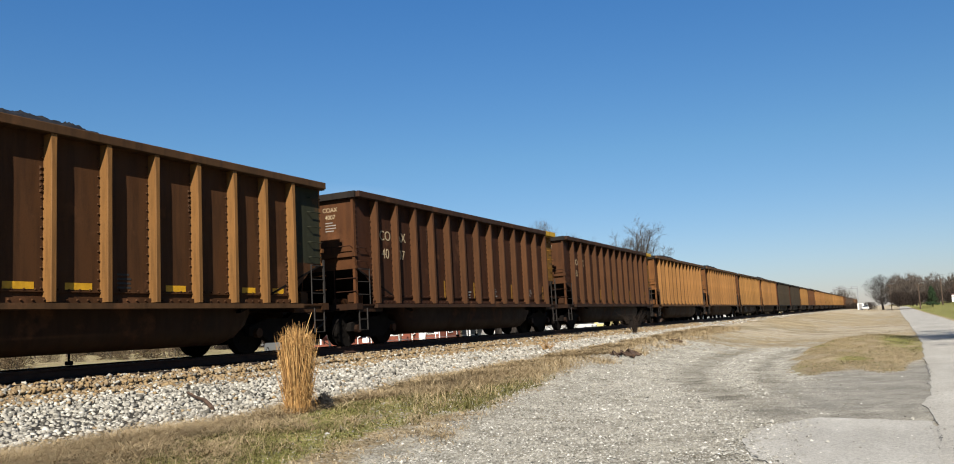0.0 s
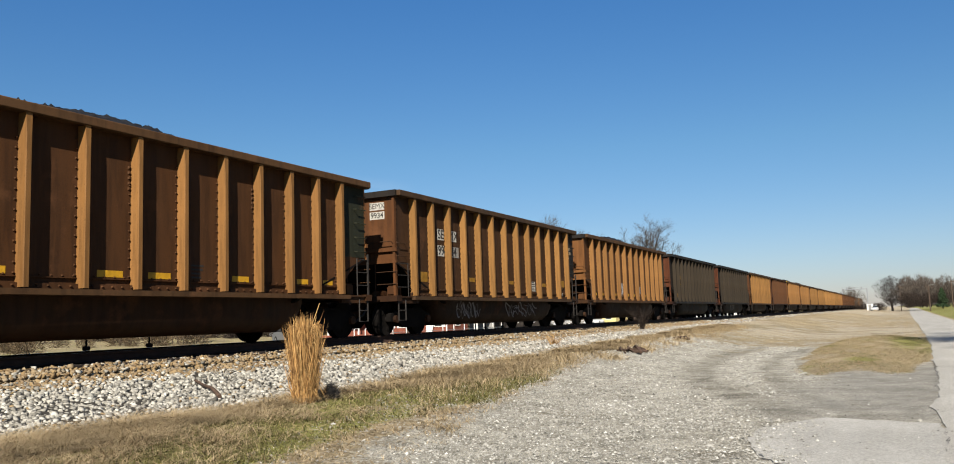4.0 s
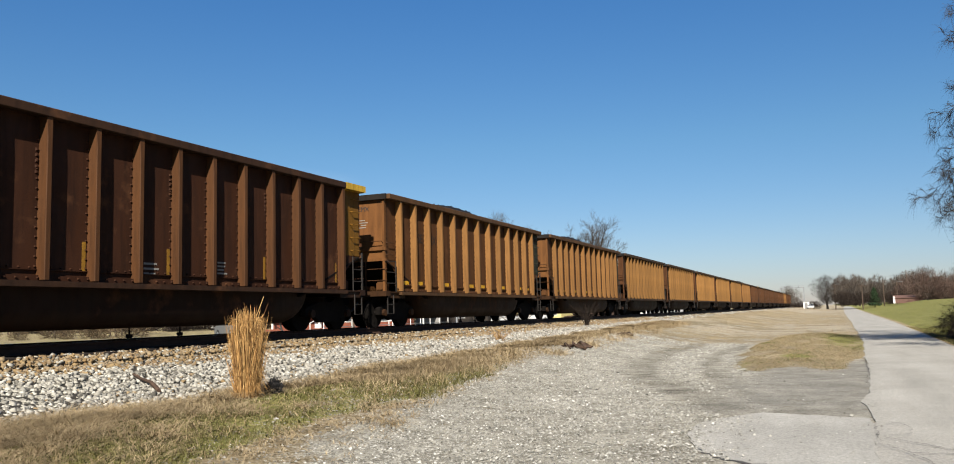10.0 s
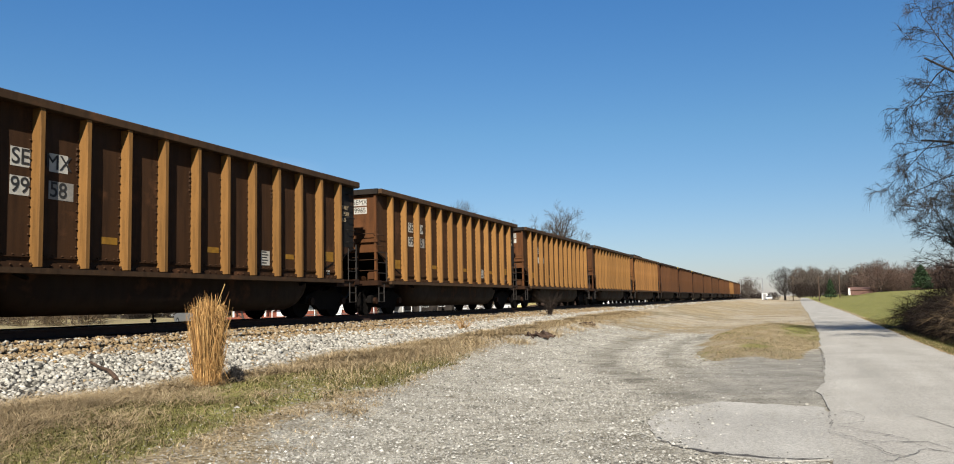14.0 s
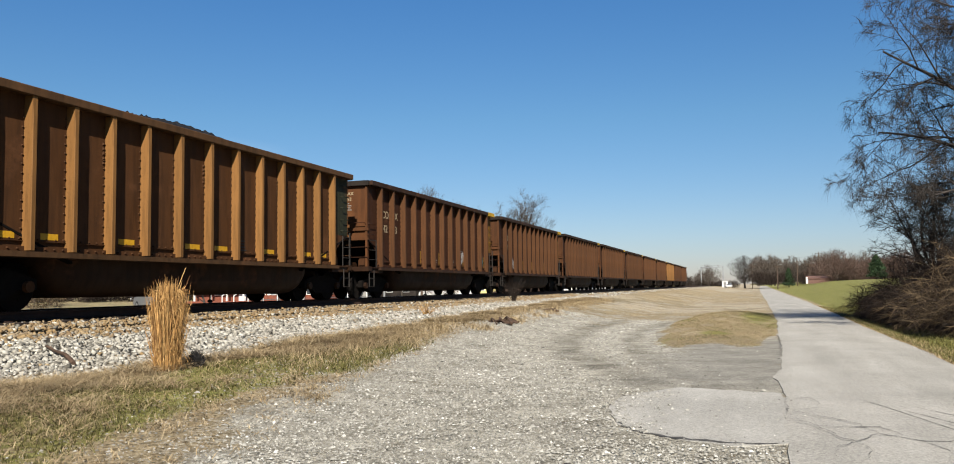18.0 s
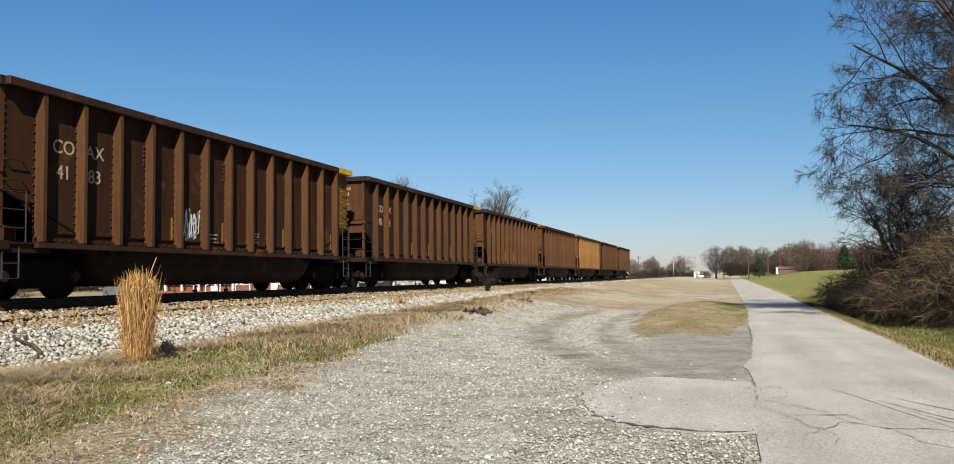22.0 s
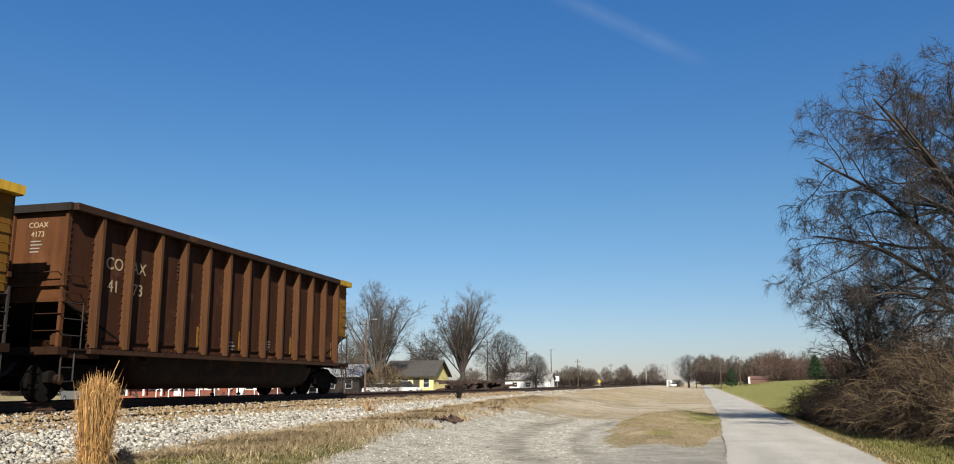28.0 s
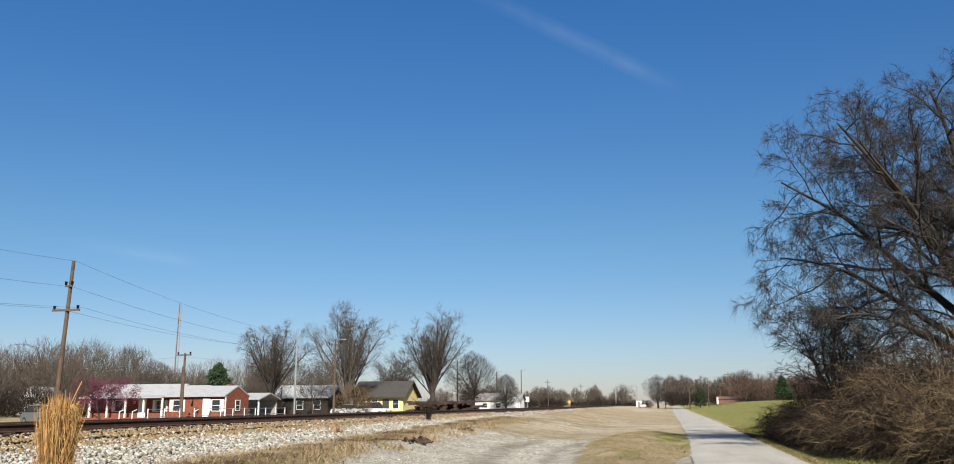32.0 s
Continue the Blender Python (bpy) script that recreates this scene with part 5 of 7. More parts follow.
def tubes_of(lines, sides, rmin=0.0):
    """Many bars at once, as arrays of vertices and quads."""
    groups = {}
    for pts, rs in lines:
        groups.setdefault(len(pts), []).append((pts, rs))
    VV, FF, off = [], [], 0
    for n, g in groups.items():
        P = np.array([[tuple(p) for p in pts] for pts, _ in g])
        R = np.maximum(np.array([rs for _, rs in g]), rmin)
        T = np.gradient(P, axis=1)
        T /= np.linalg.norm(T, axis=2, keepdims=True) + 1e-9
        ref = np.where(np.abs(T[..., 2:3]) > 0.9, np.array([1.0, 0, 0]), np.array([0, 0, 1.0]))
        A = np.cross(T, ref)
        A /= np.linalg.norm(A, axis=2, keepdims=True) + 1e-9
        B = np.cross(T, A)
        a = np.arange(sides) * 2 * math.pi / sides
        V = P[:, :, None] + R[:, :, None, None] * (A[:, :, None] * np.cos(a)[:, None] + B[:, :, None] * np.sin(a)[:, None])
        k = np.arange(len(g) * n * sides).reshape(len(g), n, sides) + off
        u, v = k[:, :-1], k[:, 1:]
        F = np.stack([u, np.roll(u, -1, 2), np.roll(v, -1, 2), v], -1).reshape(-1, 4)
        VV.append(V.reshape(-1, 3)), FF.append(F)
        off += V.size // 3
    return np.concatenate(VV), np.concatenate(FF)


def sprays(lines, n, length, width, droop, seed, spread=0.45, bent=False):
    """Fine twigs as thin curved ribbons, set along the given branches."""
    g = np.random.default_rng(seed)
    A = np.array([[tuple(pts[-2]), tuple(pts[-1])] for pts, _ in lines])
    M = np.array([tuple(pts[len(pts) // 2]) for pts, _ in lines])
    k = g.integers(0, len(lines), n)
    f = g.random((n, 1))
    base = M[k] * (1 - f) + A[k, 1] * f
    d = A[k, 1] - A[k, 0]
    d = d / (np.linalg.norm(d, axis=1, keepdims=True) + 1e-9) + g.normal(0, spread, (n, 3))
    d /= np.linalg.norm(d, axis=1, keepdims=True)
    L = length * g.uniform(0.4, 1.3, (n, 1))
    side = np.cross(d, g.normal(size=(n, 3)))
    side = side / np.linalg.norm(side, axis=1, keepdims=True) * width / 2
    mid = base + d * L * 0.5 + g.normal(0, 0.05, (n, 3)) * L
    tip = base + d * L + np.array([0, 0, -1.0]) * droop * L
    if not bent:
        V = np.stack([base - side, base + side, tip], 1)
        return V.reshape(-1, 3), np.arange(n * 3).reshape(n, 3)
    V = np.stack([base - side, base + side, mid + side * 0.8, mid - side * 0.8, tip + side * 0.3, tip - side * 0.3], 1)
    q = np.arange(n)[:, None] * 6
    F = np.concatenate([q + np.array([[0, 1, 2]]), q + np.array([[0, 2, 3]]), q + np.array([[3, 2, 4]])])
    return V.reshape(-1, 3), F


def split(F):
    return np.concatenate([F[:, :3], F[:, [0, 2, 3]]]) if F.shape[1] == 4 else F


def joined(a, b):
    a, b = [(V, split(F)) for V, F in (a, b)]
    return np.concatenate([a[0], b[0]]), np.concatenate([a[1], b[1] + len(a[0])])


def shoots(P, D, length, width, droop, seed, spread=0.35):
    """Fine twigs through the whole crown, each a thin spike."""
    g, n = np.random.default_rng(seed), len(P)
    d = D + g.normal(0, spread, (n, 3))
    d /= np.linalg.norm(d, axis=1, keepdims=True)
    L = length * g.uniform(0.5, 1.4, (n, 1))
    side = np.cross(d, g.normal(size=(n, 3)))
    side = side / np.linalg.norm(side, axis=1, keepdims=True) * width / 2
    tip = P + d * L * 0.5 - np.array([0, 0, 1.0]) * droop * L
    return np.stack([P - d * L * 0.5 - side, P - d * L * 0.5 + side, tip], 1).reshape(-1, 3), np.arange(n * 3).reshape(n, 3)


def tree_arrays(levels, rmin, n=0, length=0.6, width=0.03, droop=0.0, seed=1, far=False, bent=False):
    wood = tubes_of([l for lv in levels[:2] for l in lv], 4 if far else 7, rmin)
    fine = [l for lv in levels[2:] for l in lv]
    if far:
        fine = [(p[::2], r[::2]) for p, r in fine]
    twig = tubes_of(fine, 3, rmin)
    if n:
        P, D = levels.fill(n)
        twig = joined(twig, shoots(P, D, length, width, droop, seed, 0.28))
    return wood, twig


class Limbs(list):
    """Levels of limbs, with a way to fill the crown's outline."""


def shaped_tree(seed, height, radius, profile, counts, trunk_r, fork=0.5, shell=0.4, sag=0.0, lumpy=0.16):
    """A bare crown that fills an outline: every level reaches for places in it from the nearest wood below."""
    g = np.random.default_rng(seed)
    fs, rs_ = zip(*profile)
    ph = g.uniform(0, 6.28, 3)

    def places(n, share):
        f = g.uniform(fs[0], fs[-1], n * 6)
        r = np.interp(f, fs, rs_)
        k = g.random(n * 6) < (r / max(rs_)) ** 1.6 + 0.04
        f, r = f[k][:n], r[k][:n]
        a = g.uniform(0, 6.28, len(f))
        r = r * radius * (1 + lumpy * np.sin(2 * a + ph[0] + 5 * f) + lumpy * 0.7 * np.sin(5 * a + ph[1]) * np.sin(9 * f + ph[2]))
        q = r * g.random(len(f)) ** shell * share
        return np.stack([q * np.cos(a), q * np.sin(a), f * height], -1)

    def bar(p, d, q, n, r0, r1, kink):
        L = np.linalg.norm(q - p)
        s = np.linspace(0, 1, n)[:, None]
        c = p + d * L * 0.45
        pts = p * (1 - s) ** 2 + 2 * c * s * (1 - s) + q * s * s
        pts[1:] += g.normal(0, kink * L, (n - 1, 3)) * s[1:]
        pts[:, 2] -= sag * L * s[:, 0] ** 3 * 0.5
        return pts, np.linspace(r0, r1, n)

    top = np.array([g.normal(0, 0.03) * height, g.normal(0, 0.03) * height, fork * height])
    levels = Limbs()
    levels += [[bar(np.array([0, 0, -0.15]), np.array([0, 0, 1.0]), top, 9, trunk_r, trunk_r * 0.5, 0.012)]]
    for lv, n in enumerate(counts):
        P, D, R = [], [], []
        for src in levels[-2:] if lv > 1 else levels[-1:]:
            for pts, rr in src:
                t = np.gradient(pts, axis=0)
                a = max(1, len(pts) // 3) if lv == 0 else 1
                P.append(pts[a:]), D.append(t[a:] / (np.linalg.norm(t[a:], axis=1, keepdims=True) + 1e-9)), R.append(rr[a:])
        P, D, R = np.concatenate(P), np.concatenate(D), np.concatenate(R)
        row = []
        for q in places(n, (0.8, 0.9, 1.0, 1.0)[lv]):
            v = q - P
            L = np.linalg.norm(v, axis=1) + 1e-6
            cos = (v * D).sum(1) / L
            cost = L * (1 + 1.4 * np.maximum(0, 0.75 - cos)) + 0.5 * np.maximum(0, P[:, 2] - q[2] + 0.15 * L) + (0.9 * height * np.maximum(0, 0.2 - P[:, 2] / height) if lv else 0)
            k = int(np.argmin(cost))
            m = (9, 7, 5, 4)[lv]
            d = D[k] * 0.6 + v[k] / L[k] * 0.4
            row.append(bar(P[k], d, q, m, max(R[k] * 0.6, 0.008), max(R[k] * 0.14, 0.004), (0.02, 0.03, 0.045, 0.05)[lv]))
        levels.append(row)

    def fill(n):
        q = places(n, 1.0)
        way = (q - np.array([0, 0, 0.25 * fork * height])) * np.array([1, 1, 1.2])
        return q, way / np.linalg.norm(way, axis=1, keepdims=True)

    levels.fill = fill
    return levels


def limb_tree(seed, trunk, stems, plan, up=0.0, droop=0.0, thin=0.6):
    """A bare tree from a trunk line and given main limbs; each limb sheds side limbs level by level."""
    g = np.random.default_rng(seed)
    steps = (11, 8, 6, 5, 4)
    levels = [[trunk]] + [[] for _ in range(len(plan) + 1)]

    def line(p, d, length, r, level):
        n = steps[level]
        w = plan[level - 1][3] if level else 0.07
        pts, rs = [p], [r]
        for i in range(n - 1):
            d = d + g.normal(0, w, 3) + np.array([0, 0, up - droop * (i / n) ** 1.5 * (1 + 0.6 * level)])
            d = d / np.linalg.norm(d)
            p = p + d * length / (n - 1)
            pts.append(p), rs.append(max(r * (1 - 0.82 * (i + 1) / (n - 1)), 0.004))
        levels[level + 1].append((pts, rs))
        if level == len(plan):
            return
        kids, ang, share, _ = plan[level]
        spin = g.uniform(0, 6.28)
        for k in range(kids):
            f = 0.22 + 0.77 * (k + g.random()) / kids
            i = f * (n - 1)
            a = min(int(i), n - 2)
            q = pts[a] + (pts[a + 1] - pts[a]) * (i - a)
            t = pts[a + 1] - pts[a]
            t = t / np.linalg.norm(t)
            spin += 2.4 + g.uniform(-0.5, 0.5)
            o = np.cross(t, (1, 0, 0) if abs(t[0]) < 0.8 else (0, 1, 0))
            o = o / np.linalg.norm(o)
            o = o * math.cos(spin) + np.cross(t, o) * math.sin(spin)
            an = radians(ang * g.uniform(0.65, 1.3))
            rr = rs[a] + (rs[a + 1] - rs[a]) * (i - a)
            line(q, t * math.cos(an) + o * math.sin(an), length * share * g.uniform(0.7, 1.25) * (1.2 - 0.6 * f), max(rr * thin, 0.005), level + 1)

    for p, d, length, r in stems:
        line(np.array(p, float), np.array(d, float) / np.linalg.norm(d), length, r, 0)
    return levels


def limb_arrays(levels, rmin, n, length, width, droop, seed, spread=0.5):
    wood = tubes_of([l for lv in levels[:3] for l in lv], 6, rmin)
    fine = [l for lv in levels[3:] for l in lv]
    return wood, joined(tubes_of(fine, 3, rmin), sprays(levels[-1] + levels[-2], n, length, width, droop, seed, spread, True))


def upright(h, r, lean=(0.0, 0.0)):
    z = np.linspace(-0.2, h, 7)
    return [np.array([lean[0] * q, lean[1] * q, q]) for q in z], list(np.linspace(r * 1.25, r * 0.8, 7))


def fan(n, z0, reach, tall, r, seed, cx=0.0, cy=0.0):
    """Steep main limbs that open like a fan to a crown of a given reach and height."""
    g, out = np.random.default_rng(seed), []
    for k in range(n):
        a, q = 2.4 * k + g.uniform(-0.4, 0.4), reach * math.sqrt((k + 0.6) / n)
        end = np.array([cx + q * math.cos(a), cy + q * math.sin(a), tall * (1 - 0.22 * (q / reach) ** 2) * g.uniform(0.86, 1.0)])
        p = np.array([0, 0, z0 * g.uniform(0.75, 1.05)])
        out.append((p, end - p, np.linalg.norm(end - p) * 0.92, r * g.uniform(0.7, 1.0)))
    return out


LIGHT = ((10, 42, 0.54, 0.08), (6, 38, 0.50, 0.12))
BALL = ((0.16, 0.45), (0.3, 0.82), (0.5, 1.0), (0.72, 0.92), (0.9, 0.6), (1.0, 0.1))
TALL = ((0.1, 0.3), (0.35, 0.8), (0.6, 1.0), (0.8, 0.8), (1.0, 0.2))
KINDS = {
    "vase": limb_arrays(limb_tree(11, upright(2.0, 0.5), fan(20, 2.0, 4.6, 15.0, 0.19, 5), ((10, 28, 0.26, 0.07), (6, 32, 0.5, 0.1), (3, 34, 0.5, 0.12)), 0.006), 0.008, 16000, 0.8, 0.010, 0.0, 1, 0.4),
    "vase2": limb_arrays(limb_tree(23, upright(3.2, 0.55), fan(13, 3.2, 2.4, 16.6, 0.22, 7, 1.9) + fan(13, 3.0, 2.8, 13.8, 0.17, 9, -2.4), ((10, 30, 0.26, 0.08), (6, 34, 0.5, 0.1), (3, 36, 0.5, 0.12)), 0.006), 0.009, 18000, 0.8, 0.011, 0.0, 2, 0.45),
    "round": limb_arrays(limb_tree(7, upright(2.6, 0.42), fan(18, 2.6, 4.5, 12.2, 0.16, 3), ((10, 40, 0.28, 0.09), (6, 42, 0.5, 0.12), (3, 42, 0.5, 0.14)), 0.004), 0.008, 15000, 0.6, 0.010, 0.0, 3, 0.6),
    "round2": tree_arrays(shaped_tree(31, 10.4, 4.4, BALL, (16, 120, 640), 0.42, 0.3, 0.5, 0.0, 0.32), 0.016, 8000, 0.75, 0.03, 0.0, 4),
    "light": tree_arrays(shaped_tree(5, 10.0, 3.4, TALL, (7, 26), 0.2, 0.5, 0.4, 0.0, 0.34), 0.03, 1700, 1.2, 0.045, 0.0, 3, True),
    "light2": tree_arrays(shaped_tree(6, 10.0, 4.0, BALL, (7, 26), 0.2, 0.5, 0.4, 0.0, 0.34), 0.03, 1700, 1.2, 0.045, 0.0, 4, True),
    "light3": tree_arrays(shaped_tree(8, 9.6, 4.4, BALL, (8, 26), 0.2, 0.4, 0.4, 0.0, 0.34), 0.03, 1700, 1.2, 0.045, 0.0, 5, True),
    "far_light": tree_arrays(shaped_tree(15, 10.0, 3.9, TALL, (6, 16), 0.2, 0.5, 0.4, 0.0, 0.3), 0.05, 1000, 1.5, 0.11, 0.0, 6, True),
    "far_light2": tree_arrays(shaped_tree(16, 10.0, 4.5, BALL, (6, 16), 0.2, 0.5, 0.4, 0.0, 0.34), 0.05, 1000, 1.5, 0.11, 0.0, 7, True),
    "brushy": tree_arrays(shaped_tree(9, 4.0, 2.6, ((0.02, 0.8), (0.5, 1.0), (0.85, 0.7), (1.0, 0.2)), (8, 24), 0.06, 0.4), 0.03, 1200, 0.9, 0.06, 0.0, 6, True),
}
TREE_MESH = {}


def bare_tree(kind, x, y, scale, turn, label, bark=None, twig=None, group=""):
    bark, twig = bark or BARK, twig or TWIG
    key = (kind, bark.name, twig.name)
    if key not in TREE_MESH:
        (wv, wf), (tv, tf) = KINDS[kind]
        TREE_MESH[key] = (fast_mesh("trunk", wv, wf, [bark]), fast_mesh("crown", tv, tf, [twig]))
    e = empty("tree", pose(x, y, float(land(x, y)) - 0.02, 0, 0, turn), label, "tree", group)
    for nm, me in zip(("trunk", "crown"), TREE_MESH[key]):
        o = new(nm, me)
        o.parent, o.scale = e, (scale[0], scale[0], scale[1])
    return e


def woods(name, places, twig, label, kinds=("light", "light2", "light3")):
    """Distant woods, all in one mesh."""
    VV, FF, off, rnd = [], [], 0, random.Random(len(places))
    for x, y, s, z in places:
        k = rnd.choice(kinds)
        a, sw = rnd.uniform(0, 6.28), s * rnd.uniform(0.8, 1.2)
        c, q = math.cos(a), math.sin(a)
        for V, F in KINDS[k]:
            W = np.stack([(V[:, 0] * c - V[:, 1] * q) * sw + x, (V[:, 0] * q + V[:, 1] * c) * sw + y, V[:, 2] * s + z], -1)
            VV.append(W), FF.append(split(F) + off)
            off += len(W)
    o = new(name, fast_mesh(name, np.concatenate(VV), np.concatenate(FF), [twig]))
    return tagged(o, label, "woods", kind="stuff")


# the row of trees across the track
bare_tree("vase", -39.6, 103.0, (1.0, 1.0), 20, "tall pale bare tree with steep fanning limbs", BARK, TWIG_PALE)
bare_tree("vase2", -32.9, 120.5, (0.95, 1.0), 15, "tall dark bare tree with upright limbs", BARK_DARK, TWIG_PALE)
bare_tree("vase", -37.5, 117.0, (0.72, 0.62), 250, "bare tree with fine twigs behind a yellow house", BARK, TWIG)
bare_tree("round", -46.3, 95.0, (1.0, 1.0), 70, "dark round-crowned bare tree beside a carport", BARK_DARK, TWIG_PALE)
bare_tree("light3", -42.6, 99.0, (0.66, 0.74), 10, "small bare tree beside a carport", BARK, TWIG)
bare_tree("round2", -32.5, 146.0, (0.95, 1.05), 200, "low round-crowned bare tree beside a pale house", BARK_DARK, TWIG)
bare_tree("round2", -29.0, 160.0, (0.7, 0.7), 320, "low round-crowned bare tree at a house's edge", BARK_DARK, TWIG)
bare_tree("round2", -0.6, 330.0, (1.1, 1.22), 60, "bare tree at the far bend of the lane", BARK_DARK, TWIG)
bare_tree("round2", -66.0, 100.0, (0.95, 0.72), 30, "spreading bare tree behind a brick house", BARK, TWIG_PALE)
bare_tree("light2", -93.0, 112.0, (1.55, 1.22), 30, "broad bare tree with rust-red buds", BARK, TWIG_RED)
bare_tree("brushy", -37.6, 100.5, (1.0, 1.0), 30, "dense olive-brown shrub at the foot of a tall tree", BARK_DARK, BRUSH_TWIG)

wr, FAR = random.Random(4), ("far_light", "far_light2")


def spread(n, xa, xb, ya, yb, sa, sb, z):
    return [(wr.uniform(xa, xb), wr.uniform(ya, yb), wr.uniform(sa, sb), z) for _ in range(n)]


woods("far_woods", spread(52, -150, -80, 92, 130, 0.8, 1.25, 0.2), WOODS, "grey bare woods behind the houses")
woods("far_woods", spread(45, -125, -58, 125, 185, 0.7, 1.05, 0.2), WOODS, "grey-brown bare woods behind the brick house")
woods("far_woods", spread(12, -98, -66, 62, 80, 0.35, 0.6, 0.2) + spread(16, -80, -48, 100, 118, 0.4, 0.7, 0.2), WOODS, "low bare trees among the houses")
woods("far_woods", [(-x_, wr.uniform(300, 430), wr.uniform(0.45, 0.95), 0.2) for x_ in np.linspace(12, 90, 54)], WOODS, "line of bare trees far along the railway", FAR)
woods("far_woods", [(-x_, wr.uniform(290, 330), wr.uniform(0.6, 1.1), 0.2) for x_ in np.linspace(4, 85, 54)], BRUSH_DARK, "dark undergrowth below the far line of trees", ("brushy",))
woods("far_woods", spread(46, 2, 46, 290, 350, 0.6, 1.2, 1.0), WOODS, "bare woods beyond the green field", FAR)
woods("far_woods", spread(26, 19, 36, 205, 262, 0.5, 0.8, 1.5), TWIG_RED, "reddish bare trees at the field's far edge", FAR)
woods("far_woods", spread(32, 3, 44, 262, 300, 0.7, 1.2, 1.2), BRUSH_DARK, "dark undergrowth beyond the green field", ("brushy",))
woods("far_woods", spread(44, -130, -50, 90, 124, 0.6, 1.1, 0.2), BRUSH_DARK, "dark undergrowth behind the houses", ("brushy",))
woods("far_woods", spread(16, -90, -57, 40, 62, 0.4, 0.7, 0.2), BRUSH_TWIG, "scrubby bushes across the road", ("brushy",))


def leaf_cloud(name, centres, radii, n, size, rng, mat):
    """Many small blades spread through lobes."""
    c = centres[rng.integers(0, len(centres), n)]
    k = rng.integers(0, len(centres), n)
    c, r = centres[k], radii[k]
    d = rng.normal(size=(n, 3))
    d /= np.linalg.norm(d, axis=1, keepdims=True)
    P = c + d * r * rng.random((n, 1)) ** 0.45
    a, b = rng.normal(size=(n, 3)), rng.normal(size=(n, 3))
    a /= np.linalg.norm(a, axis=1, keepdims=True)
    b = np.cross(a, b)
    b /= np.linalg.norm(b, axis=1, keepdims=True)
    s = size * rng.uniform(0.6, 1.4, (n, 1))
    V = np.stack([P - a * s, P + b * s * 0.5, P + a * s, P - b * s * 0.5], 1)
    return fast_mesh(name, V.reshape(-1, 3), np.arange(n * 4).reshape(n, 4), [mat])


def cedar(x, y, h, w, label):
    g = np.random.default_rng(int(h * 100))
    zs = np.linspace(0.12, 1.0, 60)
    ring = [((1 - z) ** 0.75 * w * g.uniform(0.5, 1.0), g.uniform(0, 6.28), z * h) for z in zs for _ in range(3)]
    cen = np.array([(r * 0.7 * math.cos(a), r * 0.7 * math.sin(a), z) for r, a, z in ring])
    rad = np.array([[0.3 + 0.2 * r * g.uniform(0.5, 1.3), 0.3 + 0.2 * r * g.uniform(0.5, 1.3), 0.3] for r, a, z in ring])
    e = empty("evergreen_tree", pose(x, y, float(land(x, y))), label, "tree")
    bm = bmesh.new()
    tube(bm, [(0, 0, -0.1), (0, 0, h * 0.9)], 0.16, 7, 0.03)
    part("trunk", bm, BARK_DARK, e)
    o = new("crown", leaf_cloud("crown", cen, rad, 5200, 0.16, g, EVERGREEN))
    o.parent = e


cedar(-55.0, 97.5, 6.6, 5.2, "dark green cedar behind a brick house")
cedar(-60.5, 97.0, 4.2, 2.6, "low dark evergreen beside a cedar")
cedar(12.0, 262.0, 5.5, 2.4, "dark evergreen at the field's far edge")
cedar(26.0, 190.0, 5.0, 3.2, "dark evergreen clump beyond the field")
g = np.random.default_rng(9)
red = empty("redbud_tree", pose(-45.5, 62.0, 0.25), "small redbud tree in magenta bloom before a brick house", "tree")
o = new("trunk", fast_mesh("trunk", *[q for q in tree_arrays(grow_tree(17, 3.2, 0.09, LIGHT, up=0.03, first=0.15), 0.012)[0]], [BARK_DARK]))
o.parent, o.scale = red, (1.3, 1.3, 1.0)
cen = np.array([(g.normal(0, 1.25), g.normal(0, 1.25), g.uniform(1.3, 3.5)) for _ in range(60)])
o = new("crown", leaf_cloud("crown", cen, np.full((60, 3), 0.5), 13000, 0.045, g, BLOSSOM))
o.parent = red


# ---- road and houses across the track ----
hw_y = np.concatenate([np.arange(-60, 140, 10.0), np.arange(140, 640, 40.0)])
hw = strip_mesh("road", hw_y, np.full(len(hw_y), -28.5), np.full(len(hw_y), -21.8), 0.10, 0.3, ASPHALT_FAR, 4)
tagged(hw, "grey two-lane road running along the far side of the track", "road", kind="structure")


def gable(bm, x0, x1, y0, y1, z0, z1, over=0.35, along="x", t=0.12):
    """A pitched roof with eaves over the footprint; ridge along x or y."""
    if along == "x":
        m, a, b = (y0 + y1) / 2, x0 - over, x1 + over
        out = [(y0 - over, z0 - 0.08), (m, z1), (y1 + over, z0 - 0.08), (y1 + over, z0 - 0.08 + t), (m, z1 + t), (y0 - over, z0 - 0.08 + t)]
        prism(bm, out, "x", a, b)
    else:
        m, a, b = (x0 + x1) / 2, y0 - over, y1 + over
        out = [(x0 - over, z0 - 0.08), (m, z1), (x1 + over, z0 - 0.08), (x1 + over, z0 - 0.08 + t), (m, z1 + t), (x0 - over, z0 - 0.08 + t)]
        prism(bm, out, "y", a, b)


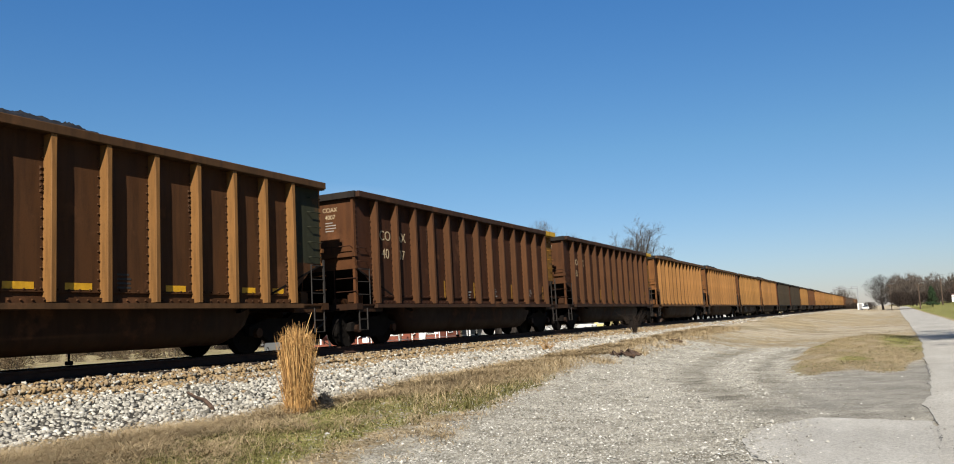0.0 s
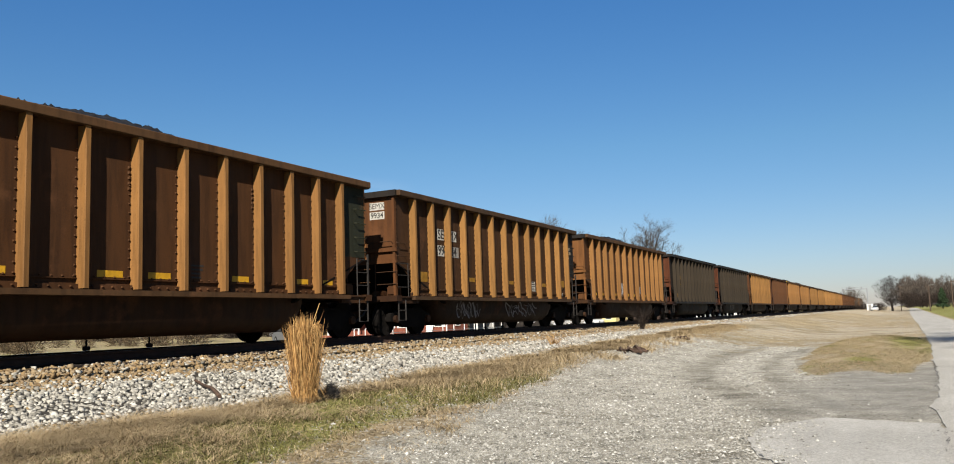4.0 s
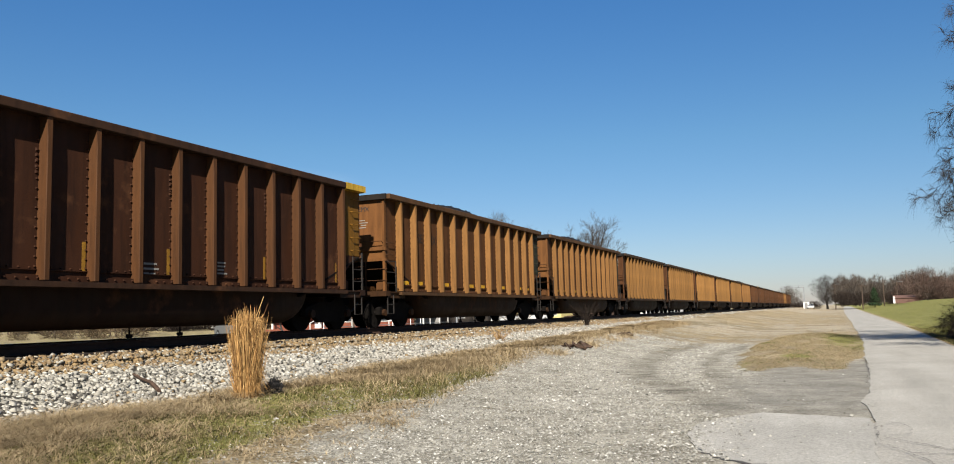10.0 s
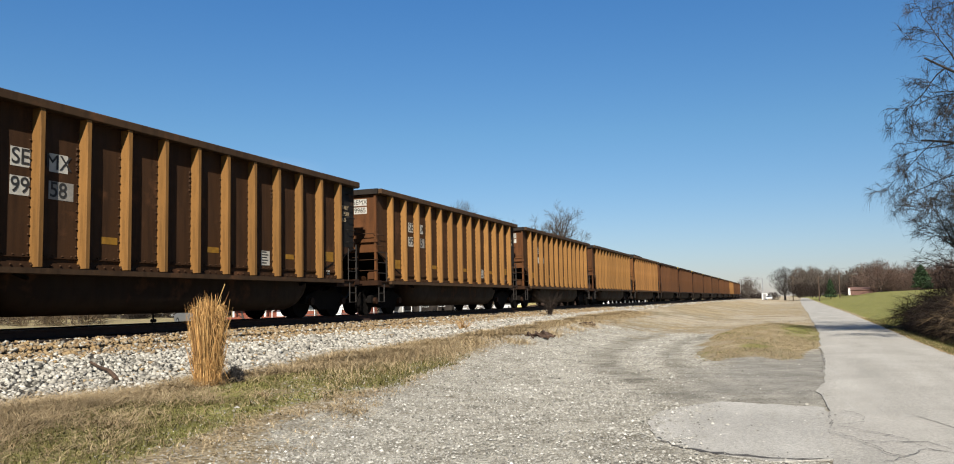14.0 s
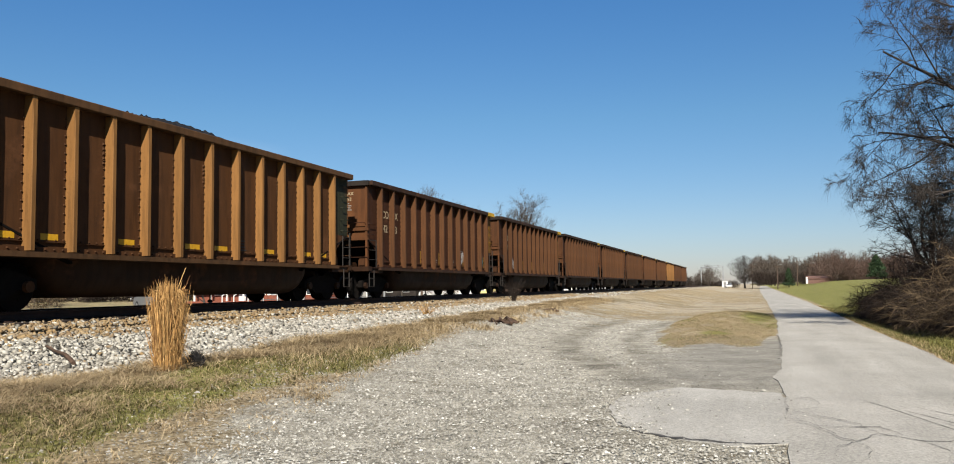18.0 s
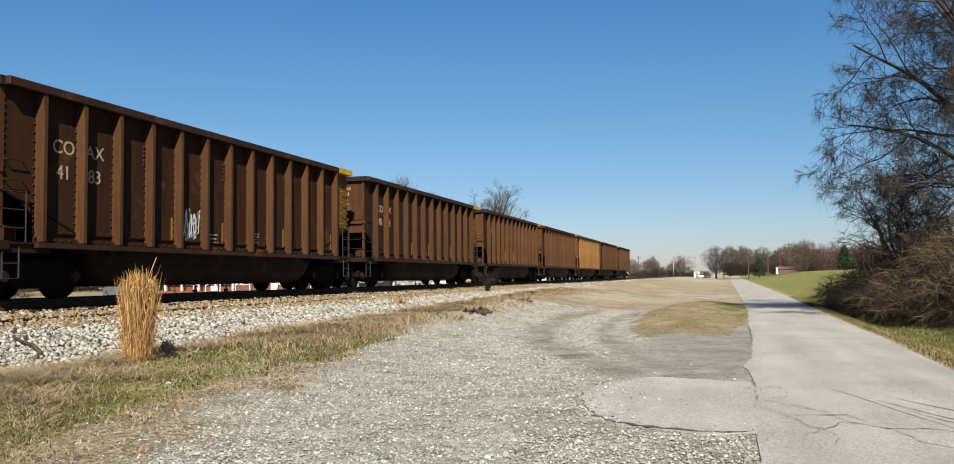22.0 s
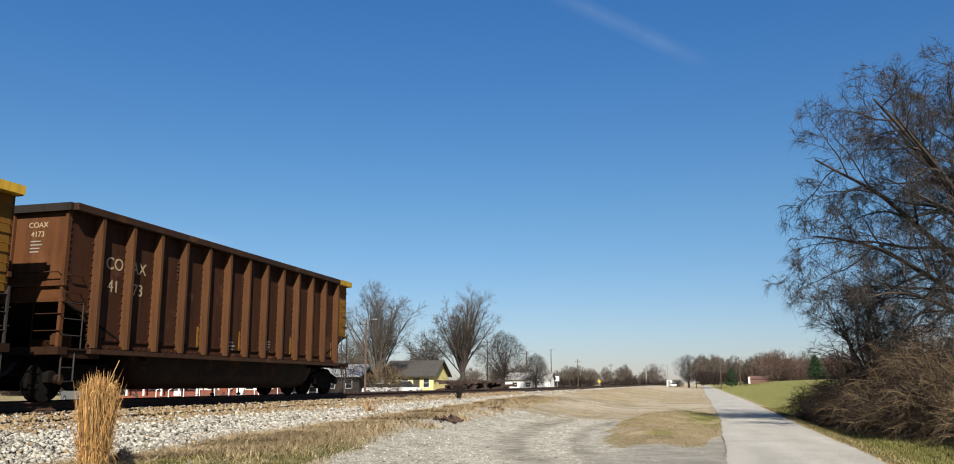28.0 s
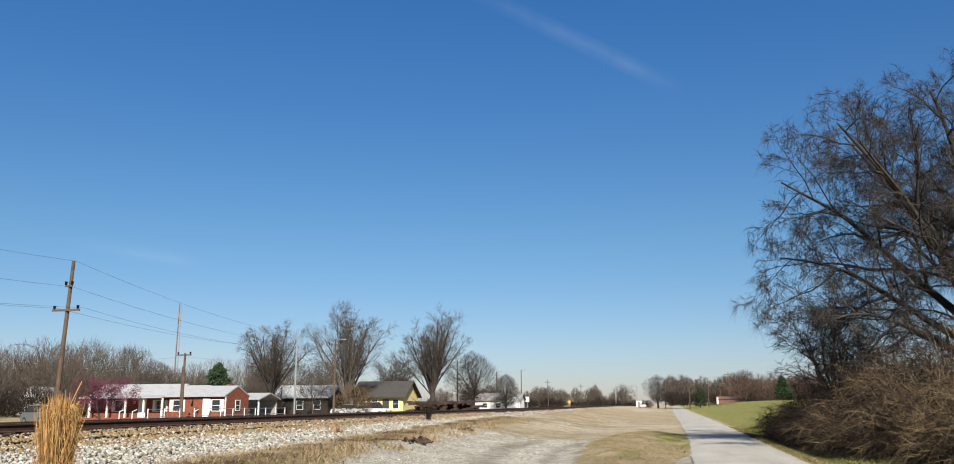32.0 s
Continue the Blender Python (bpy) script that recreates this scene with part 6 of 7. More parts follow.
def walls(bm, x0, x1, y0, y1, z0, z1, zr, along="x"):
    """A house body with its gable ends."""
    if along == "x":
        prism(bm, [(y0, z0), (y1, z0), (y1, z1), ((y0 + y1) / 2, zr - 0.02), (y0, z1)], "x", x0, x1)
    else:
        prism(bm, [(x0, z0), (x1, z0), (x1, z1), ((x0 + x1) / 2, zr - 0.02), (x0, z1)], "y", y0, y1)


def window(house, x, y, z, w, h, face="front"):
    """Frame, sill and pane set in a wall; face: front (-y) or side (+x)."""
    f, s = (0.06, 0.03)
    def b(a0, a1, c0, c1, d0, d1):
        return (x + a0, x + a1, y - d1, y - d0, z + c0, z + c1) if face == "front" else (x + d0, x + d1, y + a0, y + a1, z + c0, z + c1)
    fr = part("window", boxes(b(-w / 2, w / 2, h / 2 - f, h / 2, 0.002, 0.06), b(-w / 2, w / 2, -h / 2, -h / 2 + f, 0.002, 0.06), b(-w / 2, -w / 2 + f, -h / 2 + f, h / 2 - f, 0.002, 0.06), b(w / 2 - f, w / 2, -h / 2 + f, h / 2 - f, 0.002, 0.06), b(-w / 2 + f, w / 2 - f, -0.02, 0.02, 0.002, 0.05)), WHITE_PAINT, house)
    part("pane", boxes(b(-w / 2 + f, w / 2 - f, -h / 2 + f, h / 2 - f, 0.002, 0.03)), DARK_GLASS, fr)


def door(house, x, y, z, w, h, mat):
    part("door", boxes((x - w / 2, x + w / 2, y - 0.05, y - 0.002, z, z + h)), mat, house)


GZ0 = 0.2
brick_house = empty("brick_house", pose(-53.6, 80, GZ0), "long red-brick ranch house with white trim and a pale metal roof", "house")
for x0, x1, y0, y1, zr in ((-6.5, 3.4, 0.0, 5.4, 3.72), (3.4, 6.7, -0.8, 4.4, 3.52), (6.7, 10.4, -1.6, 3.2, 3.42)):
    bm = bmesh.new()
    walls(bm, x0, x1 - 0.01, y0, y1, 0, 2.45, zr)
    part("wall", bm, BRICK, brick_house)
    bm = bmesh.new()
    gable(bm, x0, x1 - 0.3, y0, y1, 2.45, zr, 0.3)
    part("roof", bm, ROOF_WHITE, brick_house, "pale metal roof")
for x in (-5.6, -3.5, -1.35, 0.8, 2.95):
    part("porch_post", boxes((x, x + 0.16, -1.5, -1.34, 0, 2.3)), WHITE_PAINT, brick_house)
bm = bmesh.new()
prism(bm, [(-1.75, 2.28), (0.1, 2.52), (0.1, 2.62), (-1.75, 2.38)], "x", -6.7, 3.1)
part("porch_roof", bm, ROOF_WHITE, brick_house)
part("porch_floor", boxes((-6.5, 3.35, -1.6, -0.01, 0, 0.3)), BRICK, brick_house, "brick porch base")
for x, y in ((-3.0, 0.0), (1.9, 0.0), (4.4, -0.8), (9.3, -1.6)):
    window(brick_house, x, y, 1.5, 1.0, 1.2)
    for s_ in (-0.72, 0.72):
        part("shutter", boxes((x + s_ - 0.16, x + s_ + 0.16, y - 0.045, y - 0.003, 0.9, 2.1)), WHITE_PAINT, brick_house)
window(brick_house, 10.39, 0.8, 1.5, 1.0, 1.1, "side")
door(brick_house, -0.2, 0.0, 0.3, 0.95, 2.05, WHITE_PAINT)
door(brick_house, 8.2, -1.6, 0.15, 0.8, 2.05, WHITE_PAINT)
part("corner_board", boxes((10.28, 10.4, -1.64, -1.602, 0, 2.4)), WHITE_PAINT, brick_house)
part("corner_board", boxes((6.5, 6.62, -0.84, -0.802, 0, 2.4)), WHITE_PAINT, brick_house)
part("chimney", boxes((8.2, 8.6, 2.3, 2.7, 2.8, 3.75)), BRICK, brick_house)
for x, y in ((-1.2, -2.4), (0.3, -2.4), (7.4, -2.4), (8.8, -2.4)):
    bm = bmesh.new()
    tube(bm, [(x, y, 0), (x, y, 0.9), (x, y + 0.7, 1.1)], 0.05, 6)
    part("step_rail", bm, WHITE_PAINT, brick_house)

carport = empty("carport", pose(-46.0, 90, GZ0), "open carport with white posts and a pale roof", "carport")
bm = bmesh.new()
gable(bm, -2.0, 1.6, -2, 3, 2.2, 2.8, 0.2)
part("roof", bm, ROOF_WHITE, carport)
for x in (-1.9, -0.2, 1.5):
    part("post", boxes((x - 0.07, x + 0.07, -1.95, -1.81, 0, 2.1)), WHITE_PAINT, carport)
part("wall", boxes((-1.9, 1.5, 2.7, 2.85, 0, 2.1)), GREY_SIDING, carport)

grey_house = empty("grey_house", pose(-48.0, 106.0, GZ0), "house with a pale roof and walls coloured dark as shade, behind bare trees", "house")
bm = bmesh.new()
walls(bm, -3.5, 4.5, 0, 7, 0, 2.5, 4.1)
part("wall", bm, SHADE_BOARDS, grey_house)
bm = bmesh.new()
gable(bm, -3.5, 4.5, 0, 7, 2.5, 4.1, 0.5)
part("roof", bm, ROOF_WHITE, grey_house)
window(grey_house, 0.5, 0, 1.5, 1.0, 1.2)
window(grey_house, 3.0, 0, 1.5, 1.0, 1.2)

yellow = empty("yellow_house", pose(-36.0, 108.0, GZ0), "pale yellow house with a dark shingle roof", "house")
bm = bmesh.new()
walls(bm, -4.6, 2.4, 0, 7, 0, 2.5, 4.6)
part("wall", bm, YELLOW_SIDING, yellow)
bm = bmesh.new()
gable(bm, -4.6, 2.4, 0, 7, 2.5, 4.6, 0.5)
part("roof", bm, ROOF_DARK, yellow)
for x in (-3.4, -1.6, 1.4):
    window(yellow, x, 0, 1.6, 0.9, 1.3)
door(yellow, 0.0, 0, 0.2, 0.9, 2.0, ROOF_DARK)

pale = empty("pale_house", pose(-31.5, 164.0, GZ0), "low white house with a grey roof", "house")
bm = bmesh.new()
walls(bm, -4.5, 4.5, 0, 6, 0, 2.3, 3.6)
part("wall", bm, WHITE_PAINT, pale)
bm = bmesh.new()
gable(bm, -4.5, 4.5, 0, 6, 2.3, 3.6, 0.4)
part("roof", bm, GREY_SIDING, pale)
bm = bmesh.new()
walls(bm, 1.6, 4.4, -1.5, 0, 0, 2.2, 3.2, "y")
part("wing", bm, WHITE_PAINT, pale)
window(pale, -2.5, 0, 1.3, 1.1, 1.0)
window(pale, 0.2, 0, 1.3, 1.1, 1.0)

white_barn = empty("white_shed", pose(-88, 104, GZ0), "white gabled outbuilding before bare woods", "shed")
bm = bmesh.new()
walls(bm, -2, 2, 0, 5, 0, 2.6, 4.2, "y")
part("wall", bm, WHITE_PAINT, white_barn)
bm = bmesh.new()
gable(bm, -2, 2, 0, 5, 2.6, 4.2, 0.3, "y")
part("roof", bm, GREY_SIDING, white_barn)

bx, by = 17.8, 232.0
barn = empty("barn", pose(bx, by, float(land(bx, by)) - 0.1), "long brown shed at the field's far edge", "barn")
bm = bmesh.new()
walls(bm, -2.6, 3.6, 0, 5, 0, 1.3, 1.9)
part("wall", bm, BROWN_WALL, barn)
bm = bmesh.new()
gable(bm, -2.6, 3.6, 0, 5, 1.3, 1.9, 0.2)
part("roof", bm, BROWN_WALL, barn)
part("door", boxes((-2.95, -2.5, -0.15, -0.02, 0, 1.7)), WHITE_PAINT, barn)


# ---- poles, wires, tower, signals ----
def utility_pole(x, y, h, label, arms=((0.62, 1.7),), lamp=False, mat=None, lean=0.0):
    z = float(land(x, y))
    e = empty("utility_pole", pose(x, y, z), label, "utility pole", "utility poles")
    bm = bmesh.new()
    tube(bm, [(0, 0, -0.1), (lean * 0.5, 0, h * 0.5), (lean, 0, h)], 0.15, 8, 0.10)
    part("pole", bm, mat or POLE_WOOD, e)
    for f, w in arms:
        za = h * f if f <= 1 else f
        part("crossarm", boxes((lean * f - w / 2, lean * f + w / 2, -0.18, -0.10, za - 0.06, za + 0.06)), POLE_WOOD, e)
        for s in (-0.9, 0.9):
            bm = bmesh.new()
            tube(bm, [(lean * f + s * w / 2 * 0.95, -0.14, za + 0.06), (lean * f + s * w / 2 * 0.95, -0.14, za + 0.28)], 0.06, 6, 0.09)
            part("insulator", bm, BLACK_STEEL, e)
    if lamp:
        bm = bmesh.new()
        tube(bm, [(0, 0, h - 0.3), (0.6, -0.2, h), (1.1, -0.3, h)], 0.03, 5)
        part("lamp_arm", bm, GALV, e)
        part("lamp_head", boxes((0.9, 1.4, -0.42, -0.18, h - 0.1, h + 0.02)), GALV, e)
    return e


utility_pole(-35.25, 43.7, 10.2, "weathered wooden utility pole with a crossarm and a cut-out bracket", ((0.70, 1.9), (0.845, 0.5)), lean=0.35)
utility_pole(-44.5, 72.4, 6.4, "short wooden utility pole with a small crossarm", ((0.97, 1.5),))
utility_pole(-45.6, 74.0, 5.2, "plain short wooden pole beside a utility pole", ())
utility_pole(-37.0, 92.0, 9.0, "wooden utility pole with a lamp among bare trees", ((0.93, 1.6),), True)
utility_pole(-36.0, 149.0, 9.4, "wooden utility pole beside a round bare tree", ((0.95, 1.4),))
utility_pole(-36.0, 187.0, 8.8, "wooden pole with a street lamp", (), True)
utility_pole(-36.0, 222.0, 10.6, "tall wooden pole with a street lamp", (), True)
utility_pole(-39.0, 300.0, 10.2, "far wooden utility pole", ((0.9, 1.8),))
utility_pole(-29.0, 320.0, 9.0, "far wooden utility pole", ((0.9, 1.8),))
for x, y, h in ((8.5, 250.0, 7.0), (13.6, 246.0, 7.2), (16.4, 240.0, 5.8), (18.5, 236.0, 8.2), (2.0, 300.0, 8.4)):
    utility_pole(x, y, h, "far wooden utility pole beside the lane", ((0.93, 2.0),), True)
steel = empty("light_pole", pose(-31.2, 68.5, 0.25), "tall slim galvanised steel pole", "light pole")
bm = bmesh.new()
tube(bm, [(0, 0, -0.1), (0, 0, 8.1)], 0.10, 8, 0.06)
part("pole", bm, GALV, steel)
part("base_plate", boxes((-0.25, 0.25, -0.25, 0.25, 0, 0.08)), GALV, steel)
tower = empty("lattice_tower", pose(-69, 110, 0.2), "thin steel lattice radio mast behind a brick house", "radio mast")
legs = [(0.34 * math.cos(a), 0.34 * math.sin(a)) for a in (0.3, 2.4, 4.5)]
for lx, ly in legs:
    bm = bmesh.new()
    tube(bm, [(lx, ly, 0), (lx * 0.5, ly * 0.5, 16.5)], 0.055, 5)
    part("mast_leg", bm, GREY_SIDING, tower)
bm = bmesh.new()
for k in range(34):
    z, f = 0.4 + 0.48 * k, 1 - 0.5 * (0.4 + 0.48 * k) / 16.5
    a, b = legs[k % 3], legs[(k + 1) % 3]
    tube(bm, [(a[0] * f, a[1] * f, z), (b[0] * f, b[1] * f, z + 0.4)], 0.035, 4)
tagged(part("bracing", bm, GREY_SIDING, tower), kind="stuff")


def wire(a, b, sag, r=0.008):
    bm = bmesh.new()
    a, b = Vector(a), Vector(b)
    pts = [a.lerp(b, i / 14) - Vector((0, 0, sag * 4 * (i / 14) * (1 - i / 14))) for i in range(15)]
    tube(bm, pts, r, 4)
    w = part("power_line", bm, WIRE, None)
    tagged(w, "thin dark overhead wire slung between poles", "overhead wire", "overhead wires")


for dx, z0, z1, sag in ((0.3, 10.4, 9.1, 1.0), (0.25, 8.8, 8.4, 0.9), (-0.6, 7.5, 8.6, 1.0), (1.1, 7.5, 8.6, 1.2)):
    wire((-35.0 + dx, 43.7, z0), (-37.0 + dx, 92.0, z1), sag)
    wire((-35.0 + dx, 43.7, z0), (-35.0 + dx, -8.0, z0 + 0.3), sag)
wire((-44.5, 72.4, 6.3), (-74.0, 60.0, 5.2), 0.5)
wire((-44.5, 72.4, 6.3), (-37.0, 92.0, 7.0), 0.4)
wire((-37.0, 92.0, 9.0), (-36.0, 149.0, 9.3), 0.9)
wire((-36.0, 149.0, 9.3), (-36.0, 222.0, 10.4), 0.9)
for a, b in (((8.5, 250, 8.6), (13.6, 246, 8.8)), ((13.6, 246, 8.8), (18.5, 236, 9.6)), ((2, 300, 8.6), (8.5, 250, 8.6))):
    wire(a, b, 0.4, 0.02)

gantry = empty("signal_bridge", pose(-11.0, 300, 0.9), "grey steel signal bridge over the far track", "signal bridge")
for x in (-4.0, 3.4):
    part("upright", boxes((x - 0.15, x + 0.15, -0.15, 0.15, -0.2, 7.0)), GALV, gantry)
part("beam", boxes((-4.2, 3.6, -0.2, 0.2, 6.6, 6.85)), GALV, gantry)
part("handrail", boxes((-4.2, 3.6, -0.2, -0.12, 7.3, 7.4)), GALV, gantry)
for x in (-2.6, 1.8):
    part("signal_head", boxes((x - 0.18, x + 0.18, -0.4, -0.2, 6.9, 7.5)), GALV, gantry)
cab = empty("signal_cabinet", pose(-6.2, 262, 0.55), "pale equipment cabinet beside the far track", "cabinet")
part("body", boxes((-0.8, 0.8, -0.8, 0.8, 0, 2.0)), WHITE_PAINT, cab)
part("roof", boxes((-0.9, 0.9, -0.9, 0.9, 2.0, 2.1)), GALV, cab)
part("door", boxes((-0.4, 0.4, -0.84, -0.802, 0.1, 1.8)), GREY_SIDING, cab)
sgn = empty("warning_sign", pose(-21.5, 205, 0.0), "yellow diamond warning sign on a post", "sign")
part("post", boxes((-0.05, 0.05, -0.05, 0.05, 0, 2.2)), GALV, sgn)
bm = bmesh.new()
prism(bm, [(0, 1.75), (0.45, 2.2), (0, 2.65), (-0.45, 2.2)], "y", -0.09, -0.06)
part("plate", bm, SIGN_YELLOW, sgn)
sgn2 = empty("white_sign", pose(-29.5, 190, 0.25), "small white rectangular roadside sign", "sign")
part("post", boxes((-0.05, 0.05, -0.05, 0.05, 0, 2.0)), GALV, sgn2)
part("plate", boxes((-0.45, 0.45, -0.09, -0.06, 2.0, 3.1)), WHITE_PAINT, sgn2)

# stacked old ties across the track
pr = random.Random(8)
for px0, n, rows in ((-20.2, 8, 6), (-17.3, 8, 5)):
    pile = empty("tie_pile", pose(px0, 73.5, float(land(px0, 73.5))), "pile of old dark railway ties tumbled beside the track", "tie pile", "tie piles")
    for r_ in range(rows):
        for i in range(n - r_ // 2):
            bm = bmesh.new()
            q = pose((i - (n - r_ // 2) / 2) * 0.34 + pr.uniform(-0.2, 0.2), pr.uniform(-0.5, 0.5), r_ * 0.21 + pr.uniform(0, 0.05), pr.uniform(-5, 5), pr.uniform(-8, 8), pr.uniform(-12, 12) + (90 if r_ % 3 == 2 else 0))
            box(bm, -0.115, 0.115, -1.3, 1.3, 0, 0.2, q)
            part("old_tie", bm, LOG_WOOD, pile)


def parked_car(x, y, turn, paint, label, h=1.5):
    z = float(land(x, y))
    e = empty("car", pose(x, y, z, 0, 0, turn), label, "car", "parked cars")
    bm = bmesh.new()
    prism(bm, [(-2.2, 0.35), (-2.25, 0.75), (-2.1, 0.95), (-1.0, 1.0), (1.6, 1.0), (2.15, 0.92), (2.25, 0.6), (2.2, 0.3)], "x", -0.88, 0.88)
    bmesh.ops.bevel(bm, geom=bm.edges[:], offset=0.06, segments=2, affect="EDGES")
    part("body", bm, paint, e)
    bm = bmesh.new()
    prism(bm, [(-1.2, 0.98), (-0.55, h), (1.25, h), (1.95, 0.98)], "x", -0.74, 0.74)
    bmesh.ops.bevel(bm, geom=bm.edges[:], offset=0.05, segments=2, affect="EDGES")
    part("cabin", bm, DARK_GLASS, e)
    part("roof", boxes((-0.7, 0.7, -0.6, 1.3, h - 0.02, h + 0.03)), paint, e)
    for s in (-1, 1):
        for yy in (-1.4, 1.35):
            bm = bmesh.new()
            tube(bm, [(s * 0.70, yy, 0.33), (s * 0.90, yy, 0.33)], 0.33, 14)
            w = part("wheel", bm, RUBBER, e)
            bm = bmesh.new()
            tube(bm, [(s * 0.89, yy, 0.33), (s * 0.915, yy, 0.33)], 0.2, 10)
            part("rim", bm, GALV, w)
        part("headlight", boxes((s * 0.6 - 0.15, s * 0.6 + 0.15, -2.27, -2.2, 0.62, 0.78)), GALV, e)


parked_car(-38.5, 101.0, 95, CAR_WHITE, "white car parked beside the road", 1.5)
parked_car(-37.0, 106.0, 80, CAR_WHITE, "white van parked beside a yellow house", 1.8)
parked_car(-43.5, 53.0, 60, CAR_SILVER, "silver car parked near a redbud tree", 1.5)
parked_car(-5.0, 262.0, 0, CAR_WHITE, "white car far down the lane", 1.5)
# chain-link run before the brick house
fence = empty("fence", pose(-38.5, 58.0, 0.25), "low white-posted fence along a yard", "fence")
for i in range(12):
    bm = bmesh.new()
    tube(bm, [(0, i * 2.2, 0), (0, i * 2.2, 1.2)], 0.04, 6)
    part("post", bm, WHITE_PAINT, fence)
for z in (0.6, 1.15):
    bm = bmesh.new()
    tube(bm, [(0, 0, z), (0, 24.2, z)], 0.025, 5)
    part("rail", bm, GALV, fence)
# ---- grass, brush and the big tree beside the lane ----
def blades(name, X, Y, Z, H, W, rng, mat, lean=0.5, segs=2, toward=None):
    """Bent grass blades, each a tapering ribbon."""
    n = len(X)
    a = rng.uniform(0, 6.28, n) if toward is None else rng.normal(toward, 0.9, n)
    l = lean * rng.uniform(0.2, 1.5, n)
    side = np.stack([-np.sin(a), np.cos(a), np.zeros(n)], -1) * (W / 2)[:, None]
    fwd = np.stack([np.cos(a), np.sin(a), np.zeros(n)], -1)
    base = np.stack([X, Y, Z], -1)
    rows = []
    for i in range(segs + 1):
        s = i / segs
        p = base + fwd * (H * l * s ** 1.6)[:, None] + np.array([0, 0, 1.0]) * (H * (s - 0.35 * np.minimum(l, 1.3) * s * s))[:, None]
        k = 1 - 0.85 * s
        rows += [p - side * k, p + side * k]
    V = np.stack(rows, 1)
    idx = np.arange(n)[:, None] * (2 * segs + 2)
    F = np.concatenate([np.stack([idx[:, 0] + 2 * i, idx[:, 0] + 2 * i + 1, idx[:, 0] + 2 * i + 3, idx[:, 0] + 2 * i + 2], -1) for i in range(segs)])
    return new(name, fast_mesh(name, V.reshape(-1, 3), F, [mat]))


rng = np.random.default_rng(12)
n = 230000
y = 3.5 + 52 * rng.random(n) ** 2.0
gl = np.interp(y, *GRAVEL_L)
toe = -9.3 - 0.018 * np.maximum(y - 12, 0)
u = rng.random(n)
x = gl + 0.35 + (toe - 0.5 - gl - 0.35) * u ** 0.8
# two blades in three stand in tufts
hub = rng.integers(0, 5200, n)
in_tuft = rng.random(n) < 0.66
ty, tu = y[hub], u[hub]
x = np.where(in_tuft, x[hub] + rng.normal(0, 0.045, n) * (1 + ty / 20), x)
y = np.where(in_tuft, ty + rng.normal(0, 0.045, n) * (1 + ty / 20), y)
u = np.where(in_tuft, tu, u)
clump = rough2(x * 2.3, y * 1.9) + 0.5 * rough2(x * 5.1 + 2, y * 4.3)
band = zone_masks(x, y)[1]
keep = rng.random(n) < np.clip(0.15 + 0.5 * clump + 0.7 * u ** 1.3 - 0.35 * band, 0.08, 1)
x, y, u, clump = x[keep], y[keep], u[keep], clump[keep]
h = rng.uniform(0.05, 0.20, len(x)) * (0.35 + 0.9 * u) * (1 + 0.5 * clump) + 0.02
dry = blades("dry_grass", x, y, land(x, y), h, np.full(len(x), 0.0075) * (1 + y / 22), rng, DRY_BLADE, 3.2, 2)
tagged(dry, "dry tan winter grass along the foot of the ballast", "grass", kind="stuff")
n = 90000
y = 3.5 + 20 * rng.random(n) ** 1.4
gl = np.interp(y, *GRAVEL_L)
x = gl + 0.2 - 3.6 * rng.random(n)
keep = rng.random(n) < zone_masks(x, y)[1] * np.clip(0.6 + 0.9 * rough2(x * 2.6, y * 2.2), 0.08, 1)
x, y = x[keep], y[keep]
gg = blades("green_grass", x, y, land(x, y), rng.uniform(0.03, 0.09, len(x)), np.full(len(x), 0.010) * (1 + y / 20), rng, GREEN_BLADE, 1.2)
tagged(gg, "short green weeds growing through the dry grass", "grass", kind="stuff")
n = 48000
y = 20 + 32 * rng.random(n) ** 1.1
x = -3.2 + 4.8 * rng.random(n)
cx, cy = (x + 0.75 + 0.02 * (36 - y)) / 2.25, (y - 36) / 15.5
keep = (cx ** 2 + cy ** 2 + 0.35 * rough2(x * 1.3, y * 0.4) < 0.95) & (x < road_left(y) - 0.05) & (rough2(x * 2.1, y * 0.9) > -0.35)
x, y = x[keep], y[keep]
pick = rng.random(len(x)) < 0.38 + 0.5 * sstep(-0.2, 0.5, rough2(x * 1.2 + 2, y * 0.35 + 1)) + 0.5 * np.exp(-((x - 0.4) / 0.8) ** 2 - ((y - 41) / 6) ** 2)
for m_, mat, nm, lb in ((~pick, DRY_BLADE, "dry_grass", "dry tan grass on the island beside the lane"), (pick, GREEN_BLADE, "green_grass", "green grass on the island beside the lane")):
    o = blades(nm, x[m_], y[m_], land(x[m_], y[m_]), rng.uniform(0.015, 0.055, m_.sum()), np.full(m_.sum(), 0.012), rng, mat, 1.6)
    tagged(o, lb, "grass", kind="stuff")
n = 60000
y = 10 + 50 * rng.random(n) ** 1.3
x = road_right(y) + 0.05 + 5.5 * rng.random(n) ** 1.3
o = blades("green_grass", x, y, land(x, y), rng.uniform(0.04, 0.12, n), np.full(n, 0.018), rng, GREEN_BLADE, 0.9)
tagged(o, "green grass verge beside the lane", "grass", kind="stuff")
n = 16000
y = 12 + 50 * rng.random(n) ** 1.2
x = road_right(y) + 0.6 * rng.random(n) ** 1.5
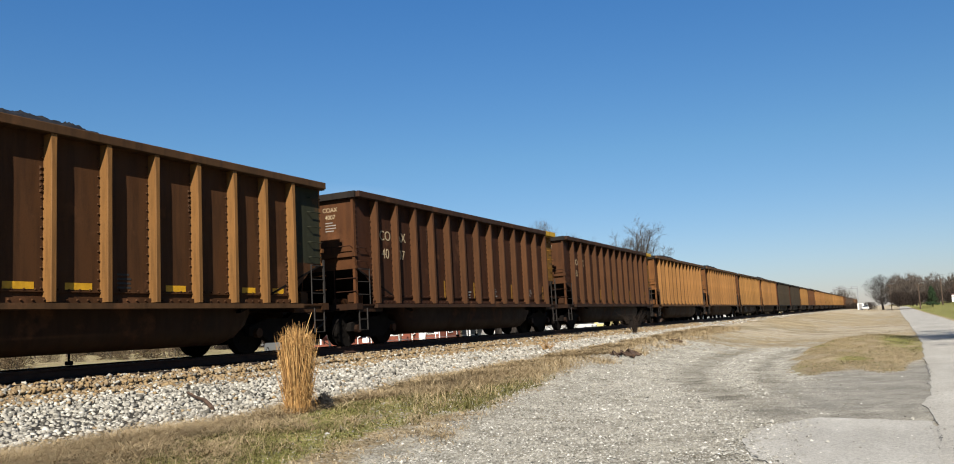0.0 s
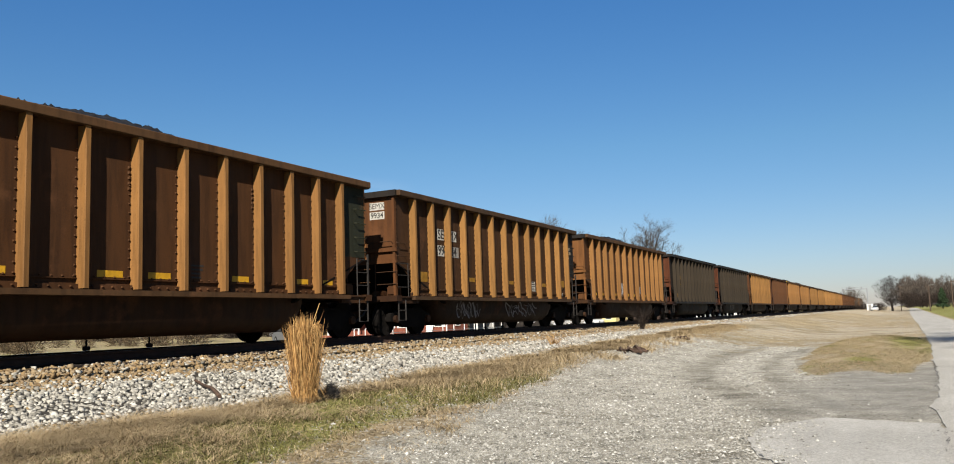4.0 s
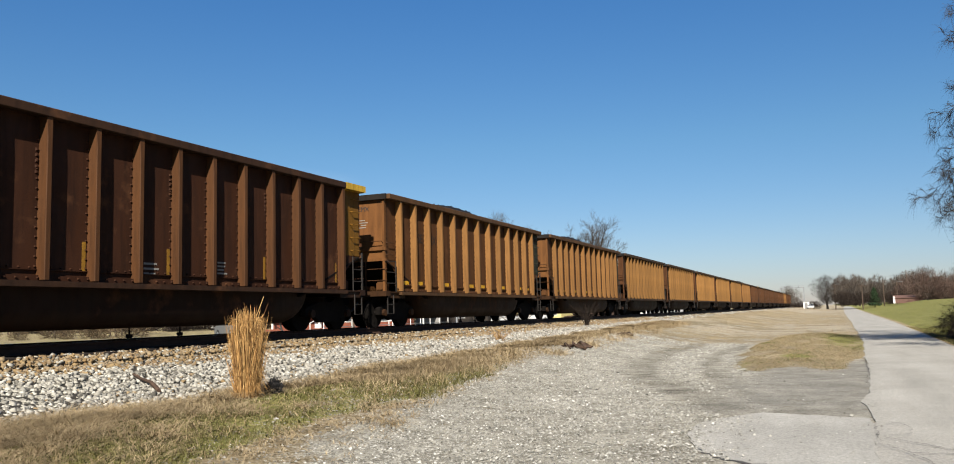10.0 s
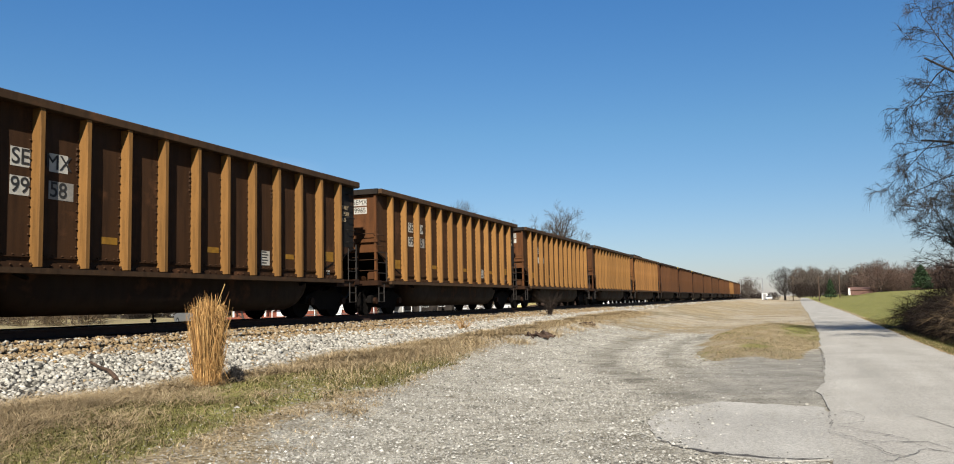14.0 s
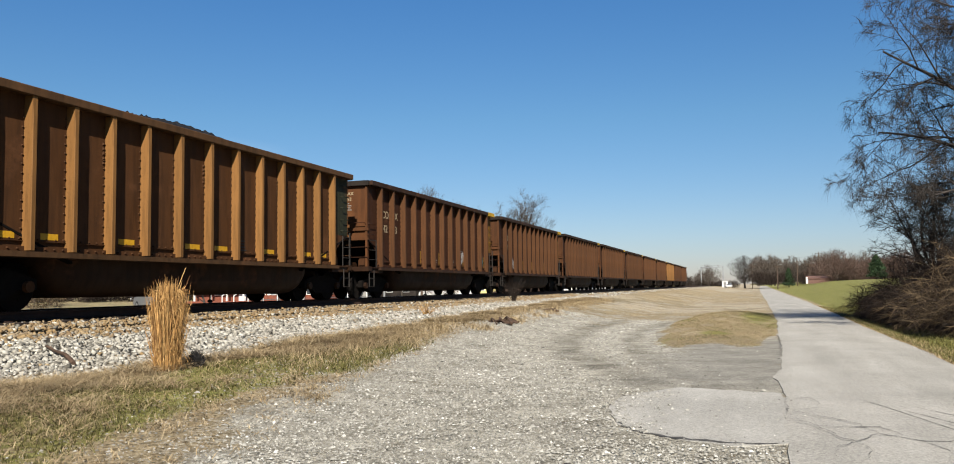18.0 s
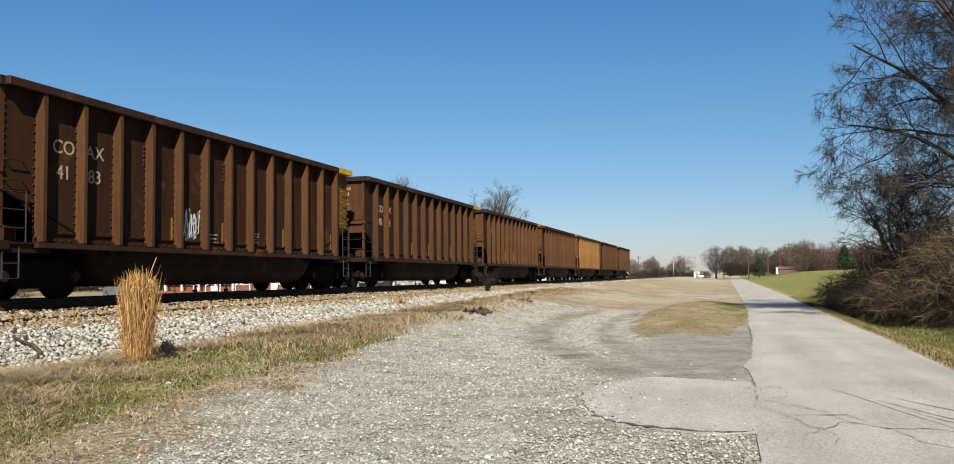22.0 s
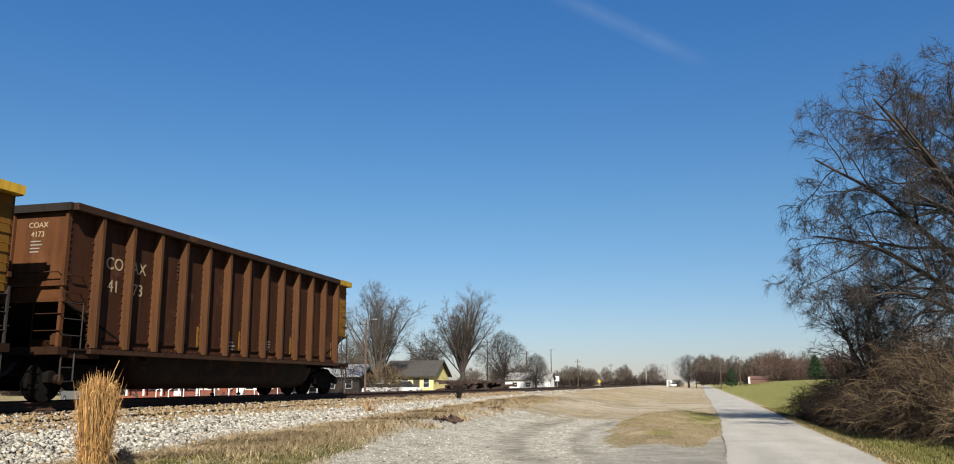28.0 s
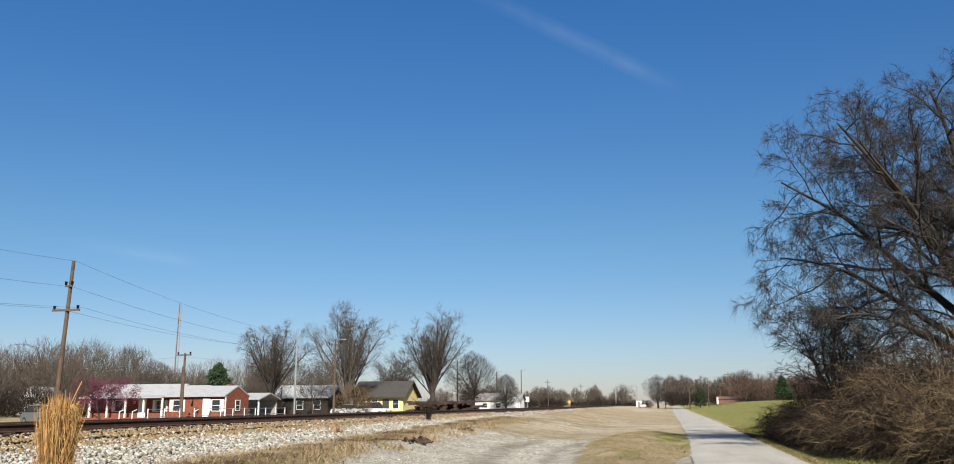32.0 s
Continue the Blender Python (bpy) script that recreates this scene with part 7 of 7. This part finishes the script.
o = blades("dry_grass", x, y, land(x, y), rng.uniform(0.03, 0.09, n), np.full(n, 0.012), rng, DRY_BLADE, 1.4)
tagged(o, "straw-coloured grass along the lane's edge", "grass", kind="stuff")
n = 12000
y = 38 + 120 * rng.random(n) ** 1.2
x = -12.4 + (road_left(y) + 12) * rng.random(n)
keep = (rough2(x * 0.5 + 3, y * 0.2) + rng.normal(0, 0.35, n) < 0.15) & (zone_masks(x, y)[0] < 0.3)
x, y = x[keep], y[keep]
o = blades("dry_grass", x, y, land(x, y), rng.uniform(0.02, 0.10, len(x)), np.full(len(x), 0.025), rng, DRY_BLADE, 1.6)
tagged(o, "patchy dry grass on the bare ground beside the far track", "grass", kind="stuff")

# taller dry weeds in clumps along the foot of the ballast
cy_ = 13 + 40 * rng.random(130) ** 1.2
cx_ = -9.3 - 0.018 * (cy_ - 12) + rng.uniform(-0.2, 1.9, 130)
pick = rng.integers(0, 130, 15000)
x, y = cx_[pick] + rng.normal(0, 0.22, 15000), cy_[pick] + rng.normal(0, 0.4, 15000)
o = blades("dry_grass", x, y, land(x, y), rng.uniform(0.08, 0.34, 15000) * rng.uniform(0.5, 1.2, 130)[pick], np.full(15000, 0.006) * (1 + y / 30), rng, DRY_BLADE, 1.5)
tagged(o, "clumps of taller dry weeds along the foot of the ballast", "grass", kind="stuff")

# the tall clump of straw-coloured grass at the foot of the ballast
TX, TY = -9.1, 11.4
clump_z = float(land(TX, TY))
tuft = empty("grass_clump", pose(TX, TY, clump_z), "tall upright clump of straw-coloured ornamental grass", "grass clump")


def sheaf(n, hmin, hmax, rad, flare, w, droop, seed):
    g = np.random.default_rng(seed)
    a, r = g.uniform(0, 6.28, n), rad * np.sqrt(g.random(n))
    base = np.stack([r * np.cos(a), r * np.sin(a), np.zeros(n)], -1)
    out = np.stack([np.cos(a), np.sin(a), np.zeros(n)], -1)
    H, rows = g.uniform(hmin, hmax, n), []
    jit, dr = g.normal(0, 0.07, (n, 3)), droop * g.random(n) ** 2
    f = g.uniform(0, 6.28, n)
    side = np.stack([np.cos(f), np.sin(f), np.zeros(n)], -1) * w
    for i in range(6):
        s = i / 5
        p = base + out * (flare * s ** 1.5 + dr * s ** 3 * 0.22)[:, None] + jit * s + np.array([0, 0, 1.0]) * (H * s - dr * s ** 3)[:, None]
        k = 1.0 if i < 5 else 0.25
        rows += [p - side * k, p + side * k]
    V = np.stack(rows, 1)
    idx = np.arange(n) * 12
    F = np.concatenate([np.stack([idx + 2 * i, idx + 2 * i + 1, idx + 2 * i + 3, idx + 2 * i + 2], -1) for i in range(5)])
    return V.reshape(-1, 3), F


for nm, args in (("stem_sheaf", (560, 0.9, 1.40, 0.19, 0.03, 0.004, 0.08, 1)), ("leaf_sheaf", (1200, 0.5, 1.38, 0.19, 0.03, 0.005, 0.5, 2)), ("leaf_skirt", (300, 0.1, 0.3, 0.2, 0.04, 0.005, 0.2, 4))):
    o = new(nm, fast_mesh(nm, *sheaf(*args), [STRAW]))
    o.parent = tuft
# ragged bundles of broken stems at the top, each leaning its own way
pg = np.random.default_rng(8)
VV, FF, off = [], [], 0
for k in range(11):
    a_, r_ = pg.uniform(0, 6.28), 0.19 * pg.random() ** 0.5
    lean_ = pg.normal(0, 0.07, 2)
    V_, F_ = sheaf(46, 0.42, 0.42 + pg.uniform(0.10, 0.24), 0.06, 0.03, 0.0045, 0.2, 60 + k)
    V_ = V_ * np.array([1, 1, 1.0]) + np.array([r_ * math.cos(a_), r_ * math.sin(a_), 0.88])
    V_[:, :2] += (V_[:, 2:] - 0.88) * lean_
    VV.append(V_), FF.append(F_ + off)
    off += len(V_)
o = new("plume_sheaf", fast_mesh("plume_sheaf", np.concatenate(VV), np.concatenate(FF), [STRAW]))
o.parent = tuft
# broken curling leaves hanging round the column, thickest down one flank
cg = np.random.default_rng(6)
n = 1900
ca = np.where(cg.random(n) < 0.7, cg.normal(0.3, 0.7, n), cg.uniform(0, 6.28, n))
cz = 0.12 + 1.2 * cg.random(n) ** 0.8
cr = (0.18 + 0.06 * cz) * cg.random(n) ** 0.3
root = np.stack([cr * np.cos(ca), cr * np.sin(ca), cz], -1)
way = np.stack([np.cos(ca), np.sin(ca), cg.uniform(0.4, 2.4, n)], -1) + cg.normal(0, 0.45, (n, 3))
way /= np.linalg.norm(way, axis=1, keepdims=True)
ln = cg.uniform(0.07, 0.26, n)[:, None]
sd_ = np.cross(way, cg.normal(size=(n, 3)))
sd_ = sd_ / np.linalg.norm(sd_, axis=1, keepdims=True) * cg.uniform(0.003, 0.007, (n, 1))
row = []
for s_ in (0, 0.25, 0.5, 0.75, 1.0):
    p_ = root + way * ln * s_ + np.array([0, 0, -1.0]) * ln * 1.3 * s_ ** 2.2
    row += [p_ - sd_ * (1.1 - s_), p_ + sd_ * (1.1 - s_)]
V = np.stack(row, 1).reshape(-1, 3)
k8 = np.arange(n) * 10
o = new("curled_leaves", fast_mesh("curled_leaves", V, np.concatenate([np.stack([k8 + 2 * i, k8 + 2 * i + 1, k8 + 2 * i + 3, k8 + 2 * i + 2], -1) for i in range(4)]), [STRAW]))
o.parent = tuft
bm = bmesh.new()
tube(bm, [(0.1, 0, 0.9), (0.17, 0.03, 1.35), (0.3, 0.06, 1.68)], 0.006, 5)
part("stalk", bm, STRAW, tuft)

# a near-black round tuft of short stems behind the clump
DARK_STEMS = pieces("near_black_stems", [(0.012, 0.011, 0.011), (0.028, 0.026, 0.026), (0.05, 0.046, 0.045)], 0.95, 0, 20, True)
g = np.random.default_rng(77)
lines = []
for k in range(420):
    d = g.normal(size=3)
    d[2] = abs(d[2]) * 0.9 + 0.1
    d /= np.linalg.norm(d)
    r = 0.17 * g.uniform(0.75, 1.1)
    lines.append(([d * r * f * np.array([1, 1, 1.7]) + g.normal(0, 0.015, 3) for f in (0.05, 0.4, 0.75, 1.0)], [0.006, 0.005, 0.004, 0.003]))
o = new("dead_weed", fast_mesh("dead_weed", *tubes_of(lines, 3), [DARK_STEMS]))
o.matrix_basis = pose(-9.0, 12.0, float(land(-9.0, 12.0)) + 0.02)
tagged(o, "small round near-black tuft behind the straw clump", "weed")

# dead shrub and scrap beside the track
for sx_, sy_, sc, nm, lb in ((-11.6, 41.7, 1.25, "dead_shrub", "thin leafless shrub at the edge of the ballast"), (-10.9, 27.6, 0.55, "dry_tuft", "small rust-coloured dry weed at the ballast's foot")):
    g = np.random.default_rng(int(sy_))
    lines = []
    for k in range(70):
        a, hh = g.uniform(0, 6.28), sc * g.uniform(0.5, 1.0)
        q = np.array([math.cos(a), math.sin(a), 0]) * sc * g.uniform(0.2, 0.7)
        lines.append(([(g.normal(0, 0.05), g.normal(0, 0.05), 0) + q * s ** 1.3 + np.array([g.normal(0, 0.03), g.normal(0, 0.03), hh * s]) for s in (0, 0.3, 0.6, 1.0)], [0.012, 0.009, 0.006, 0.004]))
    o = new(nm, fast_mesh(nm, *tubes_of(lines, 3), [BRUSH_DARK if sc > 1 else STRAW]))
    o.matrix_basis = pose(sx_, sy_, float(land(sx_, sy_)) + 0.25 * (sc > 1))
    tagged(o, lb, "shrub")
GRAVEL_CHIP = pieces("gravel_chips", [(0.05, 0.046, 0.038), (0.245, 0.233, 0.20), (0.345, 0.331, 0.292), (0.125, 0.118, 0.10), (0.30, 0.288, 0.252), (0.195, 0.186, 0.16), (0.56, 0.542, 0.49)], 0.9, 0, 40, True)
RUSTWOOD = plain("rotten_wood", (0.05, 0.03, 0.02), 0.95, 0, 0.5, 6, 0.6, 30)


def stump(x, y, s, label, seed):
    """Splintered roots and slabs of rotten wood lying across one another."""
    g = random.Random(seed)
    e = empty("wood_debris", pose(x, y, float(land(x, y)) - 0.02, 0, 0, g.uniform(0, 90)), label, "wood debris")
    for k in range(9):
        a, ln, hh = g.uniform(0, 6.28), g.uniform(0.4, 1.0) * s, g.uniform(0.03, 0.17) * s
        c, q = math.cos(a), math.sin(a)
        ox, oy = g.uniform(-0.3, 0.3) * s, g.uniform(-0.2, 0.2) * s
        pts = [(ox + c * ln * (f - 0.5) + g.uniform(-0.04, 0.04), oy + q * ln * (f - 0.5) + g.uniform(-0.04, 0.04), 0.03 + hh * math.sin(2.6 * f) + g.uniform(-0.02, 0.02)) for f in (0, 0.2, 0.45, 0.7, 0.9, 1.0)]
        bm = bmesh.new()
        tube(bm, pts, g.uniform(0.025, 0.06) * s, 6, 0.012)
        for v in bm.verts:
            v.co += Vector((g.gauss(0, 0.012), g.gauss(0, 0.012), g.gauss(0, 0.012)))
        part("root" if k % 2 else "slab", bm, RUSTWOOD, e)


stump(-8.0, 27.2, 1.15, "rotten brown chunk of wood on the gravel's edge", 2)
stump(-8.3, 36.3, 0.8, "small rotten chunk of wood on the gravel's edge", 5)
bm = bmesh.new()
tube(bm, [(-0.58, 0.03, 0.03), (-0.2, 0.0, 0.04), (0.1, 0.03, 0.05), (0.4, -0.02, 0.04), (0.58, -0.06, 0.02)], 0.02, 6, 0.045)
stick = part("stick", bm, RUSTWOOD, None)
stick.matrix_basis = pose(-10.78, 10.86, 0.57, 0, 11.6, -20)
tagged(stick, "brown stick lying on the ballast", "stick")
n = 190000
y = 4 + 34 * rng.random(n) ** 1.7
x = np.interp(y, *GRAVEL_L) + (road_left(y) + 0.25 - np.interp(y, *GRAVEL_L)) * rng.random(n)
stray = rng.random(n) < 0.07
x = np.where(stray, np.interp(y, *GRAVEL_L) - 1.8 * rng.random(n) ** 1.5, x)
keep = (((x + 0.7) / 2.6) ** 2 + ((y - 36) / 16) ** 2 > 1) & (rng.random(n) > 0.75 * zone_masks(x, y)[4]) & (rng.random(n) < 0.03 + sstep(-0.6, -2.4, x + 0.5 * rough2(x * 2, y * 2)) + 0.8 * (y < 8.6) * (x < 0.3))
x, y, n = x[keep], y[keep], keep.sum()
OCT_V = np.array([(1, 0, 0), (-1, 0, 0), (0, 1, 0), (0, -1, 0), (0, 0, 1)], float)
OCT_F = np.array([(0, 2, 4), (2, 1, 4), (1, 3, 4), (3, 0, 4)])
sz = rng.gamma(2.8, 0.0025, n) * (1 + y / 34) * (1.0 - 0.45 * zone_masks(x, y)[4])
ga = rng.uniform(0, 6.28, n)
V = OCT_V[None] * rng.uniform(0.6, 1.4, (n, 5, 1)) * sz[:, None, None] * np.array([1.1, 1.0, 0.75])
V = np.stack([V[..., 0] * np.cos(ga)[:, None] - V[..., 1] * np.sin(ga)[:, None], V[..., 0] * np.sin(ga)[:, None] + V[..., 1] * np.cos(ga)[:, None], V[..., 2]], -1) + np.stack([x, y, np.maximum(land(x, y), 0.0) + 0.012 * (x > -1.9) + 0.003], -1)[:, None]
o = new("gravel", fast_mesh("gravel", V.reshape(-1, 3), (OCT_F[None] + (np.arange(n) * 5)[:, None, None]).reshape(-1, 3), [GRAVEL_CHIP]))
tagged(o, "loose pale gravel chips on the pull-off", "gravel", kind="stuff")

# thicket and trees on the verge
THICK = ([10, 16, 22.6, 29, 36, 43], [8.2, 7.0, 6.2, 5.4, 5.1, 5.0])


def thicket(name, n, ylo, yhi, depth, hmax, mat, label, seed, arch=0.3, rmin=0.006, rbase=0.016, fine=20000):
    """Tangled shrub stems with side twigs and a haze of fine shoots."""
    g, lines = np.random.default_rng(seed), []
    for k in range(n):
        y = g.uniform(ylo, yhi)
        x = float(np.interp(y, *THICK)) + depth * g.random() ** 1.1
        edge = min(1.0, 0.35 + (x - float(np.interp(y, *THICK))) / depth * 1.2, 0.4 + (yhi - y) / (0.25 * (yhi - ylo)))
        edge *= 0.75 + 0.25 * math.sin(y * 1.3 + seed) * math.sin(x * 1.7)
        h = hmax * g.uniform(0.3, 1.0) * edge
        a = g.uniform(0, 6.28) if g.random() < 0.55 else g.normal(math.pi, 0.9)
        out = np.array([math.cos(a), math.sin(a), 0]) * h * arch * g.uniform(0.2, 1.4)
        bow = g.normal(0, 0.12, 3) * h * 0.5
        p0 = np.array([x, y, float(land(x, y)) - 0.05])
        pts = [p0 + out * s ** 1.5 + bow * math.sin(math.pi * s) + np.array([0, 0, h * (s - 0.6 * arch * s ** 3)]) for s in (0, 0.25, 0.5, 0.75, 1.0)]
        lines.append((pts, list(rbase * np.array([1, 0.8, 0.6, 0.45, 0.3]) * g.uniform(0.5, 1.3))))
        for q in range(4):
            i = int(g.integers(1, 4))
            d = g.normal(0, 1, 3) * np.array([1, 1, 0.7]) + np.array([-0.15, 0, 0.35])
            d = d / np.linalg.norm(d) * g.uniform(0.3, 1.1)
            lines.append(([pts[i], pts[i] + d * 0.5, pts[i] + d + np.array([0, 0, -0.12])], [rbase * 0.4, rbase * 0.3, rbase * 0.2]))
    mesh = joined(tubes_of(lines, 3, rmin), sprays(lines, fine, 0.6, 0.013, 0.25, seed, 0.7))
    o = new(name, fast_mesh(name, *mesh, [mat]))
    return tagged(o, label, "thicket", kind="stuff")


thicket("thicket", 1400, 12, 33, 4.4, 5.2, BRUSH_TWIG, "dense tan leafless thicket beside the lane", 3, 0.38, fine=70000)
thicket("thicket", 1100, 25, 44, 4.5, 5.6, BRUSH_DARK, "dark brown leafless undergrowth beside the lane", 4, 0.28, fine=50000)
# inner stems whose dark colour stands in for shade in the gaps
thicket("thicket", 800, 14, 40, 5.5, 4.2, BRUSH_DARK, "stems inside the thicket, coloured dark for its inner shade", 5, 0.25, 0.009, fine=24000)
BOUGHS = [((0, 0, 3.6), (-0.62, -0.2, 0.95), 12.0, 0.26), ((0, 0, 4.4), (-0.42, 0.25, 1.0), 11.4, 0.27), ((0, 0, 4.8), (-0.12, -0.15, 1.0), 10.4, 0.28), ((0, 0, 4.6), (0.3, 0.2, 1.0), 10.2, 0.26),
          ((0, 0, 4.0), (0.6, -0.2, 0.8), 10.0, 0.24), ((0, 0, 3.0), (-0.85, 0.15, 0.75), 10.4, 0.2), ((0, 0, 2.6), (-0.9, -0.25, 0.55), 9.4, 0.17), ((0, 0, 3.4), (0.1, -0.8, 0.8), 9.5, 0.2),
          ((0, 0, 3.2), (0.1, 0.85, 0.7), 9.5, 0.2), ((0, 0, 2.8), (0.85, 0.3, 0.6), 9.0, 0.18), ((0, 0, 2.4), (-0.7, 0.5, 0.55), 8.6, 0.15), ((0, 0, 3.9), (-0.5, -0.5, 1.0), 11.0, 0.22), ((0, 0, 4.2), (-0.3, 0.6, 1.0), 10.6, 0.2),
          ((0, 0, 3.8), (-0.75, 0.1, 1.0), 11.6, 0.22), ((0, 0, 4.5), (-0.25, -0.45, 1.0), 10.6, 0.2)]
KINDS["big"] = limb_arrays(limb_tree(42, upright(4.8, 0.42), BOUGHS, ((10, 46, 0.40, 0.14), (8, 44, 0.46, 0.17), (6, 42, 0.5, 0.2)), 0.01, 0.11), 0.009, 110000, 0.55, 0.009, 0.35, 7, 0.9)
KINDS["big2"] = limb_arrays(limb_tree(58, upright(2.0, 0.16), fan(11, 2.0, 3.2, 8.6, 0.11, 4), ((8, 44, 0.42, 0.14), (6, 44, 0.5, 0.18), (5, 44, 0.5, 0.2)), 0.0, 0.05), 0.009, 12000, 0.45, 0.008, 0.2, 8, 0.9)
bare_tree("big", 12.1, 34.0, (0.8, 0.87), 0, "large spreading bare tree with drooping grey limbs", BARK_DARK, TWIG)
bare_tree("big", 19.0, 37.0, (0.9, 1.0), 200, "large bare tree behind the thicket", BARK, TWIG)
bare_tree("big2", 7.6, 39.0, (0.9, 0.72), 110, "dark tangled bare tree rising from the thicket", BARK_DARK, TWIG)
bare_tree("big2", 13.2, 28.0, (1.1, 1.05), 300, "bare tree with dense fine twigs in the thicket", BARK, TWIG)


# ---- what moves ----
def motions():
    """The train runs through; its wheels roll on the rails."""
    for k, car in enumerate(CARS):
        walk(car, [(t, pose(TRACK_X, y + L_CAR * (k - 1), RAIL_Z)) for t, y in TRAIN_Y])
    times = [i / FPS for i in range(int(32 * FPS) + 1)]
    rolled = [(TRAIN_Y[0][1] - slot(1, t)) / 0.457 for t in times]
    first = [o for o in CARS[0].children_recursive if o.name.startswith("wheelset")]
    for w in first:
        x, y, z = w.location
        walk(w, [(t, pose(x, y, z, math.degrees(a))) for t, a in zip(times, rolled)])
    for car in CARS[1:]:
        for w in [o for o in car.children_recursive if o.name.startswith("wheelset")]:
            src = min(first, key=lambda o: abs(o.location.y - w.location.y))
            w.rotation_mode = "QUATERNION"
            w.animation_data_create()
            w.animation_data.action = src.animation_data.action
            w.animation_data.action_slot = src.animation_data.action_slot


motions()
